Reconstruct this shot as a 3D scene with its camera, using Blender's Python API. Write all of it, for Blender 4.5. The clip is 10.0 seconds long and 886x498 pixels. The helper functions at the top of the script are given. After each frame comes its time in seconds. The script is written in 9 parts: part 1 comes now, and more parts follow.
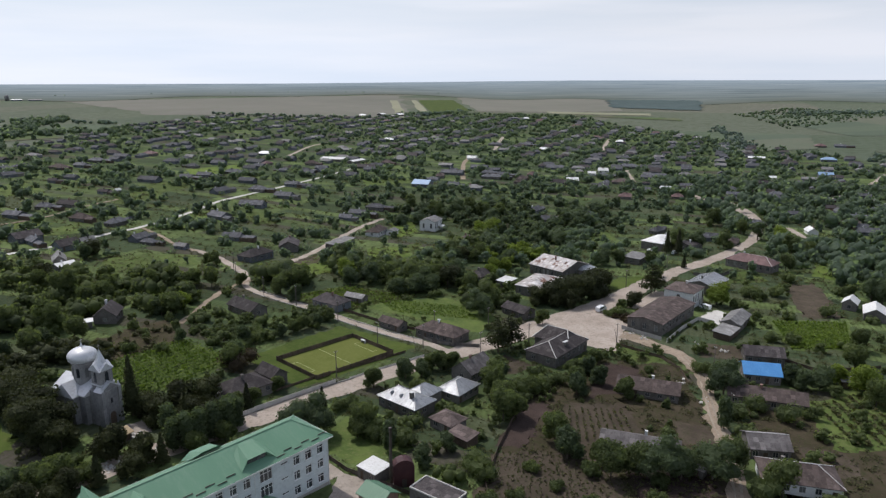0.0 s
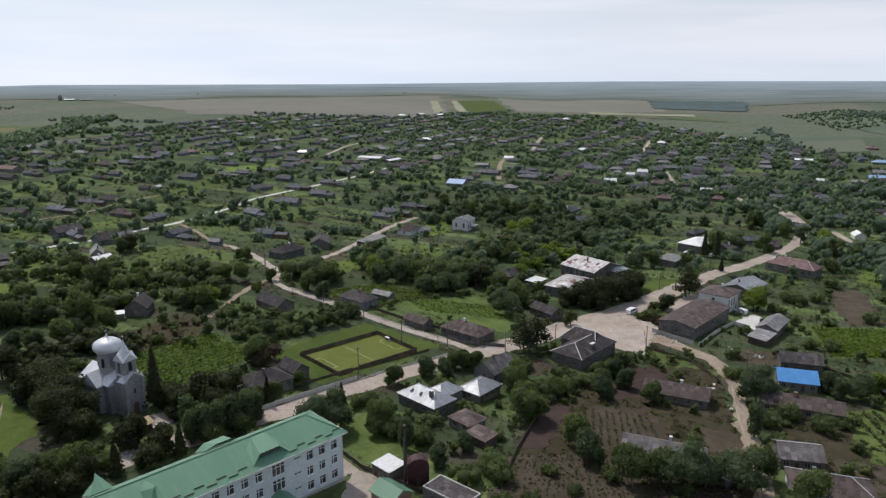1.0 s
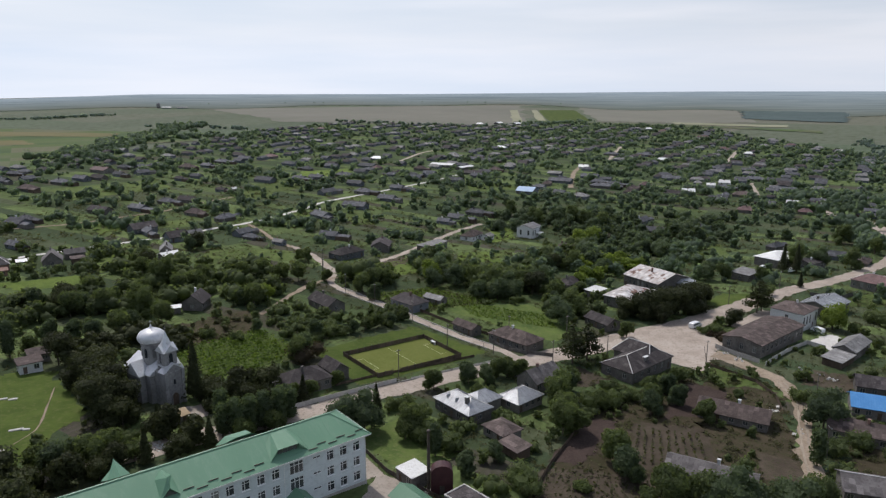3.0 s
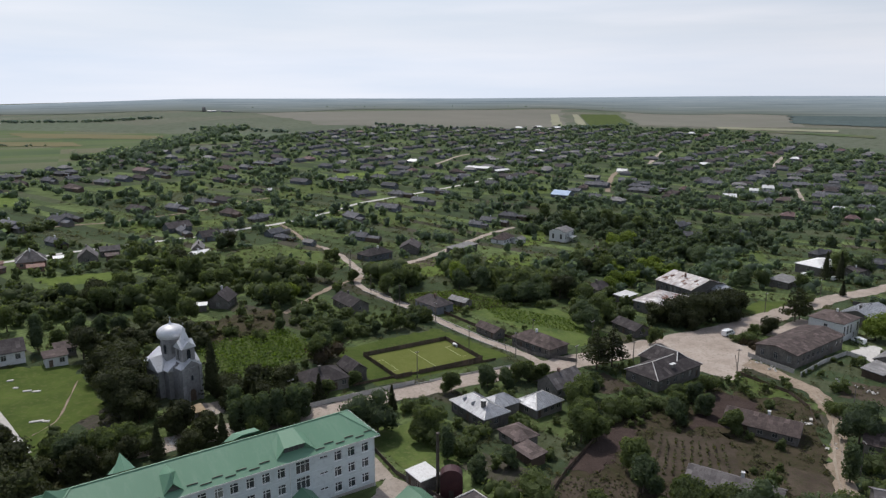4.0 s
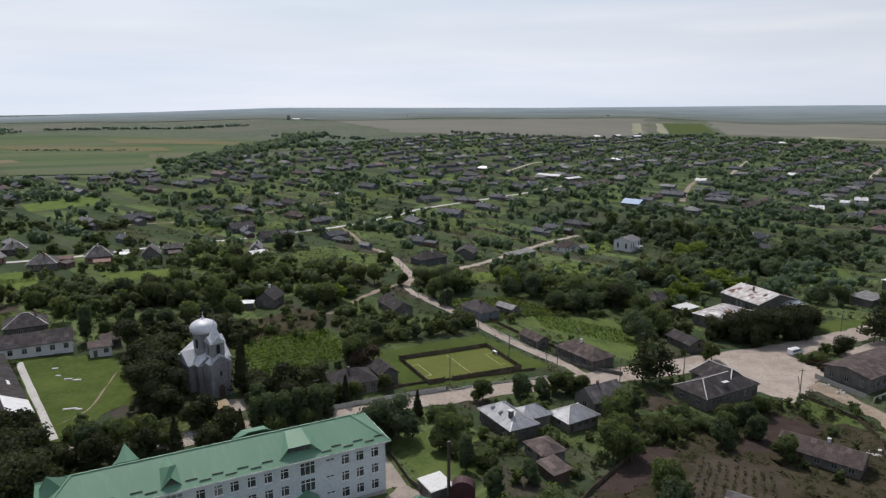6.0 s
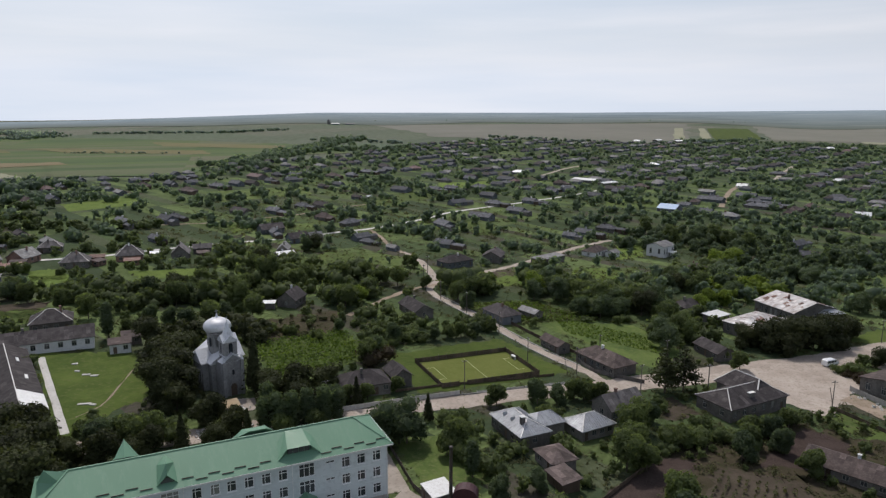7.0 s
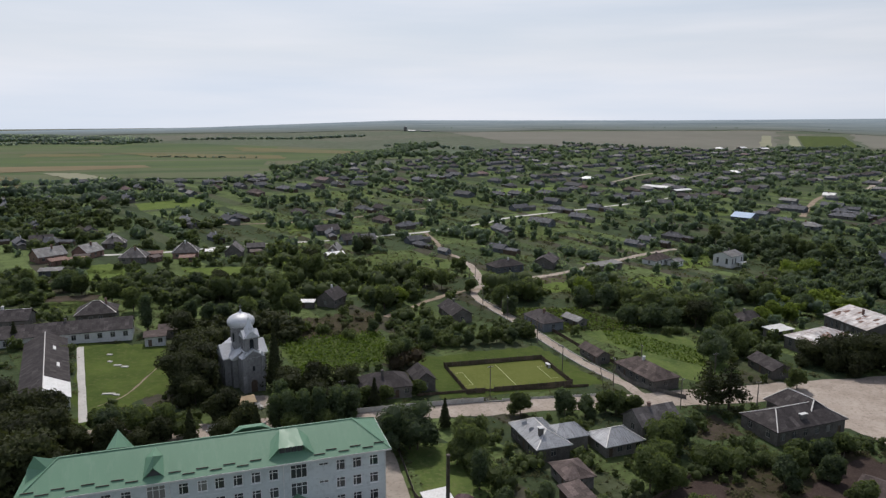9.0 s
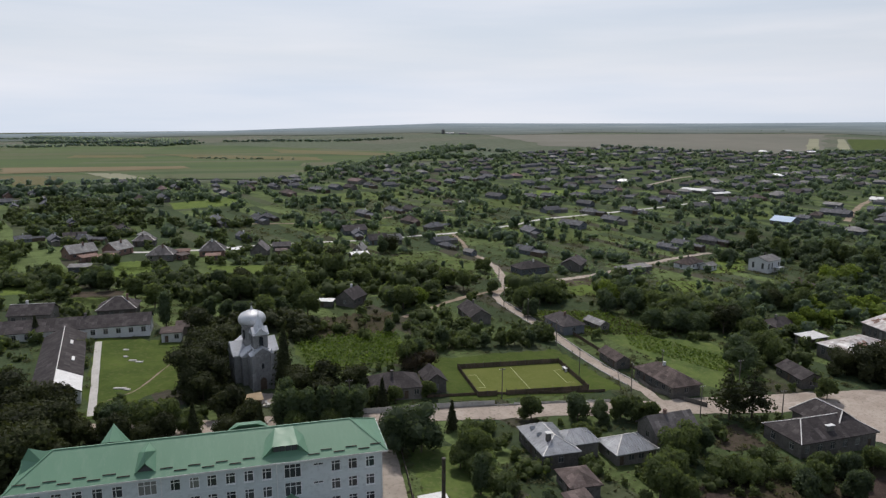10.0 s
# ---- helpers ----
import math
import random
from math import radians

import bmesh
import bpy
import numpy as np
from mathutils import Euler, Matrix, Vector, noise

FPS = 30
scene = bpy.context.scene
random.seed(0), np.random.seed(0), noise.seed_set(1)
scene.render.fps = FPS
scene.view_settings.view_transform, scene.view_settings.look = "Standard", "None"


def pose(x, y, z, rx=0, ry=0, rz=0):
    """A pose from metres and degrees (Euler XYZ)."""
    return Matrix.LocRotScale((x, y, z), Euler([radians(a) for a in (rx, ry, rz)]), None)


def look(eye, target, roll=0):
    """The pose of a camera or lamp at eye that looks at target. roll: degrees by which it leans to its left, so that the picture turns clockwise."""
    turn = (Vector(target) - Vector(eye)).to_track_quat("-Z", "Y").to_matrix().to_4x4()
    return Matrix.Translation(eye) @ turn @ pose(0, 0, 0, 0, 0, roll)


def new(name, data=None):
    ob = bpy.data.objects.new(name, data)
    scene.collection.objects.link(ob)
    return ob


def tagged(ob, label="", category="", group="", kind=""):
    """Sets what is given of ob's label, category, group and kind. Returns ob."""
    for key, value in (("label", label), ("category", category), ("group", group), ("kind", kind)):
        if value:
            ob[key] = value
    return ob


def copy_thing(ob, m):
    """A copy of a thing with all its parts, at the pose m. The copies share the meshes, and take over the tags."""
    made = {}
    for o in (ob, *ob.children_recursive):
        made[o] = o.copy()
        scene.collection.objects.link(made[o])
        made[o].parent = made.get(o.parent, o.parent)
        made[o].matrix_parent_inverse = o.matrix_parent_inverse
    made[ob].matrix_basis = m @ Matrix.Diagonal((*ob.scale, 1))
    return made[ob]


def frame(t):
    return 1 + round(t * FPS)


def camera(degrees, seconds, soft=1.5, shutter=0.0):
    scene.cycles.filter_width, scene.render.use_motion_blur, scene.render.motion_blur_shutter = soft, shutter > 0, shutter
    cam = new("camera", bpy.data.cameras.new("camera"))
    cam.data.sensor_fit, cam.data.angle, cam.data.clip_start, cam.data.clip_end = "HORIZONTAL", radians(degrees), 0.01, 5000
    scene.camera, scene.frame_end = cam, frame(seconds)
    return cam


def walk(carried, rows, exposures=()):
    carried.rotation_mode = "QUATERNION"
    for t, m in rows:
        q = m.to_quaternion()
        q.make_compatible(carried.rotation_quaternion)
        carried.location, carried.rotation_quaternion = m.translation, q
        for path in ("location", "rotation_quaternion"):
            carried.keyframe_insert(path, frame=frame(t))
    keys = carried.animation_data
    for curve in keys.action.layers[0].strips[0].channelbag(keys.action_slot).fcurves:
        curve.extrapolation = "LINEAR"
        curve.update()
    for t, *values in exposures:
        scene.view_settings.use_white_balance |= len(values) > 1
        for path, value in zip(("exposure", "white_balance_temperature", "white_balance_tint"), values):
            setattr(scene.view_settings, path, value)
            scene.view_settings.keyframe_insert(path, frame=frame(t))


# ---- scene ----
cam = camera(65.3, 10.0, 1.35)
METRES, EYE, TILT, LEAN, TURN = 66.0, 81.5, -13.6, 0.0, 0.0
ROWS = [
    (0.0, 0.0, 0.0, 0.0, 0.0, 0.0, -0.0),
    (0.5, 0.033, 0.0173, -0.0081, 1.64, -0.04, -0.4),
    (1.0, 0.067, 0.0363, -0.0146, 3.27, 0.06, -0.82),
    (1.5, 0.1014, 0.0574, -0.0222, 4.92, 0.26, -1.22),
    (2.0, 0.1374, 0.0798, -0.0293, 6.56, 0.42, -1.63),
    (2.5, 0.1729, 0.1041, -0.0359, 8.19, 0.56, -2.05),
    (4.0, 0.2812, 0.1895, -0.0538, 13.13, 0.89, -3.26),
    (4.5, 0.3181, 0.2223, -0.0582, 14.77, 0.97, -3.66),
    (5.0, 0.3554, 0.2573, -0.0627, 16.42, 1.07, -4.04),
    (5.5, 0.3918, 0.2938, -0.0662, 18.05, 1.14, -4.42),
    (7.0, 0.5004, 0.4125, -0.0747, 22.93, 1.32, -5.53),
    (7.5, 0.5355, 0.4554, -0.077, 24.55, 1.36, -5.89),
    (8.0, 0.5699, 0.4996, -0.0791, 26.15, 1.35, -6.25),
    (8.5, 0.6035, 0.5456, -0.0809, 27.76, 1.33, -6.58),
    (9.0, 0.6358, 0.593, -0.0822, 29.35, 1.28, -6.91),
    (9.5, 0.667, 0.6417, -0.0832, 30.95, 1.2, -7.27),
    (10.0, 0.697, 0.6916, -0.0841, 32.58, 1.13, -7.59),
]
walk(cam, [(t, pose(0, 0, EYE, TILT, LEAN, TURN) @ pose(METRES * x, METRES * y, METRES * z, 90 + pitch, roll, yaw)) for t, x, y, z, yaw, pitch, roll in ROWS], [(0.0, -0.03, 6320, 13), (2.5, -0.06, 6340, 13), (5.0, -0.11, 6390, 13), (7.0, -0.16, 6440, 13), (10.0, -0.2, 6480, 13)])

# ---- light ----
world = bpy.data.worlds.new("sky")
scene.world = world
world.use_nodes = True
SUN_YAW, SUN_HEIGHT = 42.0, 56.0
wn, wl = world.node_tree.nodes, world.node_tree.links
sky = wn.new("ShaderNodeTexSky")
sky.sky_type = "NISHITA"
sky.sun_disc = False
sky.sun_elevation = radians(SUN_HEIGHT)
sky.sun_rotation = radians(-SUN_YAW)
sky.air_density, sky.dust_density, sky.ozone_density = 1.0, 2.5, 1.0
coord = wn.new("ShaderNodeTexCoord")
stretch = wn.new("ShaderNodeMapping")
stretch.inputs["Scale"].default_value = (1.0, 1.0, 11.0)
stretch.inputs["Rotation"].default_value = (0.05, 0.03, 0.6)
cloud = wn.new("ShaderNodeTexNoise")
cloud.inputs["Scale"].default_value = 1.6
cloud.inputs["Detail"].default_value = 7.0
ramp = wn.new("ShaderNodeValToRGB")
ramp.color_ramp.elements[0].position, ramp.color_ramp.elements[0].color = 0.40, (0.80, 0.80, 0.80, 1)
ramp.color_ramp.elements[1].position, ramp.color_ramp.elements[1].color = 0.66, (1.0, 1.0, 1.0, 1)
veil = wn.new("ShaderNodeMix")
veil.data_type = "RGBA"
tint = wn.new("ShaderNodeValToRGB")
tint.color_ramp.elements[0].position, tint.color_ramp.elements[0].color = 0.36, (6.05, 6.8, 7.7, 1)
tint.color_ramp.elements[1].position, tint.color_ramp.elements[1].color = 0.68, (7.4, 7.7, 8.15, 1)
wl.new(cloud.outputs["Fac"], tint.inputs["Fac"])
# the haze is brighter towards the sun
toward = wn.new("ShaderNodeVectorMath")
toward.operation = "DOT_PRODUCT"
toward.inputs[1].default_value = (-math.sin(radians(SUN_YAW)), math.cos(radians(SUN_YAW)), 0.0)
wl.new(coord.outputs["Generated"], toward.inputs[0])
glare = wn.new("ShaderNodeMapRange")
glare.interpolation_type = "SMOOTHSTEP"
for sock, value in (("From Min", 0.45), ("From Max", 1.0), ("To Min", 0.955), ("To Max", 1.09)):
    glare.inputs[sock].default_value = value
wl.new(toward.outputs["Value"], glare.inputs["Value"])
bright = wn.new("ShaderNodeVectorMath")
bright.operation = "SCALE"
wl.new(tint.outputs["Color"], bright.inputs[0])
wl.new(glare.outputs["Result"], bright.inputs["Scale"])
wl.new(bright.outputs["Vector"], veil.inputs["B"])
wl.new(coord.outputs["Generated"], stretch.inputs["Vector"])
wl.new(stretch.outputs["Vector"], cloud.inputs["Vector"])
wl.new(cloud.outputs["Fac"], ramp.inputs["Fac"])
part_z = wn.new("ShaderNodeSeparateXYZ")
haze = wn.new("ShaderNodeValToRGB")
haze.color_ramp.elements[0].position, haze.color_ramp.elements[0].color = 0.0, (1, 1, 1, 1)
haze.color_ramp.elements[1].position, haze.color_ramp.elements[1].color = 0.75, (0.3, 0.3, 0.3, 1)
both = wn.new("ShaderNodeMath")
both.operation = "MULTIPLY"
wl.new(coord.outputs["Generated"], part_z.inputs["Vector"])
wl.new(part_z.outputs["Z"], haze.inputs["Fac"])
wl.new(ramp.outputs["Color"], both.inputs[0])
wl.new(haze.outputs["Color"], both.inputs[1])
low = wn.new("ShaderNodeValToRGB")
low.color_ramp.elements[0].position, low.color_ramp.elements[0].color = 0.05, (1, 1, 1, 1)
low.color_ramp.elements[1].position, low.color_ramp.elements[1].color = 0.3, (0, 0, 0, 1)
most = wn.new("ShaderNodeMath")
most.operation = "MAXIMUM"
wl.new(part_z.outputs["Z"], low.inputs["Fac"])
wl.new(both.outputs[0], most.inputs[0])
wl.new(low.outputs["Color"], most.inputs[1])
wl.new(most.outputs[0], veil.inputs["Factor"])
wl.new(sky.outputs["Color"], veil.inputs["A"])
wl.new(veil.outputs["Result"], wn["Background"].inputs["Color"])
wn["Background"].inputs["Strength"].default_value = 0.115

sun_data = bpy.data.lights.new("sun", "SUN")
sun_data.energy, sun_data.angle, sun_data.color = 3.0, radians(0.6), (1.0, 0.965, 0.9)
sun = new("sun", sun_data)
sun.matrix_world = look((0, 0, 0), (math.sin(radians(SUN_YAW)) * math.cos(radians(SUN_HEIGHT)), -math.cos(radians(SUN_YAW)) * math.cos(radians(SUN_HEIGHT)), -math.sin(radians(SUN_HEIGHT))))


# ---- the lie of the land ----
def gz(x, y):
    """Height of the ground; takes numbers or arrays."""
    x, y = np.asarray(x, float), np.asarray(y, float)
    z = -3.3 - 0.031 * np.clip(x, -400, 250) + 0.02 * np.clip(200 - y, 0, 120)
    z = z - 6 * np.exp(-(((y - 430) / 90) ** 2) - (x / 120) ** 2)
    d = np.clip(y - 500, 0, 900)
    z = z + 0.008 * d + 1.2e-5 * d * d
    far = np.hypot(x, y)
    yaw = np.degrees(np.arctan2(-x, y))
    rim = np.interp(yaw, [-60, -10, 12, 33, 50, 66], [90, 86, 66, 62, 8, -12])
    s = np.clip((far - 1300) / 3600, 0, 1)
    return z * (1 - s) + rim * s


def gzf(x, y):
    return float(gz(x, y))


# ---- materials ----
MATS = {}


def nodes_of(name):
    m = bpy.data.materials.new(name)
    m.use_nodes = True
    MATS[name] = m
    return m, m.node_tree.nodes, m.node_tree.links, m.node_tree.nodes["Principled BSDF"]


def noise_node(n, l, vec, scale, detail=4.0, rough=0.6):
    t = n.new("ShaderNodeTexNoise")
    t.inputs["Scale"].default_value, t.inputs["Detail"].default_value, t.inputs["Roughness"].default_value = scale, detail, rough
    if vec:
        l.new(vec, t.inputs["Vector"])
    return t.outputs["Fac"]


def ramp_node(n, l, fac, stops, how="LINEAR"):
    r = n.new("ShaderNodeValToRGB")
    r.color_ramp.interpolation = how
    while len(r.color_ramp.elements) < len(stops):
        r.color_ramp.elements.new(0.5)
    for e, (p, c) in zip(r.color_ramp.elements, stops):
        e.position, e.color = p, (*c, 1) if len(c) == 3 else c
    l.new(fac, r.inputs["Fac"])
    return r.outputs["Color"]


def mix_node(n, l, fac, a, b, blend="MIX"):
    m = n.new("ShaderNodeMix")
    m.data_type, m.blend_type = "RGBA", blend
    for sock, v in (("Factor", fac), ("A", a), ("B", b)):
        if isinstance(v, (int, float)):
            m.inputs[sock].default_value = v
        elif isinstance(v, tuple):
            m.inputs[sock].default_value = (*v, 1)
        else:
            l.new(v, m.inputs[sock])
    return m.outputs["Result"]


def math_node(n, l, op, a, b=None):
    m = n.new("ShaderNodeMath")
    m.operation = op
    for i, v in enumerate((a, b)):
        if v is None:
            continue
        if isinstance(v, (int, float)):
            m.inputs[i].default_value = v
        else:
            l.new(v, m.inputs[i])
    return m.outputs[0]


def bump_node(n, l, bsdf, height, strength=0.4, dist=0.05):
    b = n.new("ShaderNodeBump")
    b.inputs["Strength"].default_value, b.inputs["Distance"].default_value = strength, dist
    l.new(height, b.inputs["Height"])
    l.new(b.outputs["Normal"], bsdf.inputs["Normal"])


def surface(name, c1, c2, c3=None, rough=0.8, metal=0.0, large=0.25, fine=4.0, bump=0.3, dist=0.05, streak=(1, 1, 1), vary=0.12, spec=0.3, sheet=0.0):
    """A worn surface: large stains from c1 to c2, fine grain towards c3, and a tone of its own for each object."""
    m, n, l, bsdf = nodes_of(name)
    tc = n.new("ShaderNodeTexCoord")
    mp = n.new("ShaderNodeMapping")
    mp.inputs["Scale"].default_value = streak
    l.new(tc.outputs["Object"], mp.inputs["Vector"])
    info = n.new("ShaderNodeObjectInfo")
    off = n.new("ShaderNodeVectorMath")
    off.operation = "ADD"
    l.new(mp.outputs["Vector"], off.inputs[0])
    shift = math_node(n, l, "MULTIPLY", info.outputs["Random"], 97.0)
    l.new(shift, off.inputs[1])
    v = off.outputs[0]
    big = noise_node(n, l, v, large, 5.0, 0.65)
    col = ramp_node(n, l, big, [(0.35, c1), (0.65, c2)])
    grain = noise_node(n, l, v, fine, 4.0, 0.7)
    if c3:
        col = mix_node(n, l, ramp_node(n, l, grain, [(0.5, (0, 0, 0)), (0.72, (1, 1, 1))]), col, c3)
    if sheet:
        sep = n.new("ShaderNodeSeparateXYZ")
        l.new(tc.outputs["Object"], sep.inputs[0])
        cell = n.new("ShaderNodeCombineXYZ")
        l.new(math_node(n, l, "FLOOR", math_node(n, l, "DIVIDE", sep.outputs["X"], 1.15)), cell.inputs[0])
        l.new(math_node(n, l, "FLOOR", math_node(n, l, "DIVIDE", sep.outputs["Y"], 1.3)), cell.inputs[1])
        l.new(shift, cell.inputs[2])
        white = n.new("ShaderNodeTexWhiteNoise")
        l.new(cell.outputs[0], white.inputs["Vector"])
        col = mix_node(n, l, 1.0, col, ramp_node(n, l, white.outputs["Value"], [(0.0, (1 - sheet,) * 3), (0.85, (1 + sheet * 0.5,) * 3), (1.0, (1 + sheet * 2,) * 3)]), "MULTIPLY")
    tone = ramp_node(n, l, info.outputs["Random"], [(0.0, (1 - vary,) * 3), (1.0, (1 + vary,) * 3)])
    col = mix_node(n, l, 1.0, col, tone, "MULTIPLY")
    l.new(col, bsdf.inputs["Base Color"])
    bsdf.inputs["Metallic"].default_value = metal
    bsdf.inputs["Specular IOR Level"].default_value = spec
    l.new(ramp_node(n, l, grain, [(0.3, (max(rough - 0.12, 0.05),) * 3), (0.7, (min(rough + 0.12, 1.0),) * 3)]), bsdf.inputs["Roughness"])
    if bump:
        bump_node(n, l, bsdf, grain, bump, dist)
    return m


def leaf_surface(name, dark, light, glow=0.35, patch=0.12, leafy=2.6):
    """Foliage: a tone for each plant, each clump and each spray of leaves, with light that passes through."""
    m, n, l, bsdf = nodes_of(name)
    geo = n.new("ShaderNodeNewGeometry")
    info = n.new("ShaderNodeObjectInfo")
    stand = noise_node(n, l, geo.outputs["Position"], patch, 2.0)
    sprays = noise_node(n, l, geo.outputs["Position"], leafy, 3.0, 0.7)
    a = math_node(n, l, "MULTIPLY", geo.outputs["Random Per Island"], 0.22)
    b = math_node(n, l, "MULTIPLY", info.outputs["Random"], 0.3)
    c = math_node(n, l, "MULTIPLY", stand, 0.8)
    d = math_node(n, l, "MULTIPLY", sprays, 0.5)
    s = math_node(n, l, "ADD", math_node(n, l, "ADD", a, b), math_node(n, l, "SUBTRACT", math_node(n, l, "ADD", c, d), 0.38))
    mid = tuple((p + q) / 2 for p, q in zip(dark, light))
    col = ramp_node(n, l, s, [(0.12, dark), (0.5, mid), (0.95, light)])
    l.new(col, bsdf.inputs["Base Color"])
    bsdf.inputs["Roughness"].default_value = 0.62
    bsdf.inputs["Specular IOR Level"].default_value = 0.12
    bump_node(n, l, bsdf, sprays, 0.9, 0.35)
    tr = n.new("ShaderNodeBsdfTranslucent")
    l.new(mix_node(n, l, 1.0, col, (1.25, 1.3, 0.7), "MULTIPLY"), tr.inputs["Color"])
    mx = n.new("ShaderNodeMixShader")
    mx.inputs[0].default_value = glow
    l.new(bsdf.outputs[0], mx.inputs[1])
    l.new(tr.outputs[0], mx.inputs[2])
    l.new(mx.outputs[0], n["Material Output"].inputs["Surface"])
    return m


M_LEAF = leaf_surface("leaf_green", (0.054, 0.072, 0.037), (0.15, 0.186, 0.076), 0.54)
M_LEAF_DARK = leaf_surface("leaf_dark", (0.05, 0.07, 0.046), (0.12, 0.156, 0.082), 0.5)
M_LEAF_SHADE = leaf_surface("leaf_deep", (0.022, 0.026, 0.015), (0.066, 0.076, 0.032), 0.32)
M_LEAF_YELLOW = leaf_surface("leaf_yellow", (0.1, 0.14, 0.03), (0.23, 0.29, 0.068), 0.56)
# Far foliage: haze is put into its colour, paler and bluer.
M_LEAF_FAR_HAZE = leaf_surface("leaf_far_haze", (0.105, 0.142, 0.118), (0.185, 0.24, 0.16), 0.64, 0.03, 1.2)
M_LEAF_PLUM = leaf_surface("leaf_plum", (0.032, 0.027, 0.017), (0.08, 0.062, 0.04), 0.35)
M_CROP = leaf_surface("leaf_crop", (0.07, 0.115, 0.02), (0.17, 0.23, 0.05), 0.45, 0.2)
M_WEED = leaf_surface("leaf_weed", (0.05, 0.052, 0.028), (0.115, 0.118, 0.056), 0.42, 0.08)
M_BARK = surface("bark", (0.07, 0.055, 0.04), (0.12, 0.1, 0.08), rough=0.95, large=1.0, fine=9, streak=(1, 1, 0.25))

M_ROOF_DARK = surface("roof_slate", (0.037, 0.032, 0.033), (0.06, 0.052, 0.052), (0.09, 0.082, 0.08), rough=0.85, large=0.35, fine=2.2, streak=(1, 1, 0.6), vary=0.25, spec=0.15, sheet=0.28)
# Slate of the far roofs, with haze painted in as blue-grey.
M_ROOF_SLATE_HAZE = surface("roof_slate_haze", (0.07, 0.072, 0.08), (0.1, 0.102, 0.112), (0.14, 0.138, 0.142), rough=0.8, large=0.35, fine=2.2, vary=0.3, spec=0.15, sheet=0.25)
M_ROOF_BROWN = surface("roof_brown", (0.058, 0.045, 0.041), (0.093, 0.071, 0.066), (0.12, 0.1, 0.092), rough=0.85, large=0.4, fine=2.2, vary=0.25, spec=0.15, sheet=0.28)
M_ROOF_GREY = surface("roof_grey", (0.144, 0.14, 0.137), (0.216, 0.212, 0.209), (0.101, 0.0936, 0.0864), rough=0.75, large=0.4, fine=2.0, vary=0.2, sheet=0.2)
M_ROOF_RED = surface("roof_red", (0.1, 0.058, 0.056), (0.145, 0.086, 0.083), (0.17, 0.125, 0.12), rough=0.75, large=0.5, fine=3, vary=0.2, sheet=0.2)
M_ROOF_WORN = surface("roof_worn", (0.09, 0.083, 0.083), (0.135, 0.125, 0.124), (0.07, 0.06, 0.058), rough=0.8, large=0.4, fine=2.0, vary=0.15, spec=0.15, sheet=0.25)
M_TAN = surface("tan_sheet", (0.3, 0.22, 0.13), (0.38, 0.29, 0.18), rough=0.8, large=0.6, fine=3)
M_RUST = surface("roof_rusty", (0.46, 0.455, 0.45), (0.34, 0.3, 0.28), (0.13, 0.07, 0.05), rough=0.6, metal=0.1, large=0.5, fine=0.42, streak=(1, 0.3, 0.3), vary=0.05, sheet=0.2)
M_RUST_SHEET = surface("rust_sheet", (0.13, 0.07, 0.055), (0.2, 0.115, 0.09), (0.3, 0.24, 0.21), rough=0.85, large=0.8, fine=2.0, vary=0.3)
M_SILVER = surface("roof_silver", (0.27, 0.28, 0.295), (0.37, 0.38, 0.395), (0.18, 0.178, 0.175), rough=0.5, metal=0.35, large=0.3, fine=1.6, streak=(1, 0.4, 0.4), vary=0.06, sheet=0.08)
M_CHURCH_METAL = surface("church_metal", (0.5, 0.51, 0.53), (0.6, 0.61, 0.63), (0.4, 0.4, 0.41), rough=0.5, metal=0.35, large=0.3, fine=1.2, bump=0.12, vary=0.03)
M_GREEN = surface("roof_green", (0.1, 0.208, 0.132), (0.118, 0.232, 0.149), (0.142, 0.25, 0.17), rough=0.5, large=0.12, fine=0.8, bump=0.1, streak=(1, 0.3, 0.3), vary=0.03, spec=0.35)
M_BLUE = surface("roof_blue", (0.06, 0.21, 0.46), (0.075, 0.25, 0.52), (0.11, 0.3, 0.56), rough=0.45, large=0.3, fine=1.5, bump=0.1, vary=0.05, spec=0.35)
M_BLUE_PALE = surface("roof_pale_blue", (0.2, 0.31, 0.46), (0.25, 0.36, 0.5), (0.3, 0.4, 0.52), rough=0.4, large=0.3, fine=1.5, bump=0.1, vary=0.05, spec=0.4)
M_WHITE_METAL = surface("roof_white", (0.594, 0.594, 0.576), (0.684, 0.684, 0.675), (0.45, 0.432, 0.405), rough=0.5, large=0.4, fine=2, bump=0.1)
M_PLASTER = surface("plaster_white", (0.558, 0.567, 0.567), (0.648, 0.648, 0.639), (0.468, 0.459, 0.441), rough=0.9, large=0.25, fine=2.5, vary=0.06, spec=0.15)
M_WALL_SCHOOL = surface("plaster_school", (0.5, 0.545, 0.555), (0.57, 0.61, 0.615), (0.43, 0.465, 0.47), rough=0.9, large=0.12, fine=1.3, vary=0.02)
M_WALL_GREY = surface("plaster_grey", (0.105, 0.098, 0.09), (0.17, 0.158, 0.146), (0.08, 0.073, 0.066), rough=0.92, large=0.4, fine=2.0, vary=0.25, spec=0.15)
# Also on far houses, whose shaded, hazy walls this dark cool tone imitates.
M_WALL_BLUE = surface("plaster_blue", (0.088, 0.098, 0.112), (0.135, 0.146, 0.162), rough=0.9, vary=0.2)
M_BRICK = surface("brick_red", (0.15, 0.092, 0.075), (0.21, 0.13, 0.105), (0.26, 0.19, 0.155), rough=0.9, large=0.6, fine=5, vary=0.15)
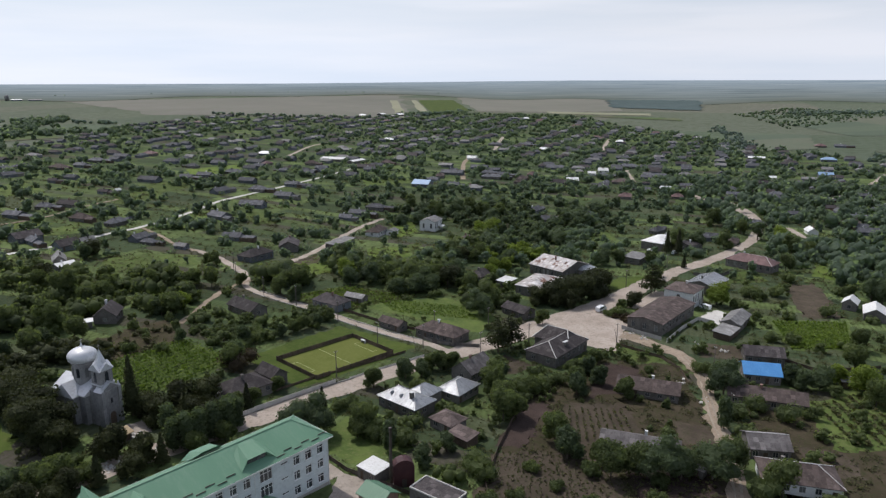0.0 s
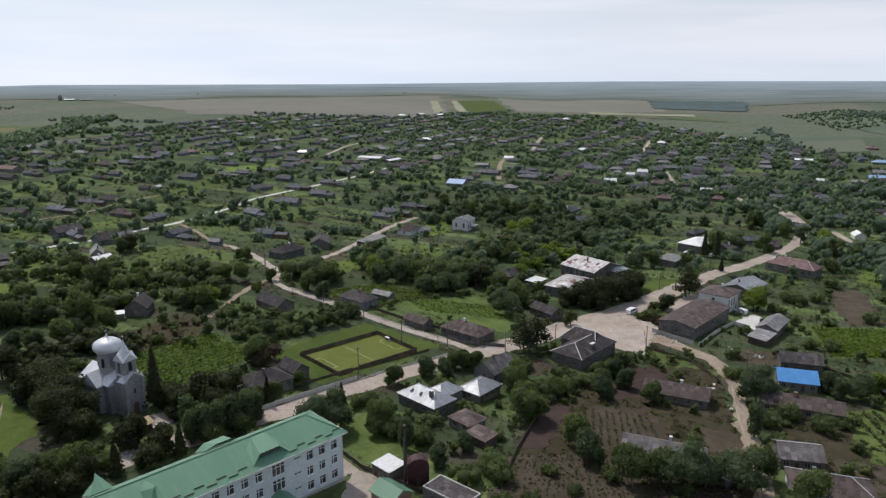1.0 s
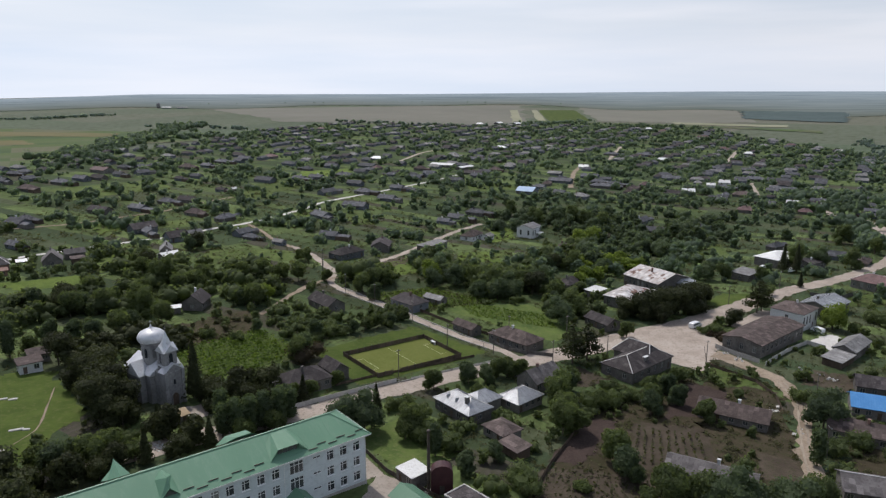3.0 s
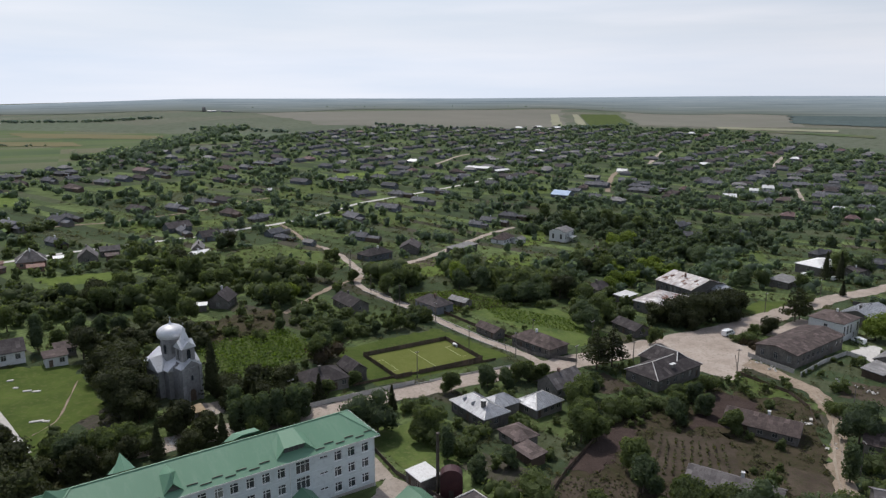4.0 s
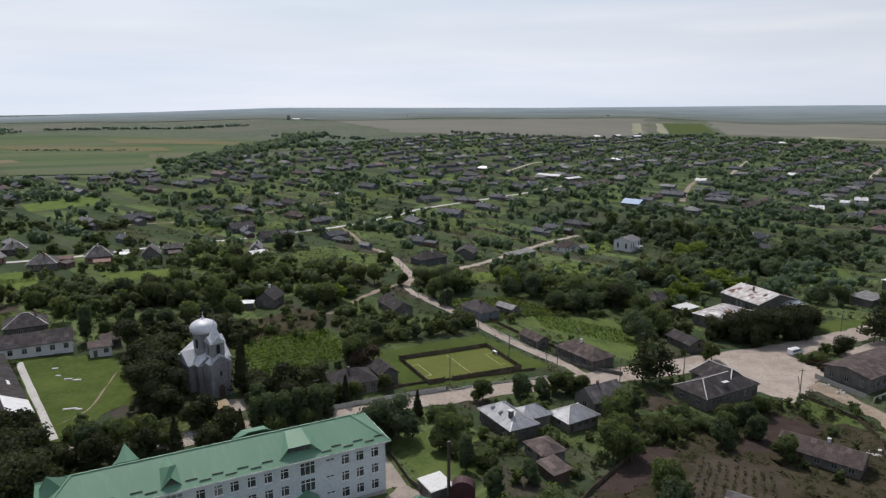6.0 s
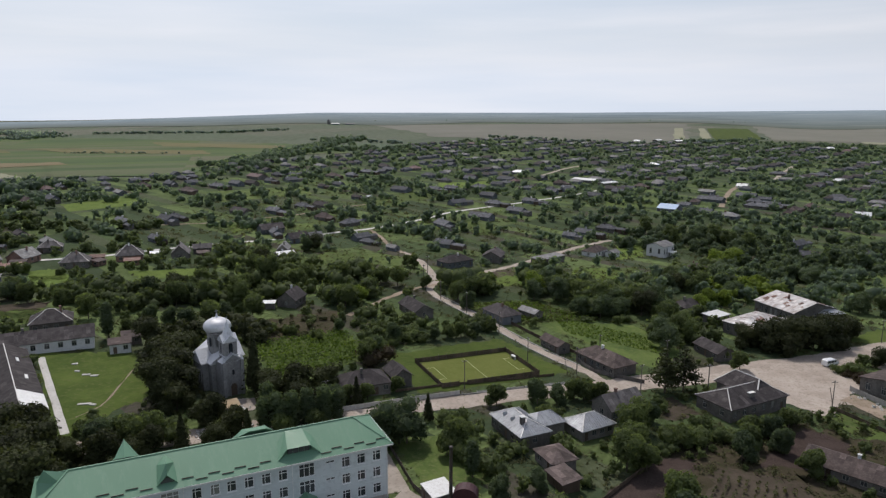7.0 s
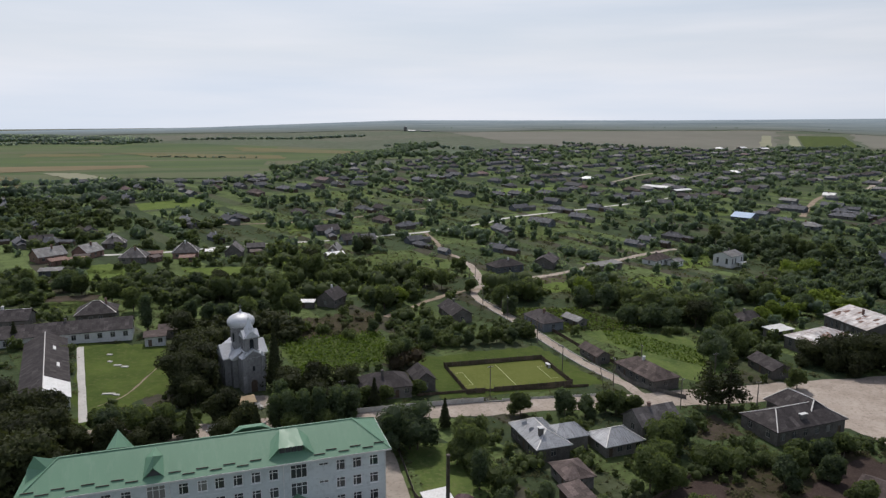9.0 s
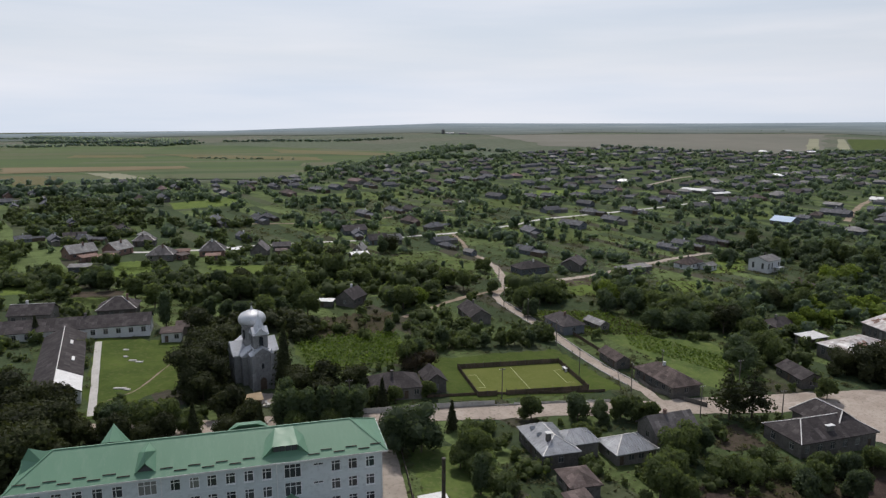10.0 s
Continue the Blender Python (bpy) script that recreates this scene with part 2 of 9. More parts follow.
M_LIMESTONE = surface("church_stone", (0.2, 0.198, 0.2), (0.29, 0.285, 0.28), (0.14, 0.138, 0.138), rough=0.9, large=0.4, fine=1.4, vary=0.05, spec=0.15)
M_MAROON = surface("maroon_paint", (0.035, 0.012, 0.015), (0.055, 0.02, 0.022), rough=0.6, large=0.6, fine=3, bump=0.1)
M_CONCRETE = surface("concrete", (0.288, 0.277, 0.259), (0.36, 0.346, 0.324), (0.216, 0.202, 0.187), rough=0.9, large=0.2, fine=1.5, vary=0.1)
M_YARD = surface("yard_concrete", (0.27, 0.235, 0.2), (0.36, 0.315, 0.27), (0.2, 0.17, 0.14), rough=0.95, large=0.15, fine=0.9, vary=0.03, spec=0.1)
M_CONCRETE_PALE = surface("concrete_pale", (0.451, 0.435, 0.41), (0.525, 0.508, 0.48), (0.344, 0.328, 0.295), rough=0.9, large=0.2, fine=1.5, vary=0.08)
M_WOOD = surface("wood_dark", (0.06, 0.042, 0.03), (0.1, 0.072, 0.052), (0.14, 0.11, 0.085), rough=0.85, large=0.7, fine=5, streak=(1, 1, 0.3), vary=0.25)
M_POLE = surface("pole_timber", (0.1, 0.085, 0.07), (0.16, 0.14, 0.12), rough=0.9, large=0.8, fine=6, streak=(1, 1, 0.2), vary=0.2)
M_STEEL = surface("steel_dark", (0.06, 0.055, 0.052), (0.1, 0.09, 0.085), (0.14, 0.08, 0.05), rough=0.6, metal=0.5, large=0.8, fine=4)
M_FRAME_OLD = surface("window_paint_old", (0.2, 0.2, 0.19), (0.3, 0.29, 0.27), (0.14, 0.12, 0.1), rough=0.7, bump=0.1, vary=0.25)
M_FRAME = surface("window_paint", (0.66, 0.67, 0.67), (0.74, 0.74, 0.73), rough=0.5, bump=0.05)
M_CAP = surface("ridge_metal", (0.5, 0.49, 0.47), (0.62, 0.6, 0.58), rough=0.6, metal=0.2, bump=0.1)
M_RUBBER = surface("rubber", (0.02, 0.02, 0.02), (0.035, 0.035, 0.035), rough=0.85, bump=0.05)
M_CARPAINT = surface("car_paint", (0.72, 0.73, 0.74), (0.78, 0.78, 0.78), rough=0.25, bump=0.0, spec=0.5)
# Hedges in the fields: the pale blue base colour stands for haze.
M_LEAF_DISTANT_HAZE = leaf_surface("leaf_distant_haze", (0.17, 0.215, 0.225), (0.22, 0.265, 0.27), 0.7, 0.01, 0.6)
M_TURF = surface("pitch_turf", (0.0936, 0.112, 0.0252), (0.119, 0.133, 0.036), (0.137, 0.144, 0.0504), rough=0.95, large=0.12, fine=1.2, vary=0.0, spec=0.06)
M_LINE = surface("line_paint", (0.36, 0.38, 0.2), (0.46, 0.48, 0.28), rough=0.9, bump=0.1)
M_LAWN = surface("lawn", (0.042, 0.066, 0.014), (0.078, 0.106, 0.024), (0.09, 0.102, 0.036), rough=0.95, large=0.09, fine=0.7, bump=0.6, dist=0.15, vary=0.08, spec=0.06)
M_MEADOW = surface("meadow", (0.05, 0.078, 0.022), (0.1, 0.134, 0.038), (0.12, 0.13, 0.055), rough=0.95, large=0.13, fine=0.8, bump=0.6, dist=0.2, vary=0.15, spec=0.06)
M_STRIP = surface("garden_strip", (0.085, 0.125, 0.028), (0.125, 0.168, 0.04), (0.065, 0.092, 0.024), rough=0.95, large=0.12, fine=0.9, bump=0.6, dist=0.2, vary=0.15, spec=0.06)
M_SOIL = surface("soil", (0.042, 0.03, 0.026), (0.066, 0.048, 0.042), (0.088, 0.068, 0.058), rough=0.95, large=0.25, fine=2.5, bump=0.8, dist=0.15, vary=0.15, spec=0.06)
M_GARDEN = surface("garden_ground", (0.043, 0.037, 0.022), (0.066, 0.053, 0.036), (0.036, 0.044, 0.017), rough=0.95, large=0.16, fine=0.7, bump=0.8, dist=0.15, vary=0.1, spec=0.06)
# Colour of the far forest, laid as a flat plot, with haze mixed in.
M_FOREST_HAZE = surface("forest_haze", (0.058, 0.08, 0.078), (0.074, 0.098, 0.094), (0.048, 0.066, 0.066), rough=0.95, large=0.012, fine=0.08, vary=0.1, spec=0.05)
M_SOIL_DRY = surface("soil_dry", (0.056, 0.044, 0.034), (0.088, 0.07, 0.054), (0.042, 0.05, 0.02), rough=0.95, large=0.2, fine=1.2, bump=0.8, dist=0.15, vary=0.12, spec=0.06)
M_GRAVEL = surface("gravel", (0.3, 0.252, 0.212), (0.4, 0.345, 0.295), (0.21, 0.176, 0.142), rough=0.95, large=0.12, fine=1.2, bump=0.4, vary=0.03, spec=0.06)
M_TRACK = surface("dirt_track", (0.215, 0.17, 0.128), (0.31, 0.25, 0.193), (0.15, 0.125, 0.08), rough=0.95, large=0.15, fine=1.0, bump=0.5, vary=0.05, spec=0.06)
M_FIELD_TAN = surface("field_tan", (0.169, 0.137, 0.078), (0.208, 0.169, 0.104), rough=0.95, large=0.01, fine=0.08, vary=0.1, spec=0.06)
M_FIELD_PALE = surface("field_pale", (0.21, 0.212, 0.14), (0.255, 0.252, 0.175), rough=0.95, large=0.01, fine=0.08, vary=0.1, spec=0.06)
# Olive plateau field, paled and greyed in its colour to suggest haze.
M_FIELD_OLIVE = surface("field_olive_haze", (0.138, 0.136, 0.112), (0.168, 0.161, 0.134), (0.142, 0.15, 0.116), rough=0.95, large=0.004, fine=0.03, vary=0.08, spec=0.06)
M_FIELD_GOLD = surface("field_gold", (0.115, 0.11, 0.052), (0.145, 0.128, 0.066), rough=0.95, large=0.006, fine=0.05, vary=0.1, spec=0.06)


def strip_field(name, tones, width, turn):
    """Farmland in long narrow strips, each with a tone of its own, and fine drilling lines."""
    m, n, l, bsdf = nodes_of(name)
    geo = n.new("ShaderNodeNewGeometry")
    mp = n.new("ShaderNodeMapping")
    mp.vector_type = "POINT"
    mp.inputs["Rotation"].default_value = (0, 0, -radians(turn))
    l.new(geo.outputs["Position"], mp.inputs["Vector"])
    sep = n.new("ShaderNodeSeparateXYZ")
    l.new(mp.outputs["Vector"], sep.inputs[0])
    wob = math_node(n, l, "MULTIPLY", noise_node(n, l, geo.outputs["Position"], 0.004, 2.0), 30.0)
    cell = n.new("ShaderNodeCombineXYZ")
    l.new(math_node(n, l, "FLOOR", math_node(n, l, "DIVIDE", math_node(n, l, "ADD", sep.outputs["Y"], wob), width)), cell.inputs[1])
    l.new(math_node(n, l, "FLOOR", math_node(n, l, "DIVIDE", sep.outputs["X"], width * 9)), cell.inputs[0])
    white = n.new("ShaderNodeTexWhiteNoise")
    l.new(cell.outputs[0], white.inputs["Vector"])
    soft = noise_node(n, l, geo.outputs["Position"], 0.012, 5.0, 0.6)
    mixed = math_node(n, l, "ADD", math_node(n, l, "MULTIPLY", white.outputs["Value"], 0.7), math_node(n, l, "MULTIPLY", soft, 0.45))
    col = ramp_node(n, l, mixed, [(0.15 + 0.75 * i / (len(tones) - 1), c) for i, c in enumerate(tones)])
    grain = noise_node(n, l, geo.outputs["Position"], 0.15, 4.0, 0.7)
    col = mix_node(n, l, ramp_node(n, l, grain, [(0.45, (0, 0, 0)), (0.75, (0.35, 0.35, 0.35))]), col, (0.06, 0.075, 0.045))
    l.new(col, bsdf.inputs["Base Color"])
    bsdf.inputs["Roughness"].default_value = 0.95
    bsdf.inputs["Specular IOR Level"].default_value = 0.05
    return m


M_FIELD_GREEN = strip_field("field_green", [(0.06, 0.09, 0.045), (0.08, 0.112, 0.05), (0.088, 0.12, 0.048), (0.1, 0.118, 0.062), (0.125, 0.125, 0.078)], 34.0, 41.0)
M_PASTURE = strip_field("pasture", [(0.085, 0.108, 0.078), (0.105, 0.128, 0.088), (0.115, 0.132, 0.092), (0.13, 0.135, 0.1)], 60.0, 15.0)


def glass_material():
    m, n, l, bsdf = nodes_of("window_glass")
    info = n.new("ShaderNodeObjectInfo")
    l.new(ramp_node(n, l, info.outputs["Random"], [(0.0, (0.022, 0.026, 0.031)), (0.55, (0.045, 0.05, 0.056)), (0.8, (0.07, 0.076, 0.082)), (1.0, (0.2, 0.2, 0.19))]), bsdf.inputs["Base Color"])
    bsdf.inputs["Roughness"].default_value = 0.06
    bsdf.inputs["Specular IOR Level"].default_value = 0.6
    return m


M_GLASS = glass_material()


def ground_material():
    """Gardens and plots in the village, large fields outside it; the plots follow the streets."""
    m, n, l, bsdf = nodes_of("ground_cover")
    geo = n.new("ShaderNodeNewGeometry")
    zone = n.new("ShaderNodeAttribute")
    zone.attribute_name = "village"
    pos = geo.outputs["Position"]

    def along(vec):
        d = n.new("ShaderNodeVectorMath")
        d.operation = "DOT_PRODUCT"
        l.new(pos, d.inputs[0])
        d.inputs[1].default_value = vec
        return d.outputs["Value"]

    def cells(wu, wv, seed):
        wob = math_node(n, l, "MULTIPLY", noise_node(n, l, pos, 0.02, 1.0), 9.0)
        u = math_node(n, l, "FLOOR", math_node(n, l, "DIVIDE", math_node(n, l, "ADD", along((0.33, 0.944, 0)), wob), wu))
        v = math_node(n, l, "FLOOR", math_node(n, l, "DIVIDE", math_node(n, l, "ADD", along((0.944, -0.33, 0)), wob), wv))
        c = n.new("ShaderNodeCombineXYZ")
        l.new(u, c.inputs[0])
        l.new(v, c.inputs[1])
        c.inputs[2].default_value = seed
        w = n.new("ShaderNodeTexWhiteNoise")
        w.noise_dimensions = "3D"
        l.new(c.outputs[0], w.inputs["Vector"])
        return w.outputs["Value"]

    # Plot and field tones lean to blue and grey, standing for haze.
    plots = ramp_node(n, l, cells(9.0, 62.0, 3.0), [(0.0, (0.048, 0.068, 0.038)), (0.2, (0.074, 0.106, 0.046)), (0.4, (0.138, 0.186, 0.07)), (0.52, (0.058, 0.084, 0.044)), (0.66, (0.108, 0.146, 0.056)), (0.8, (0.086, 0.1, 0.06)), (0.93, (0.076, 0.067, 0.056))], "CONSTANT")
    fields = ramp_node(n, l, cells(420.0, 150.0, 8.0), [(0.0, (0.09, 0.112, 0.078)), (0.35, (0.122, 0.135, 0.1)), (0.6, (0.098, 0.126, 0.084)), (0.85, (0.138, 0.14, 0.108)), (1.0, (0.15, 0.148, 0.12))])
    col = mix_node(n, l, zone.outputs["Fac"], fields, plots)
    furrow = n.new("ShaderNodeTexWave")
    furrow.bands_direction = "X"
    furrow.inputs["Scale"].default_value, furrow.inputs["Distortion"].default_value = 0.16, 0.6
    turned = n.new("ShaderNodeMapping")
    turned.inputs["Rotation"].default_value = (0, 0, 0.34)
    l.new(pos, turned.inputs["Vector"])
    l.new(turned.outputs["Vector"], furrow.inputs["Vector"])
    rows = math_node(n, l, "MULTIPLY", math_node(n, l, "MULTIPLY", furrow.outputs["Fac"], zone.outputs["Fac"]), 0.35)
    col = mix_node(n, l, rows, col, (0.04, 0.05, 0.02))
    rough = noise_node(n, l, pos, 0.09, 6.0, 0.65)
    col = mix_node(n, l, ramp_node(n, l, rough, [(0.45, (0, 0, 0)), (0.7, (0.6, 0.6, 0.6))]), col, (0.036, 0.048, 0.016))
    brush = noise_node(n, l, pos, 0.28, 5.0, 0.7)
    scrub = math_node(n, l, "MULTIPLY", ramp_node(n, l, brush, [(0.46, (0, 0, 0)), (0.66, (0.4, 0.4, 0.4))]), zone.outputs["Fac"])
    col = mix_node(n, l, scrub, col, (0.03, 0.043, 0.014))
    grain = noise_node(n, l, pos, 0.8, 6.0, 0.7)
    col = mix_node(n, l, ramp_node(n, l, grain, [(0.5, (0, 0, 0)), (0.8, (0.5, 0.5, 0.5))]), col, (0.082, 0.088, 0.046))
    l.new(col, bsdf.inputs["Base Color"])
    bsdf.inputs["Roughness"].default_value = 0.95
    bsdf.inputs["Specular IOR Level"].default_value = 0.05
    bump_node(n, l, bsdf, grain, 0.8, 0.3)
    return m


M_GROUND = ground_material()


# ---- mesh helpers ----
RNG = np.random.default_rng(7)


def mesh_of(name, bm, material=None, smooth=False):
    me = bpy.data.meshes.new(name)
    bm.normal_update()
    bm.to_mesh(me)
    bm.free()
    if material:
        me.materials.append(material)
    if smooth:
        me.polygons.foreach_set("use_smooth", [True] * len(me.polygons))
    return me


def mesh_from(name, verts, faces, material, smooth=False):
    me = bpy.data.meshes.new(name)
    me.from_pydata(verts, [], faces)
    me.materials.append(material)
    if smooth:
        me.polygons.foreach_set("use_smooth", [True] * len(me.polygons))
    me.update()
    return me


def part(name, bm, material, parent, label="", at=None, smooth=False):
    """A part of a thing, from a bmesh or from a mesh that is shared."""
    me = mesh_of(name, bm, material, smooth) if isinstance(bm, bmesh.types.BMesh) else bm
    ob = new(name, me)
    ob.parent = parent
    if at is not None:
        ob.matrix_local = at
    if label:
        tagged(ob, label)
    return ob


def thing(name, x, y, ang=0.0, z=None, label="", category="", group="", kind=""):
    ob = new(name)
    ob.empty_display_size = 0.3
    ob.matrix_world = pose(x, y, gzf(x, y) if z is None else z, 0, 0, ang)
    return tagged(ob, label, category, group, kind)


def box(bm, x0, x1, y0, y1, z0, z1):
    v = [bm.verts.new(p) for p in ((x0, y0, z0), (x1, y0, z0), (x1, y1, z0), (x0, y1, z0), (x0, y0, z1), (x1, y0, z1), (x1, y1, z1), (x0, y1, z1))]
    for f in ((3, 2, 1, 0), (4, 5, 6, 7), (0, 1, 5, 4), (1, 2, 6, 5), (2, 3, 7, 6), (3, 0, 4, 7)):
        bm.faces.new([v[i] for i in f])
    return bm


def block(x0, x1, y0, y1, z0, z1, soft=0.0):
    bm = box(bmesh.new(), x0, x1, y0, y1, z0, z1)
    if soft:
        bmesh.ops.bevel(bm, geom=bm.edges[:], offset=soft, segments=1, affect="EDGES")
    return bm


def beam(bm, p, q, w, h):
    """A bar of width w and height h from p to q."""
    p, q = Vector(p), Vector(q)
    d = (q - p).normalized()
    s = d.cross(Vector((0, 0, 1)))
    s = Vector((1, 0, 0)) if s.length < 1e-3 else s.normalized()
    u = s.cross(d).normalized()
    v = [bm.verts.new(e + s * a * w / 2 + u * b * h / 2) for e in (p, q) for a, b in ((-1, -1), (1, -1), (1, 1), (-1, 1))]
    for f in ((0, 1, 2, 3), (7, 6, 5, 4), (0, 4, 5, 1), (1, 5, 6, 2), (2, 6, 7, 3), (3, 7, 4, 0)):
        bm.faces.new([v[i] for i in f])
    return bm


def lathe(profile, steps=20):
    """A turned body from (radius, height) pairs."""
    bm = bmesh.new()
    rings = [[bm.verts.new((r * math.cos(2 * math.pi * k / steps), r * math.sin(2 * math.pi * k / steps), z)) for k in range(steps)] for r, z in profile]
    for a, b in zip(rings, rings[1:]):
        for k in range(steps):
            bm.faces.new((a[k], a[(k + 1) % steps], b[(k + 1) % steps], b[k]))
    bm.faces.new(rings[0][::-1])
    bm.faces.new(rings[-1])
    return bm


def tube(bm, p, q, r0, r1, sides=6):
    p, q = Vector(p), Vector(q)
    turn = (q - p).to_track_quat("Z", "Y").to_matrix()
    rings = [[bm.verts.new(e + turn @ Vector((r * math.cos(2 * math.pi * k / sides), r * math.sin(2 * math.pi * k / sides), 0))) for k in range(sides)] for e, r in ((p, r0), (q, r1))]
    for k in range(sides):
        bm.faces.new((rings[0][k], rings[0][(k + 1) % sides], rings[1][(k + 1) % sides], rings[1][k]))
    bm.faces.new(rings[0][::-1])
    bm.faces.new(rings[1])
    return bm


def wall_face(bm, origin, ux, width, z0, z1, holes, inward, depth=0.22):
    """One wall with openings (u0, u1, z0, z1) and their reveals."""
    origin, ux, inward = Vector(origin), Vector(ux), Vector(inward)
    us = sorted({0.0, width, *(h[0] for h in holes), *(h[1] for h in holes)})
    zs = sorted({z0, z1, *(h[2] for h in holes), *(h[3] for h in holes)})

    def at(u, z, d=0.0):
        return bm.verts.new(origin + ux * u + Vector((0, 0, z)) + inward * d)

    for u0, u1 in zip(us, us[1:]):
        for a, b in zip(zs, zs[1:]):
            um, zm = (u0 + u1) / 2, (a + b) / 2
            if any(h[0] < um < h[1] and h[2] < zm < h[3] for h in holes):
                continue
            bm.faces.new((at(u0, a), at(u1, a), at(u1, b), at(u0, b)))
    for u0, u1, a, b in holes:
        loop = ((u0, a), (u1, a), (u1, b), (u0, b))
        for (p, q), (r, s) in zip(loop, loop[1:] + loop[:1]):
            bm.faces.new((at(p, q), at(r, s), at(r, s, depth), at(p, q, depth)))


WINDOW_MESHES = {}


def lattice(xs, zs, d):
    """A flat frame of bars in one piece: every second step of xs and zs is a bar."""
    bm = bmesh.new()
    grid = {}

    def at(i, j, y):
        if (i, j, y) not in grid:
            grid[i, j, y] = bm.verts.new((xs[i], y, zs[j]))
        return grid[i, j, y]

    solid = lambda i, j: 0 <= i < len(xs) - 1 and 0 <= j < len(zs) - 1 and (i % 2 == 0 or j % 2 == 0)
    for i in range(len(xs) - 1):
        for j in range(len(zs) - 1):
            if not solid(i, j):
                continue
            bm.faces.new((at(i, j, -d), at(i + 1, j, -d), at(i + 1, j + 1, -d), at(i, j + 1, -d)))
            bm.faces.new((at(i, j + 1, d), at(i + 1, j + 1, d), at(i + 1, j, d), at(i, j, d)))
            for (di, dj), a, b in (((0, -1), (i, j), (i + 1, j)), ((1, 0), (i + 1, j), (i + 1, j + 1)), ((0, 1), (i + 1, j + 1), (i, j + 1)), ((-1, 0), (i, j + 1), (i, j))):
                if not solid(i + di, j + dj):
                    bm.faces.new((at(*b, -d), at(*a, -d), at(*a, d), at(*b, d)))
    return bm


def window_meshes(w, h, style, paint):
    key = (round(w, 2), round(h, 2), style, paint.name)
    if key not in WINDOW_MESHES:
        t = 0.1
        cols = {"two": (0.5,), "three": (1 / 3, 2 / 3), "side": (0.36,), "one": ()}[style]
        xs = [0, t] + [w * c + k for c in cols for k in (-t / 2, t / 2)] + [w - t, w]
        zs = [0, t] + ([h * 0.68, h * 0.68 + t] if style != "one" and h > 1.5 else []) + [h - t, h]
        bm = lattice(xs, zs, 0.04)
        pane = box(bmesh.new(), 0.03, w - 0.03, -0.012, 0.012, 0.03, h - 0.03)
        WINDOW_MESHES[key] = mesh_of("window", bm, paint), mesh_of("pane", pane, M_GLASS)
    return WINDOW_MESHES[key]


def add_window(parent, origin, ang, w, h, style="two", paint=None):
    """A window with frame and pane; origin is its lower left corner, seen from outside."""
    fr, pn = window_meshes(w, h, style, paint or M_FRAME_OLD)
    win = part("window", fr, None, parent, at=pose(*origin, 0, 0, ang))
    part("pane", pn, None, win)
    return win


def ring_walls(parent, hx, hy, h, openings, material, label="", base=-1.5, gable=0.0, name="wall", gable_x=True):
    """Four walls round a house with openings per side (side, u0, u1, z0, z1, style); gable: height of the end triangles."""
    bm = bmesh.new()
    sides = {
        "front": ((-hx, -hy, 0), (1, 0, 0), 2 * hx, (0, 1, 0), 0),
        "right": ((hx, -hy, 0), (0, 1, 0), 2 * hy, (-1, 0, 0), 90),
        "back": ((hx, hy, 0), (-1, 0, 0), 2 * hx, (0, -1, 0), 180),
        "left": ((-hx, hy, 0), (0, -1, 0), 2 * hy, (1, 0, 0), 270),
    }
    for side, (o, u, w, inn, ang) in sides.items():
        wall_face(bm, o, u, w, base, h, [op[1:5] for op in openings if op[0] == side], inn)
        if gable and (side in ("left", "right")) == gable_x:
            p = Vector(o)
            bm.faces.new([bm.verts.new(v) for v in (p + Vector((0, 0, h)), p + Vector(u) * w + Vector((0, 0, h)), p + Vector(u) * w / 2 + Vector((0, 0, h + gable)))])
    bmesh.ops.remove_doubles(bm, verts=bm.verts[:], dist=1e-4)
    wall = part(name, bm, material, parent, label)
    for side, u0, u1, z0, z1, style in openings:
        o, u, w, inn, ang = sides[side]
        p = Vector(o) + Vector(u) * u0 + Vector((0, 0, z0)) + Vector(inn) * 0.12
        if style == "door":
            d = block(0, u1 - u0, -0.03, 0.03, 0, z1 - z0)
            box(d, 0.12, u1 - u0 - 0.12, -0.05, -0.03, 0.15, 0.9)
            part("door", d, M_WOOD, parent, at=pose(*p, 0, 0, ang))
        else:
            add_window(parent, p, ang, u1 - u0, z1 - z0, style)
    # a dark room behind the openings
    return wall


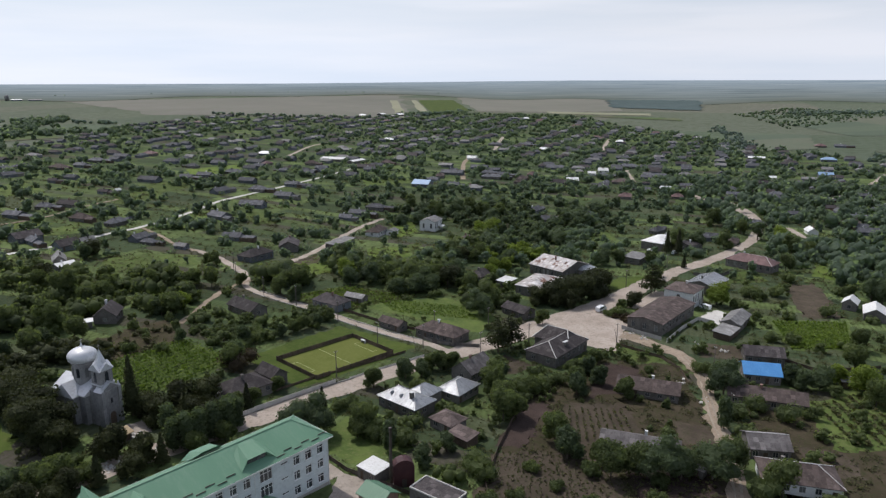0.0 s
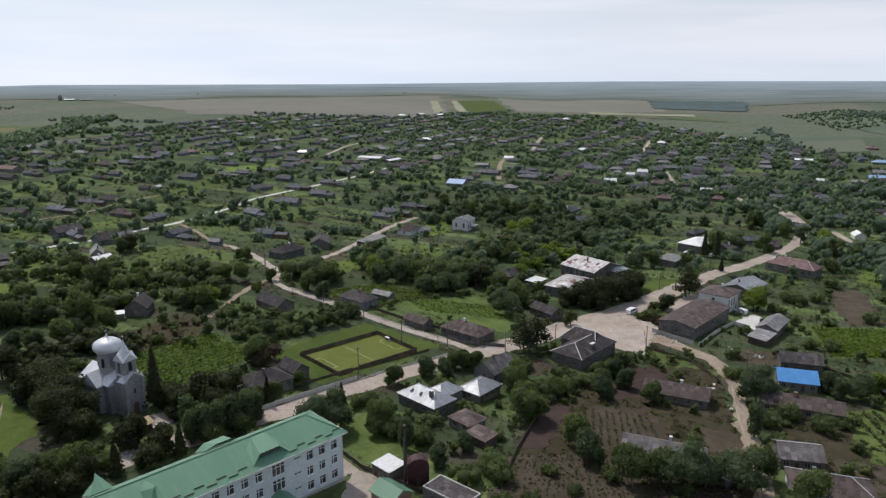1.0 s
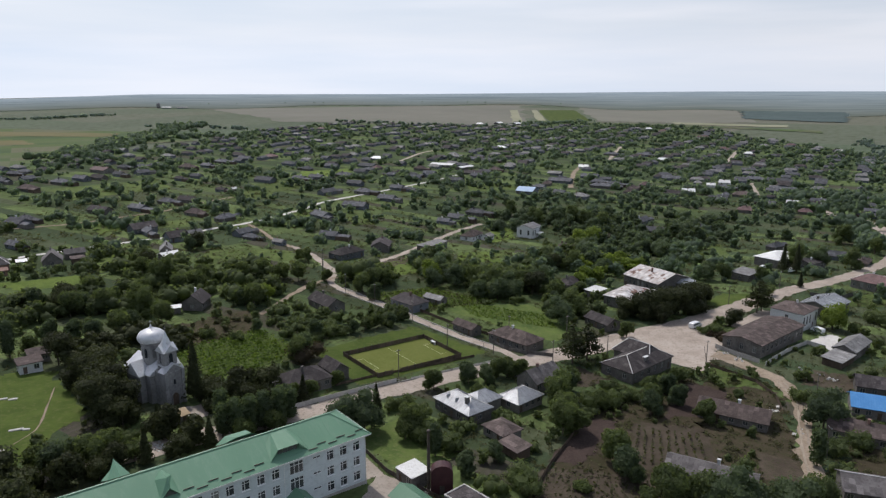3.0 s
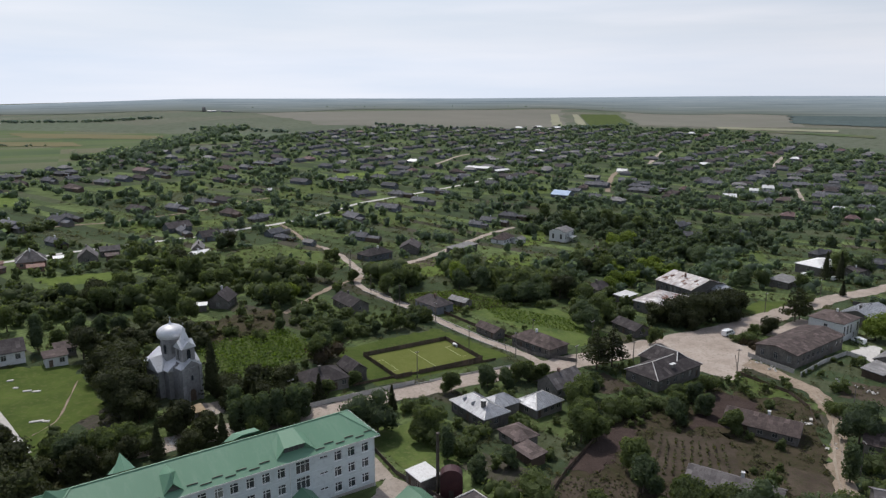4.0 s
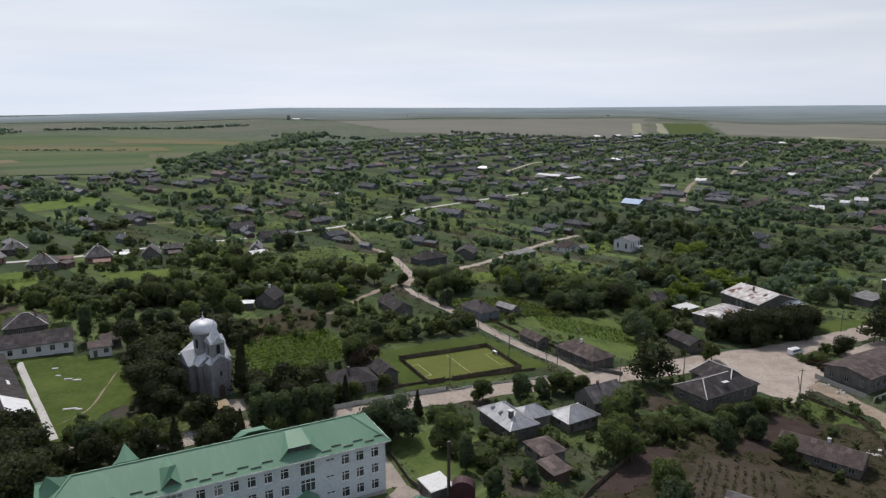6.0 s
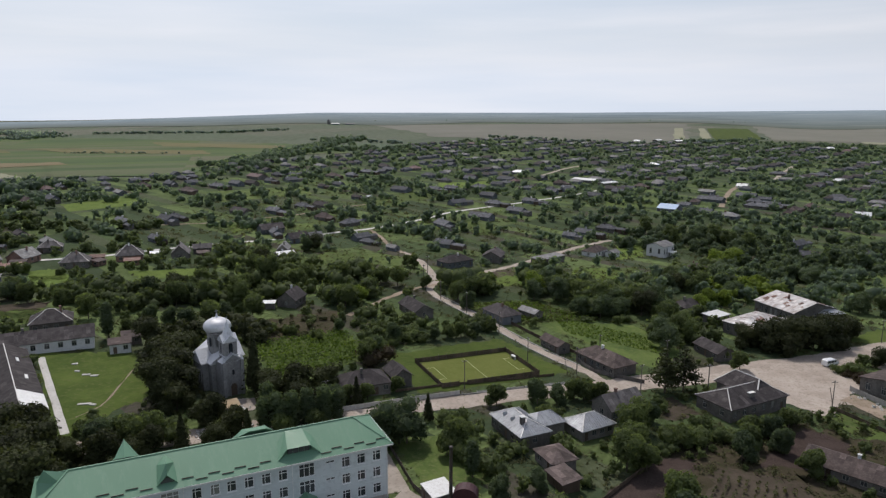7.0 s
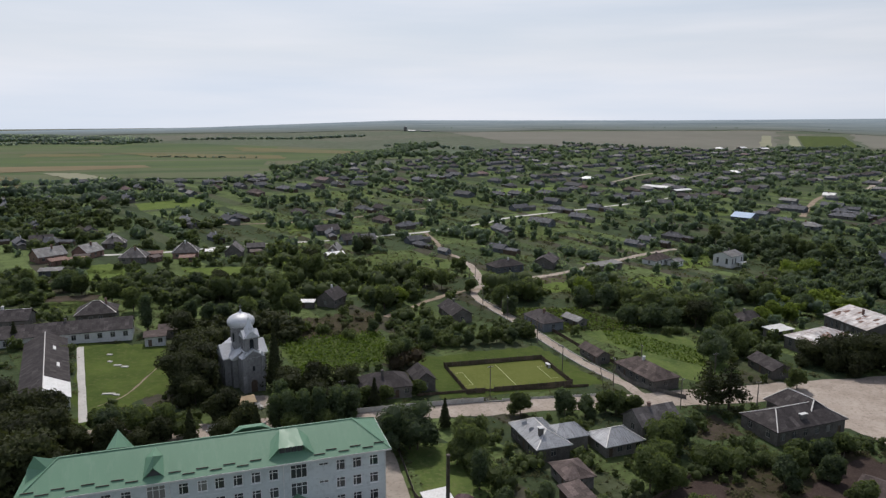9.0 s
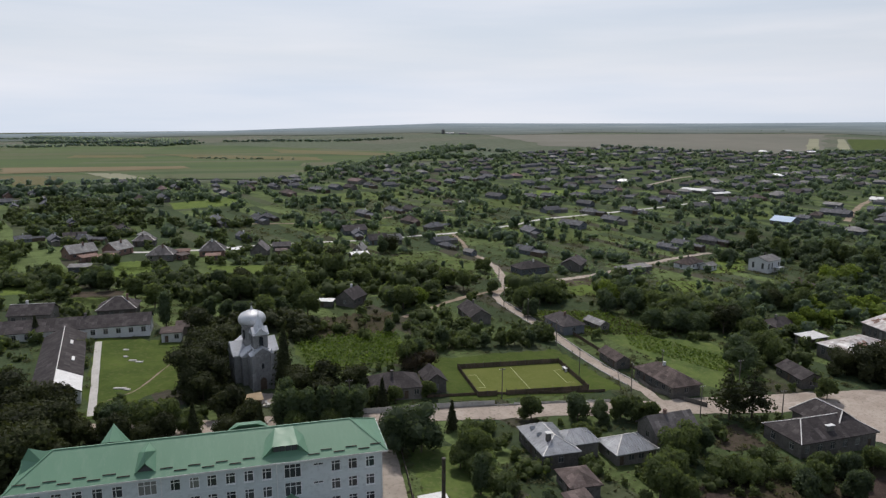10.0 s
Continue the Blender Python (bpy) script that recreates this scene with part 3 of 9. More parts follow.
def roof_shell(kind, L, W, rise, inset=None, thick=0.16, ribs=0.0):
    """A roof whose eaves lie at z = 0. kind: gable, hip, mono or flat. Also gives the lines of its ridge and hips."""
    a, b = L / 2, W / 2
    inset = b * 0.95 if inset is None else inset
    eave = [(-a, -b, 0), (a, -b, 0), (a, b, 0), (-a, b, 0)]
    if kind == "gable":
        top = eave + [(-a, 0, rise), (a, 0, rise)]
        faces, lines = [(0, 1, 5, 4), (2, 3, 4, 5)], [(4, 5)]
        loop = [0, 1, 5, 2, 3, 4]
    elif kind == "hip":
        i = min(inset, a * 0.98)
        top = eave + [(-a + i, 0, rise), (a - i, 0, rise)]
        faces, lines = [(0, 1, 5, 4), (2, 3, 4, 5), (1, 2, 5), (3, 0, 4)], [(4, 5), (0, 4), (3, 4), (1, 5), (2, 5)]
        loop = [0, 1, 2, 3]
    else:
        top = [(x, y, rise * (y + b) / W) for x, y, _ in eave]
        faces, lines, loop = [(0, 1, 2, 3)], [], [0, 1, 2, 3]
    bm = bmesh.new()
    up = [bm.verts.new(p) for p in top]
    dn = [bm.verts.new((p[0], p[1], p[2] - thick)) for p in top]
    for f in faces:
        bm.faces.new([up[i] for i in f])
        bm.faces.new([dn[i] for i in reversed(f)])
    for i, j in zip(loop, loop[1:] + loop[:1]):
        bm.faces.new((up[j], up[i], dn[i], dn[j]))
    return bm, [(top[i], top[j]) for i, j in lines]


def seams(kind, L, W, rise, step, inset=None, height=0.07, width=0.07):
    """Standing seams down the slopes of a metal roof."""
    a, b = L / 2, W / 2
    i0 = b * 0.95 if inset is None else inset
    bm = bmesh.new()
    x = -a + step / 2
    while x < a:
        run = 1.0
        if kind == "hip":
            run = min(1.0, (a - abs(x)) / i0)
        if kind == "mono":
            beam(bm, (x, -b, 0.02), (x, b, rise + 0.02), width, height)
        elif run > 0.05:
            for s in (-1, 1):
                beam(bm, (x, s * b, 0.02), (x, s * b * (1 - run), rise * run + 0.02), width, height)
        x += step
    if kind == "hip":
        y = -b + step / 2
        while y < b:
            run = (b - abs(y)) / b
            for s in (-1, 1):
                if run > 0.05:
                    beam(bm, (s * a, y, 0.02), (s * (a - i0 * run), y, rise * run + 0.02), width, height)
            y += step
    return bm


FOOTPRINTS = []


def blocked(x, y, L, W, ang, grow=1.5):
    FOOTPRINTS.append((x, y, L / 2 + grow, W / 2 + grow, math.cos(radians(ang)), math.sin(radians(ang))))


def house(x, y, L, W, ang, eave, rise, kind="gable", roof=None, wall=None, label="", windows=3, chimneys=1, caps=False, ribs=0.0, inset=None, z=None, name="house", category="house", group="village houses", doors=1, sides=1, over=0.45, seed=0, track=True, style="two", rear=True):
    """A house: walls with windows and a door, a roof with its eaves, chimneys. x, y: its middle; L: along the ridge."""
    rnd = random.Random(seed * 7919 + int(x * 13) + int(y * 31))
    roof, wall = roof or M_ROOF_DARK, wall or M_PLASTER
    h = thing(name, x, y, ang, z, label, category, group)
    if track:
        blocked(x, y, L, W, ang)
    hx, hy = L / 2 - over, W / 2 - over
    ops = []
    zs, zt = eave * 0.32, eave * 0.80
    for side, width, count in (("front", 2 * hx, windows), ("back", 2 * hx, windows if rear else 0), ("left", 2 * hy, sides), ("right", 2 * hy, sides)):
        k = count + (doors if side == "front" else 0)
        if not k:
            continue
        gap = width / k
        door_at = rnd.randrange(k) if side == "front" and doors else -1
        for i in range(k):
            c = gap * (i + 0.5)
            if i == door_at:
                ops.append((side, c - 0.5, c + 0.5, 0.1, min(2.1, eave - 0.3), "door"))
            else:
                ww = min(1.3, gap * 0.6)
                ops.append((side, c - ww / 2, c + ww / 2, zs, zt, style))
    slope = rise / (W / 2) if kind != "mono" else 0.0
    gable = max(rise - 0.14 - slope * over * 0.0, 0) * (hy / (W / 2)) if kind == "gable" else 0.0
    lift = slope * over
    ring_walls(h, hx, hy, eave - (0.18 if kind != "gable" else 0.16) + (lift if kind in ("gable", "hip") else 0), ops, wall, gable=gable)
    rb, lines = roof_shell(kind, L, W, rise, inset)
    rf = part("roof", rb, roof, h, at=pose(0, 0, eave))
    if ribs:
        part("standing_seams", seams(kind, L, W, rise, ribs, inset), roof, rf)
    if caps and lines:
        cb = bmesh.new()
        for p, q in lines:
            beam(cb, Vector(p) + Vector((0, 0, 0.05)), Vector(q) + Vector((0, 0, 0.05)), 0.19, 0.07)
        part("ridge_cap", cb, M_CAP, rf, "pale metal ridge cap")
    for c in range(chimneys):
        cx = (rnd.random() - 0.5) * L * 0.5
        cy = (rnd.random() - 0.5) * W * 0.3
        top = eave + rise + 0.7
        cb = block(cx - 0.3, cx + 0.3, cy - 0.3, cy + 0.3, eave, top)
        box(cb, cx - 0.38, cx + 0.38, cy - 0.38, cy + 0.38, top, top + 0.14)
        part("chimney", cb, rnd.choice((M_BRICK, M_PLASTER, M_WALL_GREY)), rf, at=pose(0, 0, -eave))
    return h


def smooth_line(pts, step=2.5):
    """Evenly spaced points of a soft curve through pts."""
    p = np.array(pts, float)
    p = np.vstack([2 * p[0] - p[1], p, 2 * p[-1] - p[-2]])
    out = []
    for i in range(1, len(p) - 2):
        k = max(2, int(np.hypot(*(p[i + 1] - p[i])[:2]) / step))
        for t in np.arange(k) / k:
            out.append(0.5 * (2 * p[i] + (p[i + 1] - p[i - 1]) * t + (2 * p[i - 1] - 5 * p[i] + 4 * p[i + 1] - p[i + 2]) * t * t + (3 * p[i] - p[i - 1] - 3 * p[i + 1] + p[i + 2]) * t**3))
    out.append(p[-2])
    return np.array(out)


ROADS = []


def ribbon(name, pts, width, material, lift=0.08, label="", wob=0.35, kind="structure", track=True, category="road"):
    """A strip along a curve on the ground, with uneven edges. pts may carry a width of their own as third number."""
    full = [(*p, width) if len(p) == 2 else p for p in pts]
    c = smooth_line(full)
    d = np.gradient(c[:, :2], axis=0)
    d /= np.linalg.norm(d, axis=1)[:, None] + 1e-9
    nrm = np.stack([-d[:, 1], d[:, 0]], 1)
    cols = np.array([-0.5, -0.25, 0.0, 0.25, 0.5])
    verts, faces = [], []
    rnd = np.random.default_rng(len(pts) * 17 + int(abs(pts[0][0])))
    jit = rnd.normal(0, wob, (len(c), 2))
    for i in range(len(c)):
        for k, s in enumerate(cols):
            e = jit[i, 0] * (k == 0) + jit[i, 1] * (k == 4)
            x, y = c[i, :2] + nrm[i] * (s * c[i, 2] + e)
            verts.append((x, y, gzf(x, y) + lift))
    for i in range(len(c) - 1):
        for k in range(4):
            a = i * 5 + k
            faces.append((a, a + 5, a + 6, a + 1))
    ob = new(name, mesh_from(name, verts, faces, material, True))
    if track:
        ROADS.append((c[:, :2], c[:, 2] / 2))
    return tagged(ob, label, category, kind=kind)


def kerb(pts, width, side, material):
    c = smooth_line([(*p, width) if len(p) == 2 else p for p in pts])
    d = np.gradient(c[:, :2], axis=0)
    d /= np.linalg.norm(d, axis=1)[:, None] + 1e-9
    nrm = np.stack([-d[:, 1], d[:, 0]], 1)
    bm = bmesh.new()
    line = [c[i, :2] + nrm[i] * side * (c[i, 2] / 2 + 0.25) for i in range(len(c))]
    for p, q in zip(line, line[1:]):
        beam(bm, (*p, gzf(*p) + 0.14), (*q, gzf(*q) + 0.14), 0.28, 0.3)
    return tagged(new("kerb", mesh_of("kerb", bm, material)), "weathered concrete kerb beside the gravel road", "kerb", kind="structure")


PLOTS = []


def plot(name, corners, material, lift=0.06, label="", cells=14, wob=0.4, track=0.0, category="plot"):
    """A patch of ground with four corners, laid on the slope."""
    p = np.array(corners, float)
    verts, faces = [], []
    rnd = np.random.default_rng(int(abs(p.sum()) * 3))
    for i in range(cells + 1):
        for j in range(cells + 1):
            s, t = i / cells, j / cells
            q = (p[0] * (1 - s) + p[1] * s) * (1 - t) + (p[3] * (1 - s) + p[2] * s) * t
            if i in (0, cells) or j in (0, cells):
                q = q + rnd.normal(0, wob, 2)
            verts.append((*q, gzf(*q) + lift))
    for i in range(cells):
        for j in range(cells):
            a = i * (cells + 1) + j
            faces.append((a, a + cells + 1, a + cells + 2, a + 1))
    ob = new(name, mesh_from(name, verts, faces, material, True))
    me = ob.data
    if me.polygons[0].normal.z < 0:
        me.flip_normals()
    if track:
        PLOTS.append((p, track))
    return tagged(ob, label, category, kind="structure")


def inside(p, x, y):
    """Whether points lie in a convex outline."""
    ok_a, ok_b = np.ones_like(x, bool), np.ones_like(x, bool)
    for (x0, y0), (x1, y1) in zip(p, np.roll(p, -1, 0)):
        s = (x1 - x0) * (y - y0) - (y1 - y0) * (x - x0)
        ok_a &= s >= 0
        ok_b &= s <= 0
    return ok_a | ok_b


def free_of(x, y, gap=1.5, plots=True):
    """Which points keep clear of houses, roads and open plots."""
    ok = np.ones_like(x, bool)
    for cx, cy, a, b, c, s in FOOTPRINTS:
        u, v = (x - cx) * c + (y - cy) * s, -(x - cx) * s + (y - cy) * c
        ok &= (np.abs(u) > a + gap - 1.5) | (np.abs(v) > b + gap - 1.5)
    for line, half in ROADS:
        near = (x > line[:, 0].min() - 12) & (x < line[:, 0].max() + 12) & (y > line[:, 1].min() - 12) & (y < line[:, 1].max() + 12)
        idx = np.nonzero(near & ok)[0]
        if len(idx):
            d = np.hypot(x[idx, None] - line[None, :, 0], y[idx, None] - line[None, :, 1]) - half[None]
            ok[idx] &= d.min(1) > gap
    if plots:
        for p, g in PLOTS:
            ok &= ~inside(p, x, y)
    return ok


# ---- ground ----
def graded(lo, hi, near_lo, near_hi, step, growth=1.10):
    mid = list(np.arange(near_lo, near_hi + step / 2, step))
    up, s = [], step
    while (up[-1] if up else mid[-1]) < hi:
        s = min(s * growth, 240)
        up.append((up[-1] if up else mid[-1]) + s)
    down, s = [], step
    while (down[-1] if down else mid[0]) > lo:
        s = min(s * growth, 240)
        down.append((down[-1] if down else mid[0]) - s)
    return np.array(down[::-1] + mid + up)


VILLAGE = np.array([(-600, 150), (-560, 430), (-490, 512), (-505, 670), (-450, 830), (-480, 1030), (-390, 1260), (-190, 1300), (60, 1600), (266, 1500), (395, 1069), (480, 800), (560, 300), (450, -300), (-500, -300)], float)


def in_village(x, y):
    """Even-odd test against the village's outline."""
    x, y = np.asarray(x, float), np.asarray(y, float)
    odd = np.zeros(x.shape, bool)
    for (x0, y0), (x1, y1) in zip(VILLAGE, np.roll(VILLAGE, -1, 0)):
        cross = (y0 > y) != (y1 > y)
        with np.errstate(divide="ignore", invalid="ignore"):
            odd ^= cross & (x < (x1 - x0) * (y - y0) / (y1 - y0 if y1 != y0 else 1e-9) + x0)
    return odd


def build_ground():
    xs, ys = graded(-5200, 5200, -260, 260, 10), graded(-900, 5000, 60, 520, 10)
    gx, gy = np.meshgrid(xs, ys)
    v = np.stack([gx.ravel(), gy.ravel(), gz(gx, gy).ravel()], 1)
    nx = len(xs)
    i = np.arange((len(ys) - 1) * (nx - 1))
    a = (i // (nx - 1)) * nx + i % (nx - 1)
    f = np.stack([a, a + 1, a + nx + 1, a + nx], 1)
    me = mesh_from("ground", v.tolist(), f.tolist(), M_GROUND, True)
    at = me.attributes.new("village", "FLOAT", "POINT")
    at.data.foreach_set("value", in_village(v[:, 0], v[:, 1]).astype(np.float32))
    tagged(new("ground", me), "green village gardens and open farmland reaching the horizon", "ground", kind="structure")


build_ground()

# ---- roads and yards ----
STREET = [(-110, 100), (-90, 117), (-72, 134), (-55, 151), (-46, 160), (-37, 171), (-26, 181), (-14, 192.5), (1, 206), (8, 212, 9), (22, 224, 10), (36, 237, 11), (50, 250, 11), (65, 265, 10), (93, 299, 9), (114, 323, 8), (145, 353, 7), (185, 402, 6), (216, 470, 6), (222, 528, 6), (208, 552, 6), (190, 600, 5)]
LANE = [(2, 210), (-8, 217.5), (-20, 225), (-37, 238), (-47, 246.5), (-60, 256), (-75, 267), (-82, 276), (-86, 291), (-96, 306, 3.8), (-108, 321, 3.2), (-125, 336, 2.6)]
TRACK = [(63, 230, 8), (66.5, 227.5, 7.2), (72, 221, 6), (78, 211, 5.5), (79, 198, 4.5), (75, 181, 4), (71.5, 167, 4), (69.5, 156, 4), (66, 141, 3.8), (62, 128, 3.8), (55, 105, 4), (45, 80, 4)]
ribbon("road", [(*p, 7.5) if len(p) == 2 else p for p in STREET], 7.5, M_GRAVEL, 0.09, "pale dusty gravel main street of the village")
ribbon("road", [(*q, 3.3) if len(q) == 2 else q for q in LANE], 3.3, M_GRAVEL, 0.11, "pale gravel lane climbing past the football pitch")
ribbon("road", TRACK, 4.5, M_TRACK, 0.13, "rutted dirt track between gardens", 0.5)
plot("pavement", [(25, 227), (58, 259), (72, 250), (57, 214)], M_GRAVEL, 0.1, "wide dusty gravel square at the junction", 16, 1.0, 1.0, "pavement")
ribbon("road", [(-82, 284), (-86, 277), (-89, 267), (-90.5, 254), (-91, 240), (-92, 228)], 2.3, M_TRACK, 0.14, "dirt side lane branching off the gravel lane")
ribbon("road", [(-262, 222), (-239, 251), (-229, 272), (-216, 295), (-199, 321), (-189, 337), (-180, 364), (-170, 387), (-160, 436), (-157, 468), (-149, 494), (-136, 524), (-126, 547), (-105, 600), (-85, 665)], 3.2, M_CONCRETE_PALE, 0.12, "pale village road between garden plots", 0.2)
ribbon("road", [(-296, 296), (-285, 314), (-271, 332), (-256, 350), (-245, 377), (-235, 399), (-230, 436), (-222, 467)], 2.6, M_TRACK, 0.12, "upper village street with grassy verges")
ribbon("road", [(18, 612), (19, 660), (22, 726), (30, 780)], 4.5, M_TRACK, 0.14, "steep dirt road climbing between far houses")
ribbon("road", [(64, 860), (75, 945), (90, 1040)], 5, M_GRAVEL, 0.14, "pale road in the far village")
ribbon("road", [(205, 895), (228, 975), (250, 1050)], 5, M_GRAVEL, 0.14, "pale road in the far village")
ribbon("road", [(190, 710), (186, 697), (179, 653), (172, 616)], 3.5, M_GRAVEL, 0.14, "curving pale lane between far houses")
ribbon("road", [(-165, 735), (-164, 765), (-160, 839), (-147, 883)], 4, M_GRAVEL, 0.14, "pale lane through the far gardens")
ribbon("road", [(-80, 308), (-74, 316), (-66, 341), (-61, 371), (-55, 406), (-49, 430), (-40, 452)], 3.4, M_GRAVEL, 0.12, "gravel road running uphill between houses")
ribbon("road", [(-170, 382), (-149, 360), (-137, 345), (-122, 333)], 2.2, M_TRACK, 0.14, "short dirt lane between houses")
ribbon("road", [(205, 549, 9), (214, 538, 10), (219.7, 524, 9), (217, 501, 5), (213, 459, 4.5), (222, 437, 4.5), (219, 410, 4), (224, 395, 4)], 5, M_GRAVEL, 0.14, "gravel lane going down into the valley")
ribbon("road", [(315, 552), (329, 565), (359, 588), (397, 634), (445, 692)], 5, M_GRAVEL, 0.12, "pale road on the valley's far side")
for side in (-1, 1):
    kerb(LANE[1:7], 3.3, side, M_CONCRETE)
kerb([(-46, 160), (-37, 171), (-26, 181), (-14, 192.5), (-2, 203)], 7.5, 1, M_CONCRETE)
RUT = surface("wheel_rut", (0.22, 0.18, 0.14), (0.3, 0.255, 0.2), (0.36, 0.31, 0.25), rough=0.95, large=0.2, fine=1.0, bump=0.4)
for off in (-0.8, 0.8):
    ribbon("wheel_rut", [(p[0] + off, p[1]) for p in TRACK[3:]], 0.5, RUT, 0.17, "darker wheel rut worn into the dirt track", 0.12, track=False)

# lawns, gardens and ploughed plots
plot("garden_ground", [(2, 104), (22, 178), (52, 206), (66, 112)], M_GARDEN, 0.03, "brown and weedy ground of the kitchen gardens", 20, 1.0, 0.0)
plot("garden_ground", [(50, 150), (46, 206), (74, 204), (68, 150)], M_GARDEN, 0.033, "weedy verge and gardens beside the dirt track", 16, 1.0, 0.0)
plot("garden_ground", [(72, 128), (82, 176), (118, 172), (118, 128)], M_GARDEN, 0.03, "brown and weedy ground behind the track", 16, 1.0, 0.0)
PITCH = (-33.5, 202.3, 47.0)
plot("lawn", [(-62, 200), (-36, 231), (-8, 212), (-40, 178)], M_LAWN, 0.05, "mown green grass round the small football pitch", 16, 0.5, 1.0)
plot("lawn", [(-149, 151), (-126, 166), (-99, 146), (-97, 118)], M_LAWN, 0.05, "mown churchyard lawn with paths", 16, 0.8, 1.0)
plot("lawn", [(-116, 99), (-97, 118), (-92, 128), (-112, 112)], M_LAWN, 0.055, "narrow strip of grass by the long annex", 10, 0.5)
plot("lawn", [(-20, 138), (-34, 151), (-22, 164), (-6, 146)], M_MEADOW, 0.05, "rough grass slope beside the school", 12, 0.6, 1.0)
plot("vineyard", [(-104, 186), (-84, 213), (-63, 197), (-77, 168)], M_MEADOW, 0.05, "weedy vineyard ground behind the church", 14, 0.8, 1.0)
plot("meadow", [(-33, 254), (1, 268), (22, 243), (12, 228)], M_MEADOW, 0.05, "green hay meadow behind the long house", 14, 0.8, 1.0)
plot("meadow", [(-62, 262), (-40, 280), (-8, 268), (-38, 247)], M_MEADOW, 0.055, "overgrown grassy plot by the lane", 14, 0.8, 1.0)
plot("soil_plot", [(12, 148.5), (23, 173), (29, 173), (20, 148.5)], M_SOIL, 0.09, "freshly dug dark vegetable plot", 12, 0.5, 1.0)
plot("soil_plot", [(4, 118), (12, 146), (38, 147), (40, 118)], M_SOIL_DRY, 0.055, "dry hoed garden plot with young rows", 14, 0.6, 1.0)
plot("soil_plot", [(40, 177), (51, 204), (61, 200), (57, 184)], M_SOIL, 0.06, "bare brown soil beside the low house", 12, 0.5, 1.0)
plot("soil_plot", [(41, 119), (41, 141), (60, 139), (60, 119)], M_SOIL, 0.09, "dug dark garden plot", 12, 0.6, 1.0)
plot("soil_plot", [(0, 95), (3, 116.5), (62, 115), (64, 94)], M_SOIL, 0.08, "dark dug field behind the long house", 12, 0.6, 0.0)
plot("soil_plot", [(139, 254), (155, 300), (171, 304), (156, 256)], M_SOIL_DRY, 0.06, "brown fallow plot on the slope", 12, 0.9, 1.0)
plot("soil_plot", [(58, 152), (60, 164), (68, 162), (66, 150)], M_SOIL_DRY, 0.065, "bare yard beside the track", 8, 0.5, 1.0)
plot("crop_plot", [(118, 220), (124, 250), (156, 251), (140, 220)], M_MEADOW, 0.05, "green vegetable plot on the slope", 14, 0.8, 1.0)
plot("crop_plot", [(96, 150), (98, 176), (140, 196), (140, 160)], M_MEADOW, 0.05, "overgrown green slope of weeds", 14, 0.8, 0.0)
plot("pavement", [(-22.6, 135.4), (-11, 129.5), (-9, 118), (-24, 112)], M_YARD, 0.05, "stained concrete yard beside the school", 12, 0.2, 1.0, "pavement")
plot("pavement", [(-43, 151), (-40, 154), (-21.4, 134.6), (-24.6, 131.4)], M_YARD, 0.055, "concrete path along the school's end wall", 10, 0.1, 1.0, "pavement")
plot("pavement", [(-145.3, 149.2), (-144.3, 150.7), (-97.6, 121.4), (-98.5, 119.8)], M_CONCRETE_PALE, 0.075, "straight pale concrete churchyard path", 14, 0.05, 0.0, "pavement")
plot("pavement", [(-80, 151.5), (-74.5, 157), (-69.5, 151), (-73, 147.5)], M_YARD, 0.08, "stone paving before the church door", 8, 0.3, 1.0, "pavement")
plot("pavement", [(73, 262), (92, 287), (97, 282), (79, 258)], M_GRAVEL, 0.075, "dusty forecourt of the village hall", 8, 0.5, 1.0, "pavement")
plot("pavement", [(97, 250), (108, 262), (112, 257), (102, 244)], M_CONCRETE_PALE, 0.075, "concrete back yard behind the hall", 8, 0.4, 1.0, "pavement")
plot("lawn", [(66, 284), (82, 308), (100, 310), (84, 290)], M_LAWN, 0.06, "small triangular green by the street", 8, 0.5, 1.0)
ribbon("path", [(-103.2, 127.5), (-103.3, 130.4), (-103.5, 134.5), (-106.3, 140.0), (-111.3, 148.1), (-116.2, 156.1)], 0.26, M_TRACK, 0.085, "trodden footpath across the lawn", 0.1, category="path")

plot("soil_plot", [(30, 150), (33, 174), (50, 174), (50, 152)], M_SOIL_DRY, 0.058, "hoed kitchen garden with patchy rows", 12, 0.6, 1.0)
plot("soil_plot", [(84, 140), (86, 152), (96, 150), (95, 138)], M_SOIL_DRY, 0.058, "bare trodden yard by the house", 8, 0.5, 0.0)
plot("soil_plot", [(62, 204), (56, 214), (62, 219), (74, 208)], M_MEADOW, 0.058, "dry rough grass beside the track", 8, 0.5, 0.0)
plot("soil_plot", [(84, 212), (92, 224), (104, 220), (96, 208)], M_SOIL_DRY, 0.058, "dusty verge strewn with rubble", 10, 0.8, 0.0)
plot("soil_plot", [(12, 200), (20, 208), (28, 200), (20, 192)], M_SOIL_DRY, 0.058, "bare garden patch behind the corner house", 8, 0.5, 0.0)
plot("pavement", [(-170, 132), (-168.3, 133.4), (-146, 112), (-147.6, 110.6)], M_CONCRETE_PALE, 0.075, "pale concrete path along the annex", 10, 0.05, 0.0, "pavement")

plot("garden_ground", [(-120, 200), (-98, 232), (-84, 214), (-104, 187)], M_GARDEN, 0.06, "brown weedy garden behind the vineyard", 14, 1.2, 0.0)

# garden strips between the houses
plot("garden_ground", [(-345, 170), (-300, 206), (-216, 150), (-262, 112)], M_MEADOW, 0.1, "rough grass and gardens below the hillside street", 18, 1.2, 0.0)
plot("garden_strip", [(-234, 207), (-221, 221), (-206, 208), (-217, 197)], M_STRIP, 0.1, "bright green vegetable beds below the hillside street", 8, 0.8, 1.0)
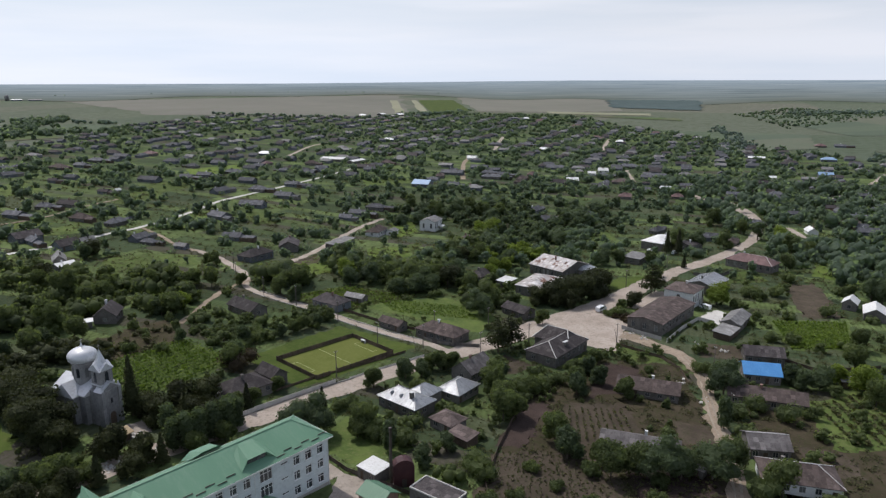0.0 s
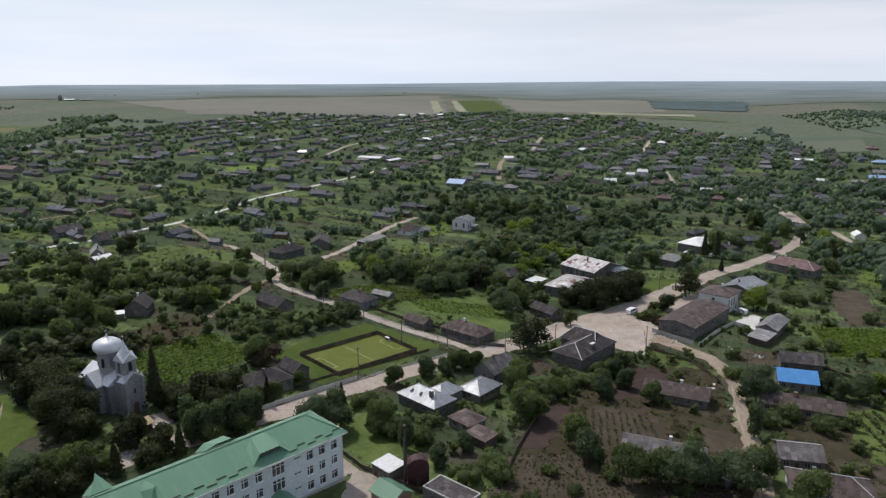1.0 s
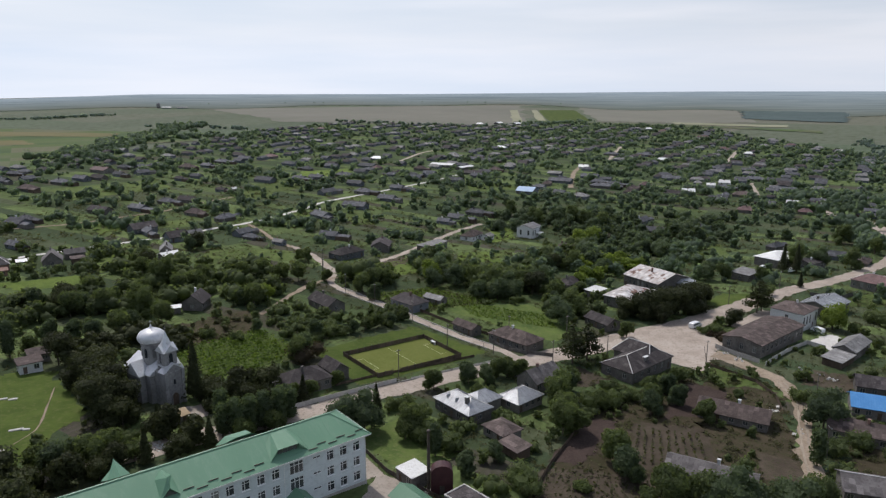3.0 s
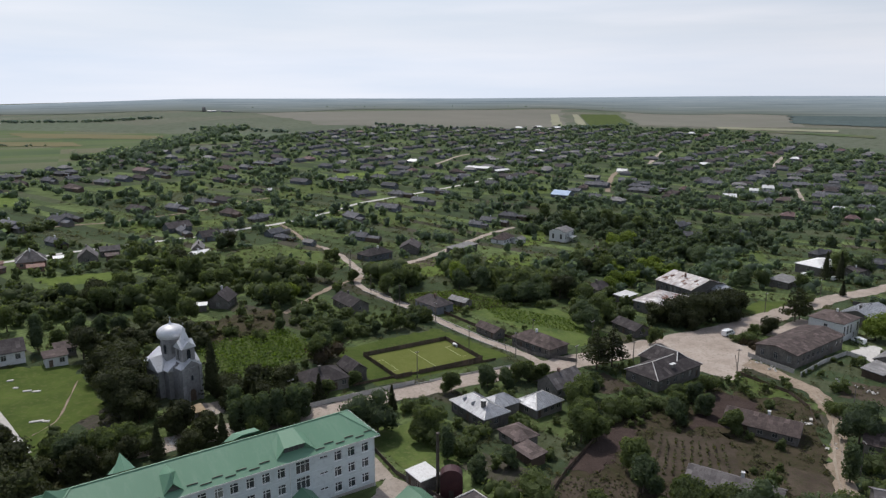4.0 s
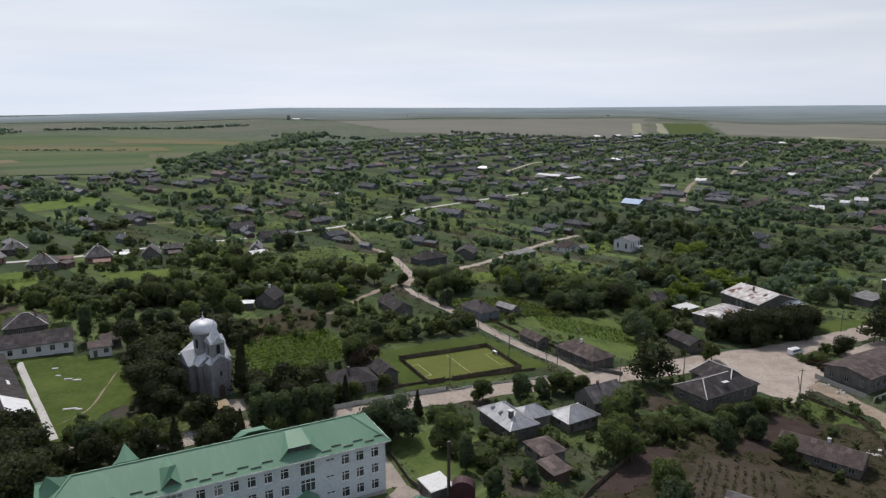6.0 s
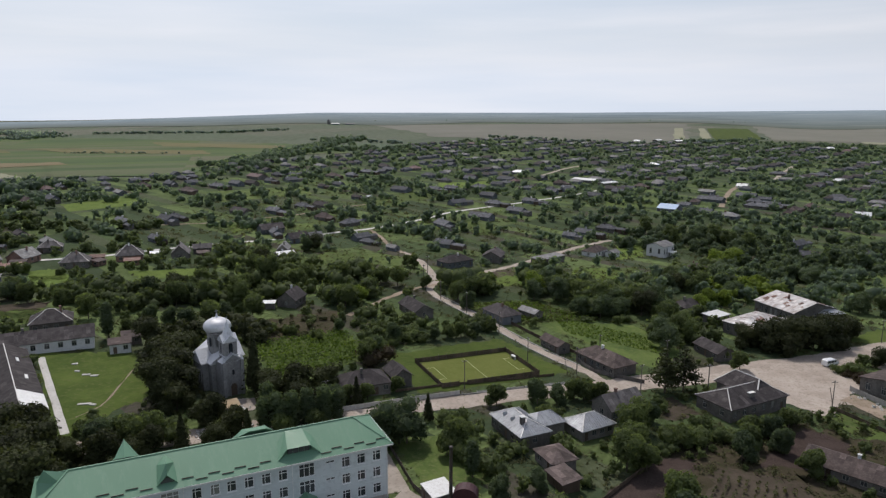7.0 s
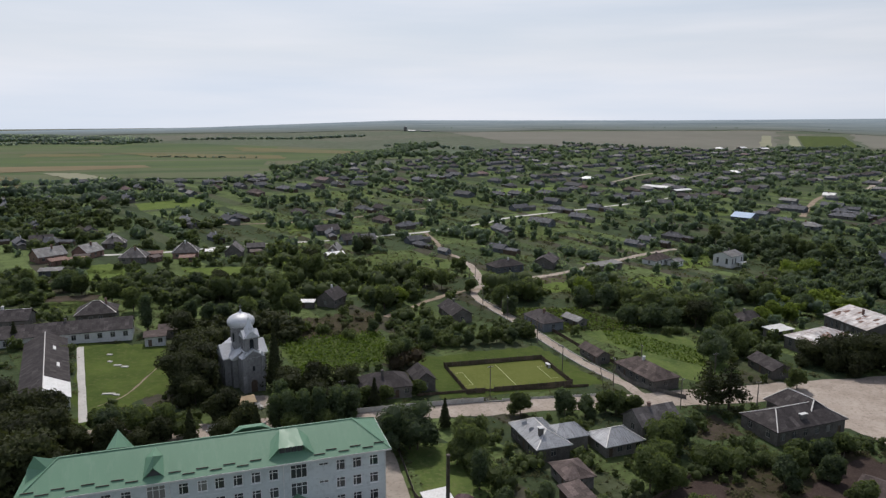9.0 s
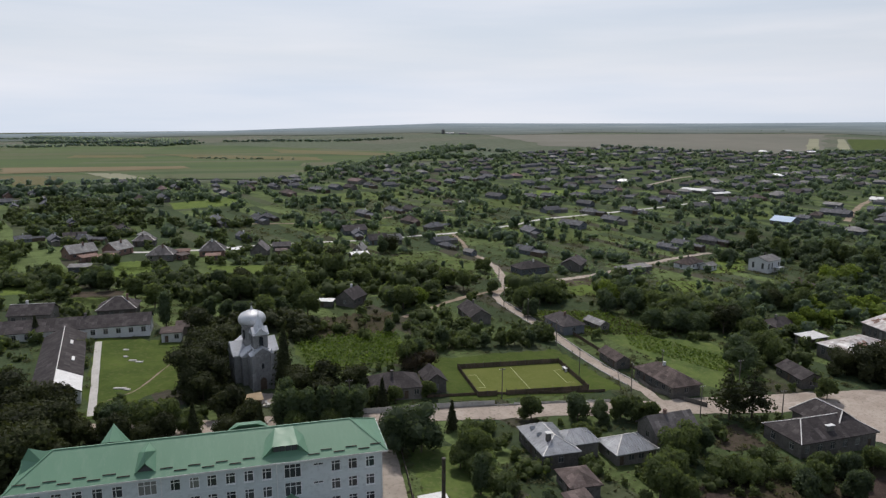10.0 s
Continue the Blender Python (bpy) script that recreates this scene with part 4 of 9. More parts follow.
plot("garden_strip", [(-205, 236), (-185, 255), (-173, 245), (-190, 228)], M_STRIP, 0.1, "bright green vegetable beds below the hillside street", 8, 0.8, 1.0)
plot("garden_strip", [(-198, 172), (-188, 183), (-176, 178), (-190, 164)], M_MEADOW, 0.1, "green and tan plot behind the annex", 8, 0.4, 1.0)
plot("soil_plot", [(-201, 175), (-190, 187), (-188, 183), (-198, 172)], M_SOIL_DRY, 0.11, "brown dug strip behind the annex", 8, 0.2, 1.0)
plot("garden_strip", [(-157, 317), (-119, 326), (-113, 306), (-152, 293)], M_MEADOW, 0.1, "grassy garden strip between village houses", 8, 0.8, 0.0)
plot("garden_strip", [(-198, 299), (-192, 307), (-171, 271), (-171, 255)], M_MEADOW, 0.1, "green garden plot among trees", 8, 0.8, 0.0)
plot("garden_strip", [(-218, 369), (-208, 385), (-193, 364), (-212, 350)], M_MEADOW, 0.1, "grassy garden strip between village houses", 8, 0.8, 0.0)
plot("garden_strip", [(-219, 403), (-211, 417), (-199, 395), (-209, 383)], M_MEADOW, 0.1, "green garden plot among trees", 8, 0.8, 0.0)
plot("garden_strip", [(-164, 412), (-152, 442), (-132, 412), (-149, 385)], M_MEADOW, 0.1, "grassy garden strip between village houses", 8, 0.8, 0.0)
plot("garden_strip", [(-124, 435), (-115, 454), (-102, 417), (-113, 404)], M_MEADOW, 0.1, "grassy garden strip between village houses", 8, 0.8, 0.0)
plot("garden_strip", [(-72, 321), (-60, 340), (-56, 324), (-66, 307)], M_SOIL_DRY, 0.1, "bare dug garden plot among houses", 8, 0.8, 0.0)
plot("garden_strip", [(-40, 357), (-20, 370), (-16, 341), (-35, 330)], M_STRIP, 0.1, "bright yellow-green vegetable strip in a garden", 8, 0.8, 0.0)
plot("garden_strip", [(-34, 439), (-18, 448), (-18, 418), (-29, 412)], M_STRIP, 0.1, "bright yellow-green vegetable strip in a garden", 8, 0.8, 0.0)
plot("garden_strip", [(43, 447), (67, 458), (79, 437), (52, 423)], M_MEADOW, 0.1, "grassy garden strip between village houses", 8, 0.8, 0.0)
plot("garden_strip", [(74, 411), (105, 424), (102, 397), (74, 392)], M_MEADOW, 0.1, "green garden plot among trees", 8, 0.8, 0.0)
plot("garden_strip", [(117, 312), (151, 325), (150, 305), (127, 301)], M_MEADOW, 0.1, "green garden plot among trees", 8, 0.8, 0.0)
plot("garden_strip", [(204, 363), (222, 368), (191, 305), (177, 318)], M_STRIP, 0.1, "bright yellow-green vegetable strip in a garden", 8, 0.8, 0.0)
plot("garden_strip", [(-207, 175), (-193, 190), (-187, 181), (-199, 169)], M_SOIL_DRY, 0.1, "bare dug garden plot among houses", 8, 0.8, 0.0)
plot("garden_strip", [(-198, 168), (-186, 181), (-175, 169), (-185, 159)], M_MEADOW, 0.1, "green garden plot among trees", 8, 0.8, 0.0)
plot("garden_strip", [(-241, 215), (-233, 226), (-216, 216), (-225, 204)], M_STRIP, 0.1, "bright yellow-green vegetable strip in a garden", 8, 0.8, 0.0)
plot("garden_strip", [(-214, 293), (-201, 316), (-175, 288), (-179, 260)], M_MEADOW, 0.1, "green garden plot among trees", 8, 0.8, 0.0)
plot("garden_strip", [(-249, 348), (-237, 391), (-220, 383), (-226, 327)], M_STRIP, 0.1, "bright yellow-green vegetable strip in a garden", 8, 0.8, 0.0)
plot("garden_strip", [(-154, 305), (-142, 326), (-127, 307), (-141, 286)], M_MEADOW, 0.1, "grassy garden strip between village houses", 8, 0.8, 0.0)
plot("garden_strip", [(-165, 395), (-159, 430), (-134, 421), (-147, 380)], M_STRIP, 0.1, "bright yellow-green vegetable strip in a garden", 8, 0.8, 0.0)
plot("garden_strip", [(-144, 446), (-132, 457), (-107, 429), (-128, 416)], M_MEADOW, 0.1, "grassy garden strip between village houses", 8, 0.8, 0.0)
plot("garden_strip", [(-69, 312), (-58, 341), (-47, 304), (-60, 295)], M_STRIP, 0.1, "bright yellow-green vegetable strip in a garden", 8, 0.8, 0.0)
plot("garden_strip", [(-34, 424), (-24, 450), (-14, 419), (-28, 393)], M_STRIP, 0.1, "bright yellow-green vegetable strip in a garden", 8, 0.8, 0.0)
plot("garden_strip", [(-33, 353), (-14, 383), (-11, 358), (-30, 342)], M_MEADOW, 0.1, "grassy garden strip between village houses", 8, 0.8, 0.0)
plot("garden_strip", [(-357, 451), (-323, 527), (-284, 492), (-311, 416)], M_MEADOW, 0.1, "green garden plot among trees", 8, 0.8, 0.0)
plot("garden_strip", [(-387, 346), (-380, 401), (-345, 381), (-357, 329)], M_STRIP, 0.1, "bright yellow-green vegetable strip in a garden", 8, 0.8, 0.0)
plot("garden_strip", [(-232, 528), (-205, 578), (-184, 543), (-208, 496)], M_MEADOW, 0.1, "grassy garden strip between village houses", 8, 0.8, 0.0)
plot("garden_strip", [(-239, 166), (-231, 173), (-214, 164), (-217, 156)], M_STRIP, 0.1, "bright yellow-green vegetable strip in a garden", 8, 0.8, 0.0)
plot("garden_strip", [(-233, 484), (-213, 514), (-194, 476), (-213, 449)], M_MEADOW, 0.1, "grassy garden strip between village houses", 8, 0.8, 0.0)
plot("garden_strip", [(-231, 621), (-196, 661), (-178, 614), (-212, 582)], M_STRIP, 0.1, "bright yellow-green vegetable strip in a garden", 8, 0.8, 0.0)
plot("garden_strip", [(-70, 594), (-33, 621), (-28, 584), (-62, 560)], M_MEADOW, 0.1, "grassy garden strip between village houses", 8, 0.8, 0.0)

# open farmland
plot("field", [(-1750, 150), (-1650, 1080), (-520, 1000), (-610, 150)], M_FIELD_GREEN, 0.35, "wide green farmland beside the village", 30, 4, category="field")
plot("field", [(-980, 1800), (-150, 2400), (-60, 1340), (-520, 1260)], M_FIELD_OLIVE, 0.4, "broad olive-brown field on the plateau", 20, 6, category="field")
plot("field", [(30, 2500), (520, 2300), (420, 1640), (75, 1600)], M_FIELD_OLIVE, 0.4, "broad olive-brown field on the plateau", 16, 6, category="field")
plot("field", [(-151, 2014), (-131, 2026), (-73, 1386), (-93, 1379)], M_FIELD_PALE, 0.8, "pale ripe grain strip", 10, 1, category="field")
plot("field", [(-93, 2048), (-77, 2057), (-25, 1441), (-45, 1431)], M_FIELD_PALE, 0.8, "pale ripe grain strip", 10, 1, category="field")
plot("field", [(-72, 2060), (30, 2116), (62, 1590), (-22, 1441)], M_LAWN, 0.8, "bright green crop strip", 10, 1, category="field")
for pts, mat2, txt in (
    ([(-887, 461), (-724, 602), (-678, 584), (-775, 410)], M_FIELD_TAN, "tan stubble strip among green fields"),
    ([(-733, 391), (-686, 424), (-563, 369), (-539, 303)], M_FIELD_GOLD, "brown fallow strip at the village edge"),
    ([(-710, 468), (-677, 491), (-553, 449), (-614, 439)], M_FIELD_PALE, "pale green mown strip"),
    ([(-1028, 769), (-708, 833), (-641, 780), (-850, 724)], M_FIELD_GOLD, "brownish grain strip among green fields"),
    ([(-1100, 671), (-999, 728), (-933, 694), (-1043, 631)], M_FIELD_GOLD, "brownish grain strip among green fields"),
    ([(-954, 970), (-661, 973), (-623, 909), (-837, 887)], M_FIELD_GOLD, "brownish grain strip among green fields"),
    ([(-1556, 764), (-1180, 950), (-934, 800), (-1218, 611)], M_FIELD_GREEN, "broad green crop field"),
    ([(-693, 564), (-534, 680), (-442, 554), (-566, 473)], M_FIELD_GREEN, "broad green crop field"),
    ([(-581, 917), (-550, 967), (-471, 863), (-518, 815)], M_FIELD_GREEN, "green crop field by the wood"),
    ([(560, 900), (980, 1000), (1050, 700), (560, 620)], M_PASTURE, "green pasture on the valley's far side"),
    ([(620, 1500), (1300, 1500), (1150, 1100), (640, 1100)], M_PASTURE, "green pasture on the valley's far side"),
    ([(-1500, 430), (-1150, 470), (-960, 400), (-1250, 330)], M_FIELD_TAN, "tan stubble strip among green fields"),
    ([(465, 1161), (582, 1113), (497, 919), (375, 887)], M_PASTURE, "green meadow on the valley slope"),
):
    plot("field", pts, mat2, 0.7, txt, 12, 2, category="field")
plot("forest", [(418, 1765), (505, 2160), (760, 2080), (596, 1630)], M_FOREST_HAZE, 1.4, "dark hazy forest on the far slope", 24, 7, category="forest")
plot("field", [(240, 1630), (453, 1540), (440, 1480), (233, 1565)], M_FIELD_PALE, 0.9, "pale stubble strip above the village", 10, 2, category="field")
plot("field", [(270, 1530), (470, 1400), (460, 1350), (262, 1495)], M_FIELD_GREEN, 0.9, "green crop strip above the village", 10, 2, category="field")
M_WATER = surface("water", (0.1, 0.13, 0.15), (0.13, 0.16, 0.18), rough=0.35, bump=0.0, spec=0.5)
plot("water", [(940, 2410), (975, 2410), (900, 2240), (870, 2250)], M_WATER, 1.0, "pale reservoir far down the valley", 8, 2, category="water")
plot("water", [(1010, 2600), (1120, 2600), (1060, 2540), (1000, 2540)], M_WATER, 1.0, "pale reservoir far down the valley", 8, 2, category="water")


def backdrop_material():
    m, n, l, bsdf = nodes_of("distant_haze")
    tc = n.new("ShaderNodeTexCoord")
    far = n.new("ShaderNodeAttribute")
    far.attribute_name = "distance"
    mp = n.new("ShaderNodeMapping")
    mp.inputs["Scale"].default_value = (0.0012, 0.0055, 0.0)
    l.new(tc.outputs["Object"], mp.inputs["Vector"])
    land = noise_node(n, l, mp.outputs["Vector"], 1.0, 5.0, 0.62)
    # Haze as emission colour: olive land fades to pale blue with distance.
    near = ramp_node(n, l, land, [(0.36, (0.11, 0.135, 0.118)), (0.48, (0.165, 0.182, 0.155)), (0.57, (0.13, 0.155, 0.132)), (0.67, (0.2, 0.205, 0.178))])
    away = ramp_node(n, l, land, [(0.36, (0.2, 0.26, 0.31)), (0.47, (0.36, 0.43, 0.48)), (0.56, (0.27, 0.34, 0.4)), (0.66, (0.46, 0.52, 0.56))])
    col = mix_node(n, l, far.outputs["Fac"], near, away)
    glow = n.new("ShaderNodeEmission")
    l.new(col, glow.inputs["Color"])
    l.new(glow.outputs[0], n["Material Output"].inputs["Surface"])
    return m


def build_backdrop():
    """The farthest farmland as a glowing sheet, with haze painted in its colour."""
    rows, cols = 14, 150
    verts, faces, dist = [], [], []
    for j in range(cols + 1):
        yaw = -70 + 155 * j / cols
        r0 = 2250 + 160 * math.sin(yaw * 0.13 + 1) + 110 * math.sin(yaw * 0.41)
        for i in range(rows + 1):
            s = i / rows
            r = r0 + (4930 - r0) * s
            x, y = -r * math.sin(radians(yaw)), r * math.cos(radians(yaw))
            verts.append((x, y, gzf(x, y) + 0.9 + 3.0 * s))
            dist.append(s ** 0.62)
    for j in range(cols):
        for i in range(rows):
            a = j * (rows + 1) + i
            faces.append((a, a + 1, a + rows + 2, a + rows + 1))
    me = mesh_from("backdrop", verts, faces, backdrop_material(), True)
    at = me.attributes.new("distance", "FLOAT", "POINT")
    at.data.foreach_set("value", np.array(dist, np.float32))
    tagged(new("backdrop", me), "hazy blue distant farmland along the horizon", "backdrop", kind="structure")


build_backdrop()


# ---- the school ----
def dormer_wide(bm, gl, x):
    """A hipped dormer: a sloping top plate, flared sides and a glazed front."""
    f = lambda *p: bm.verts.new(p)
    a0, a1 = (x - 1.5, 5.9, 13.55), (x + 1.5, 5.9, 13.55)
    b0, b1 = (x - 2.1, 1.5, 12.15), (x + 2.1, 1.5, 12.15)
    c0, c1 = (x - 3.85, 1.0, 10.52), (x + 3.85, 1.0, 10.52)
    r0, r1 = (x - 3.2, 4.6, 12.3), (x + 3.2, 4.6, 12.3)
    d0, d1 = (x - 2.4, 1.9, 10.9), (x + 2.4, 1.9, 10.9)
    e0, e1 = (x - 2.05, 1.9, 12.1), (x + 2.05, 1.9, 12.1)
    for quad in ((b0, b1, a1, a0), (c0, b0, a0, r0), (b1, c1, r1, a1), (c0, d0, e0, b0), (d1, c1, b1, e1), (e0, e1, b1, b0), (c0, c1, d1, d0), (r0, a0, a1, r1)):
        bm.faces.new([f(*p) for p in quad])
    for k in range(4):
        box(gl, x - 1.95 + k * 1.0, x - 1.05 + k * 1.0, 1.95, 2.05, 11.0, 12.1)


def dormer_peak(bm, gl, x, w=1.0):
    """A steep peaked dormer with a triangular front."""
    f = lambda *p: bm.verts.new(p)
    b0, b1, g, p = (x - 1.6 * w, 0.95, 10.5), (x + 1.6 * w, 0.95, 10.5), (x, 1.1, 10.5 + 1.6 * w), (x + 0.05, 2.2, 10.5 + 3.05 * w)
    s0, s1, k = (x - 1.35 * w, 4.7, 12.36), (x + 1.35 * w, 4.7, 12.36), (x + 0.1, 6.3, 13.2)
    for tri in ((b0, g, p, s0), (g, b1, s1, p), (p, s1, k), (s0, p, k)):
        bm.faces.new([f(*q) for q in tri])
    gl.faces.new([gl.verts.new(q) for q in ((x - 1.3 * w, 1.3, 10.62), (x + 1.3 * w, 1.3, 10.62), (x, 1.35, 10.3 + 1.35 * w))])
    for q in ((b0, g), (b1, g), (g, p)):
        beam(bm, *q, 0.14, 0.1)


def build_school():
    s = thing("school_building", -23.1, 130.5, 48.5, 0.0, "long three-storey white school with green metal hip roof", "school")
    c, si = math.cos(radians(48.5)), math.sin(radians(48.5))
    blocked(-23.1 - 29.2 * c - 6.8 * si, 130.5 - 29.2 * si + 6.8 * c, 59, 13.6, 48.5, 2.0)
    x0, x1, y0, y1 = -58.0, -0.6, 0.6, 13.0
    rows = (0.35, 3.65, 6.95)
    xs = [-2.7, -5.7, -8.6, -20.0, -22.9, -25.8, -28.7, -31.4, -34.3, -42.9, -45.8, -48.7, -51.6, -54.5]
    front, win = [], []
    for z in rows:
        for x in xs:
            win.append((x - 0.78, z, 1.56, 1.95, "side"))
        win.append((-12.4, z + 1.35, 1.7, 0.5, "two"))
        win.append((-17.2, z - 0.3, 2.8, 2.5, "three"))
        win.append((-39.9, z - 0.2, 2.85, 2.4, "three"))
    front = [(x - x0, x - x0 + w, z, z + h) for x, z, w, h, _ in win]
    bm = bmesh.new()
    wall_face(bm, (x0, y0, 0), (1, 0, 0), x1 - x0, -2.8, 9.85, front, (0, 1, 0), 0.25)
    ends = [(2.2, 3.6, z, z + 1.9) for z in rows] + [(8.8, 10.2, z, z + 1.9) for z in rows]
    wall_face(bm, (x1, y0, 0), (0, 1, 0), y1 - y0, -2.8, 9.85, ends, (-1, 0, 0), 0.25)
    wall_face(bm, (x1, y1, 0), (-1, 0, 0), x1 - x0, -2.8, 9.85, [], (0, -1, 0), 0.25)
    wall_face(bm, (x0, y1, 0), (0, -1, 0), y1 - y0, -2.8, 9.85, [], (1, 0, 0), 0.25)
    bmesh.ops.remove_doubles(bm, verts=bm.verts[:], dist=1e-4)
    part("wall", bm, M_WALL_SCHOOL, s)
    for x, z, w, h, style in win:
        add_window(s, (x, y0 + 0.14, z), 0, w, h, style, M_FRAME)
    for z in rows:
        for k in (2.2, 8.8):
            add_window(s, (x1 - 0.14, y0 + k, z), 90, 1.4, 1.9, "two", M_FRAME)
    sill = mesh_of("window_sill", block(-0.05, 1.61, -0.14, 0.0, -0.08, 0.0), M_FRAME)
    for z in rows:
        for x in xs:
            part("window_sill", sill, None, s, at=pose(x - 0.78, y0, z))
    # floors and partitions behind the panes
    inner = bmesh.new()
    for z in (-0.2, 3.1, 6.4, 9.6):
        box(inner, x0 + 0.3, x1 - 0.3, y0 + 0.3, y1 - 0.3, z, z + 0.15)
    box(inner, x0 + 0.3, x1 - 0.3, 6.2, 6.5, -2.8, 9.6)
    part("floor_slab", inner, M_PLASTER, s)
    band = bmesh.new()
    for z in (2.85, 6.2):
        box(band, x0 - 0.05, x1 + 0.05, y0 - 0.05, y0, z, z + 0.12)
        box(band, x1, x1 + 0.05, y0, y1, z, z + 0.12)
    part("string_course", band, M_WALL_SCHOOL, s)
    part("plinth", box(box(bmesh.new(), x0 - 0.06, x1 + 0.08, y0 - 0.08, y0, -2.8, -0.35), x1, x1 + 0.08, y0, y1, -2.8, -0.35), M_CONCRETE, s, "grey rendered plinth")
    rb, lines = roof_shell("hip", 59.0, 13.6, 3.5, 5.6, 0.22)
    roof = part("roof", rb, M_GREEN, s, at=pose(-29.2, 6.8, 9.95))
    part("standing_seams", seams("hip", 59.0, 13.6, 3.5, 1.1, 5.6, 0.006, 0.014), M_GREEN, roof)
    cap = bmesh.new()
    for p, q in lines:
        beam(cap, Vector(p) + Vector((0, 0, 0.05)), Vector(q) + Vector((0, 0, 0.05)), 0.3, 0.07)
    part("ridge_cap", cap, M_GREEN, roof)
    fascia = bmesh.new()
    for a, b in (((-58.75, -0.02, 9.8), (0.32, -0.02, 9.8)), ((0.33, 0, 9.8), (0.33, 13.6, 9.8)), ((-58.75, 13.62, 9.8), (0.32, 13.62, 9.8))):
        beam(fascia, a, b, 0.1, 0.26)
    part("gutter", fascia, M_WHITE_METAL, s, "pale metal gutter")
    guard = mesh_of("snow_guard", beam(bmesh.new(), (-0.95, 0, 0), (0.95, 0, 0), 0.08, 0.16), M_STEEL)
    for k in range(27):
        y = 0.75 if k % 2 else 1.35
        x = -1.6 - k * 2.12
        if abs(x + 16.8) < 4.6 or abs(x + 38.7) < 3.0:
            continue
        part("snow_guard", guard, None, roof, at=pose(x + 29.2, y - 6.8, y * 3.5 / 6.8 + 0.12))
    for name, builder, x in (("dormer", dormer_wide, -16.85), ("dormer", dormer_peak, -38.7)):
        for flip in (0, 1):
            bm, gl = bmesh.new(), bmesh.new()
            if builder is dormer_peak:
                builder(bm, gl, 0.0, 1.35 if flip else 1.0)
            else:
                builder(bm, gl, 0.0)
            m = pose(x, 0, 0) if not flip else pose(x - 6.0, 13.6, 0.35, 0, 0, 180)
            d = part(name, bm, M_GREEN, s, "green metal roof dormer", m)
            part("dormer_front", gl, M_GLASS, d)
    bm, gl = bmesh.new(), bmesh.new()
    dormer_peak(bm, gl, 0.0, 1.3)
    d = part("dormer", bm, M_GREEN, s, "green metal roof dormer", pose(-58.7, 6.8, -0.3, 0, 0, -90))
    part("dormer_front", gl, M_GLASS, d)
    # porch at the stair bay and downpipes
    pb, _ = roof_shell("gable", 4.4, 4.0, 1.3)
    porch = part("porch_roof", pb, M_GREEN, s, "green metal porch roof", pose(-16.2, -0.9, 2.5, 0, 0, 90))
    part("porch_posts", tube(tube(bmesh.new(), (-1.9, -1.6, -3.6), (-1.9, -1.6, 0), 0.09, 0.09), (-1.9, 1.6, -3.6), (-1.9, 1.6, 0), 0.09, 0.09), M_WHITE_METAL, porch)
    for x in (-0.75, -18.4, -36.4, -57.8):
        part("downpipe", tube(bmesh.new(), (x, 0.5, -1.5), (x, 0.5, 9.7), 0.06, 0.06), M_WHITE_METAL, s)
    return s


build_school()
# lower annex with the same roof at the school's far end
house(-66.0, 82.0, 16, 10, 48.5, 7.6, 2.6, "hip", M_GREEN, M_WALL_SCHOOL, "two-storey white annex with green metal roof", windows=4, chimneys=0, ribs=0.55, z=0.0, name="school_annex", category="school")


# ---- the church ----
def gable_prism(bm, x0, x1, y0, y1, z, rise, along="y"):
    """A gabled roof body; along: the ridge's axis."""
    if along == "y":
        m = (x0 + x1) / 2
        p = [(x0, y0, z), (x1, y0, z), (m, y0, z + rise), (x0, y1, z), (x1, y1, z), (m, y1, z + rise)]
    else:
        m = (y0 + y1) / 2
        p = [(x0, y1, z), (x0, y0, z), (x0, m, z + rise), (x1, y1, z), (x1, y0, z), (x1, m, z + rise)]
    v = [bm.verts.new(q) for q in p]
    for f in ((0, 1, 2), (5, 4, 3), (0, 3, 4, 1), (1, 4, 5, 2), (2, 5, 3, 0)):
        bm.faces.new([v[i] for i in f])
    return bm


def arch_hole(bm, x, y, z, w, h, depth, out=-1):
    """A round-headed niche body of dark glass set in a wall that faces y."""
    pts = [(x - w / 2, z), (x + w / 2, z), (x + w / 2, z + h - w / 2)] + [(x + w / 2 * math.cos(a), z + h - w / 2 + w / 2 * math.sin(a)) for a in np.linspace(0.3, math.pi - 0.3, 6)] + [(x - w / 2, z + h - w / 2)]
    f = [bm.verts.new((px, y + out * depth, pz)) for px, pz in pts]
    b = [bm.verts.new((px, y + 0.05, pz)) for px, pz in pts]
    bm.faces.new(f)
    for i in range(len(pts)):
        j = (i + 1) % len(pts)
        bm.faces.new((f[j], f[i], b[i], b[j]))
    return bm


def arch_trim(bm, x, y, z, w, h, t=0.18):
    """A raised moulding round an arched opening."""
    pts = [(x - w / 2 - t / 2, z), (x - w / 2 - t / 2, z + h - w / 2)] + [(x + (w + t) / 2 * math.cos(a), z + h - w / 2 + (w + t) / 2 * math.sin(a)) for a in np.linspace(math.pi, 0, 8)] + [(x + w / 2 + t / 2, z)]
    for (a, b), (c, d) in zip(pts, pts[1:]):
        if abs(a - c) + abs(b - d) > 1e-3:
            beam(bm, (a, y - 0.08, b), (c, y - 0.08, d), 0.16, t)
    return bm


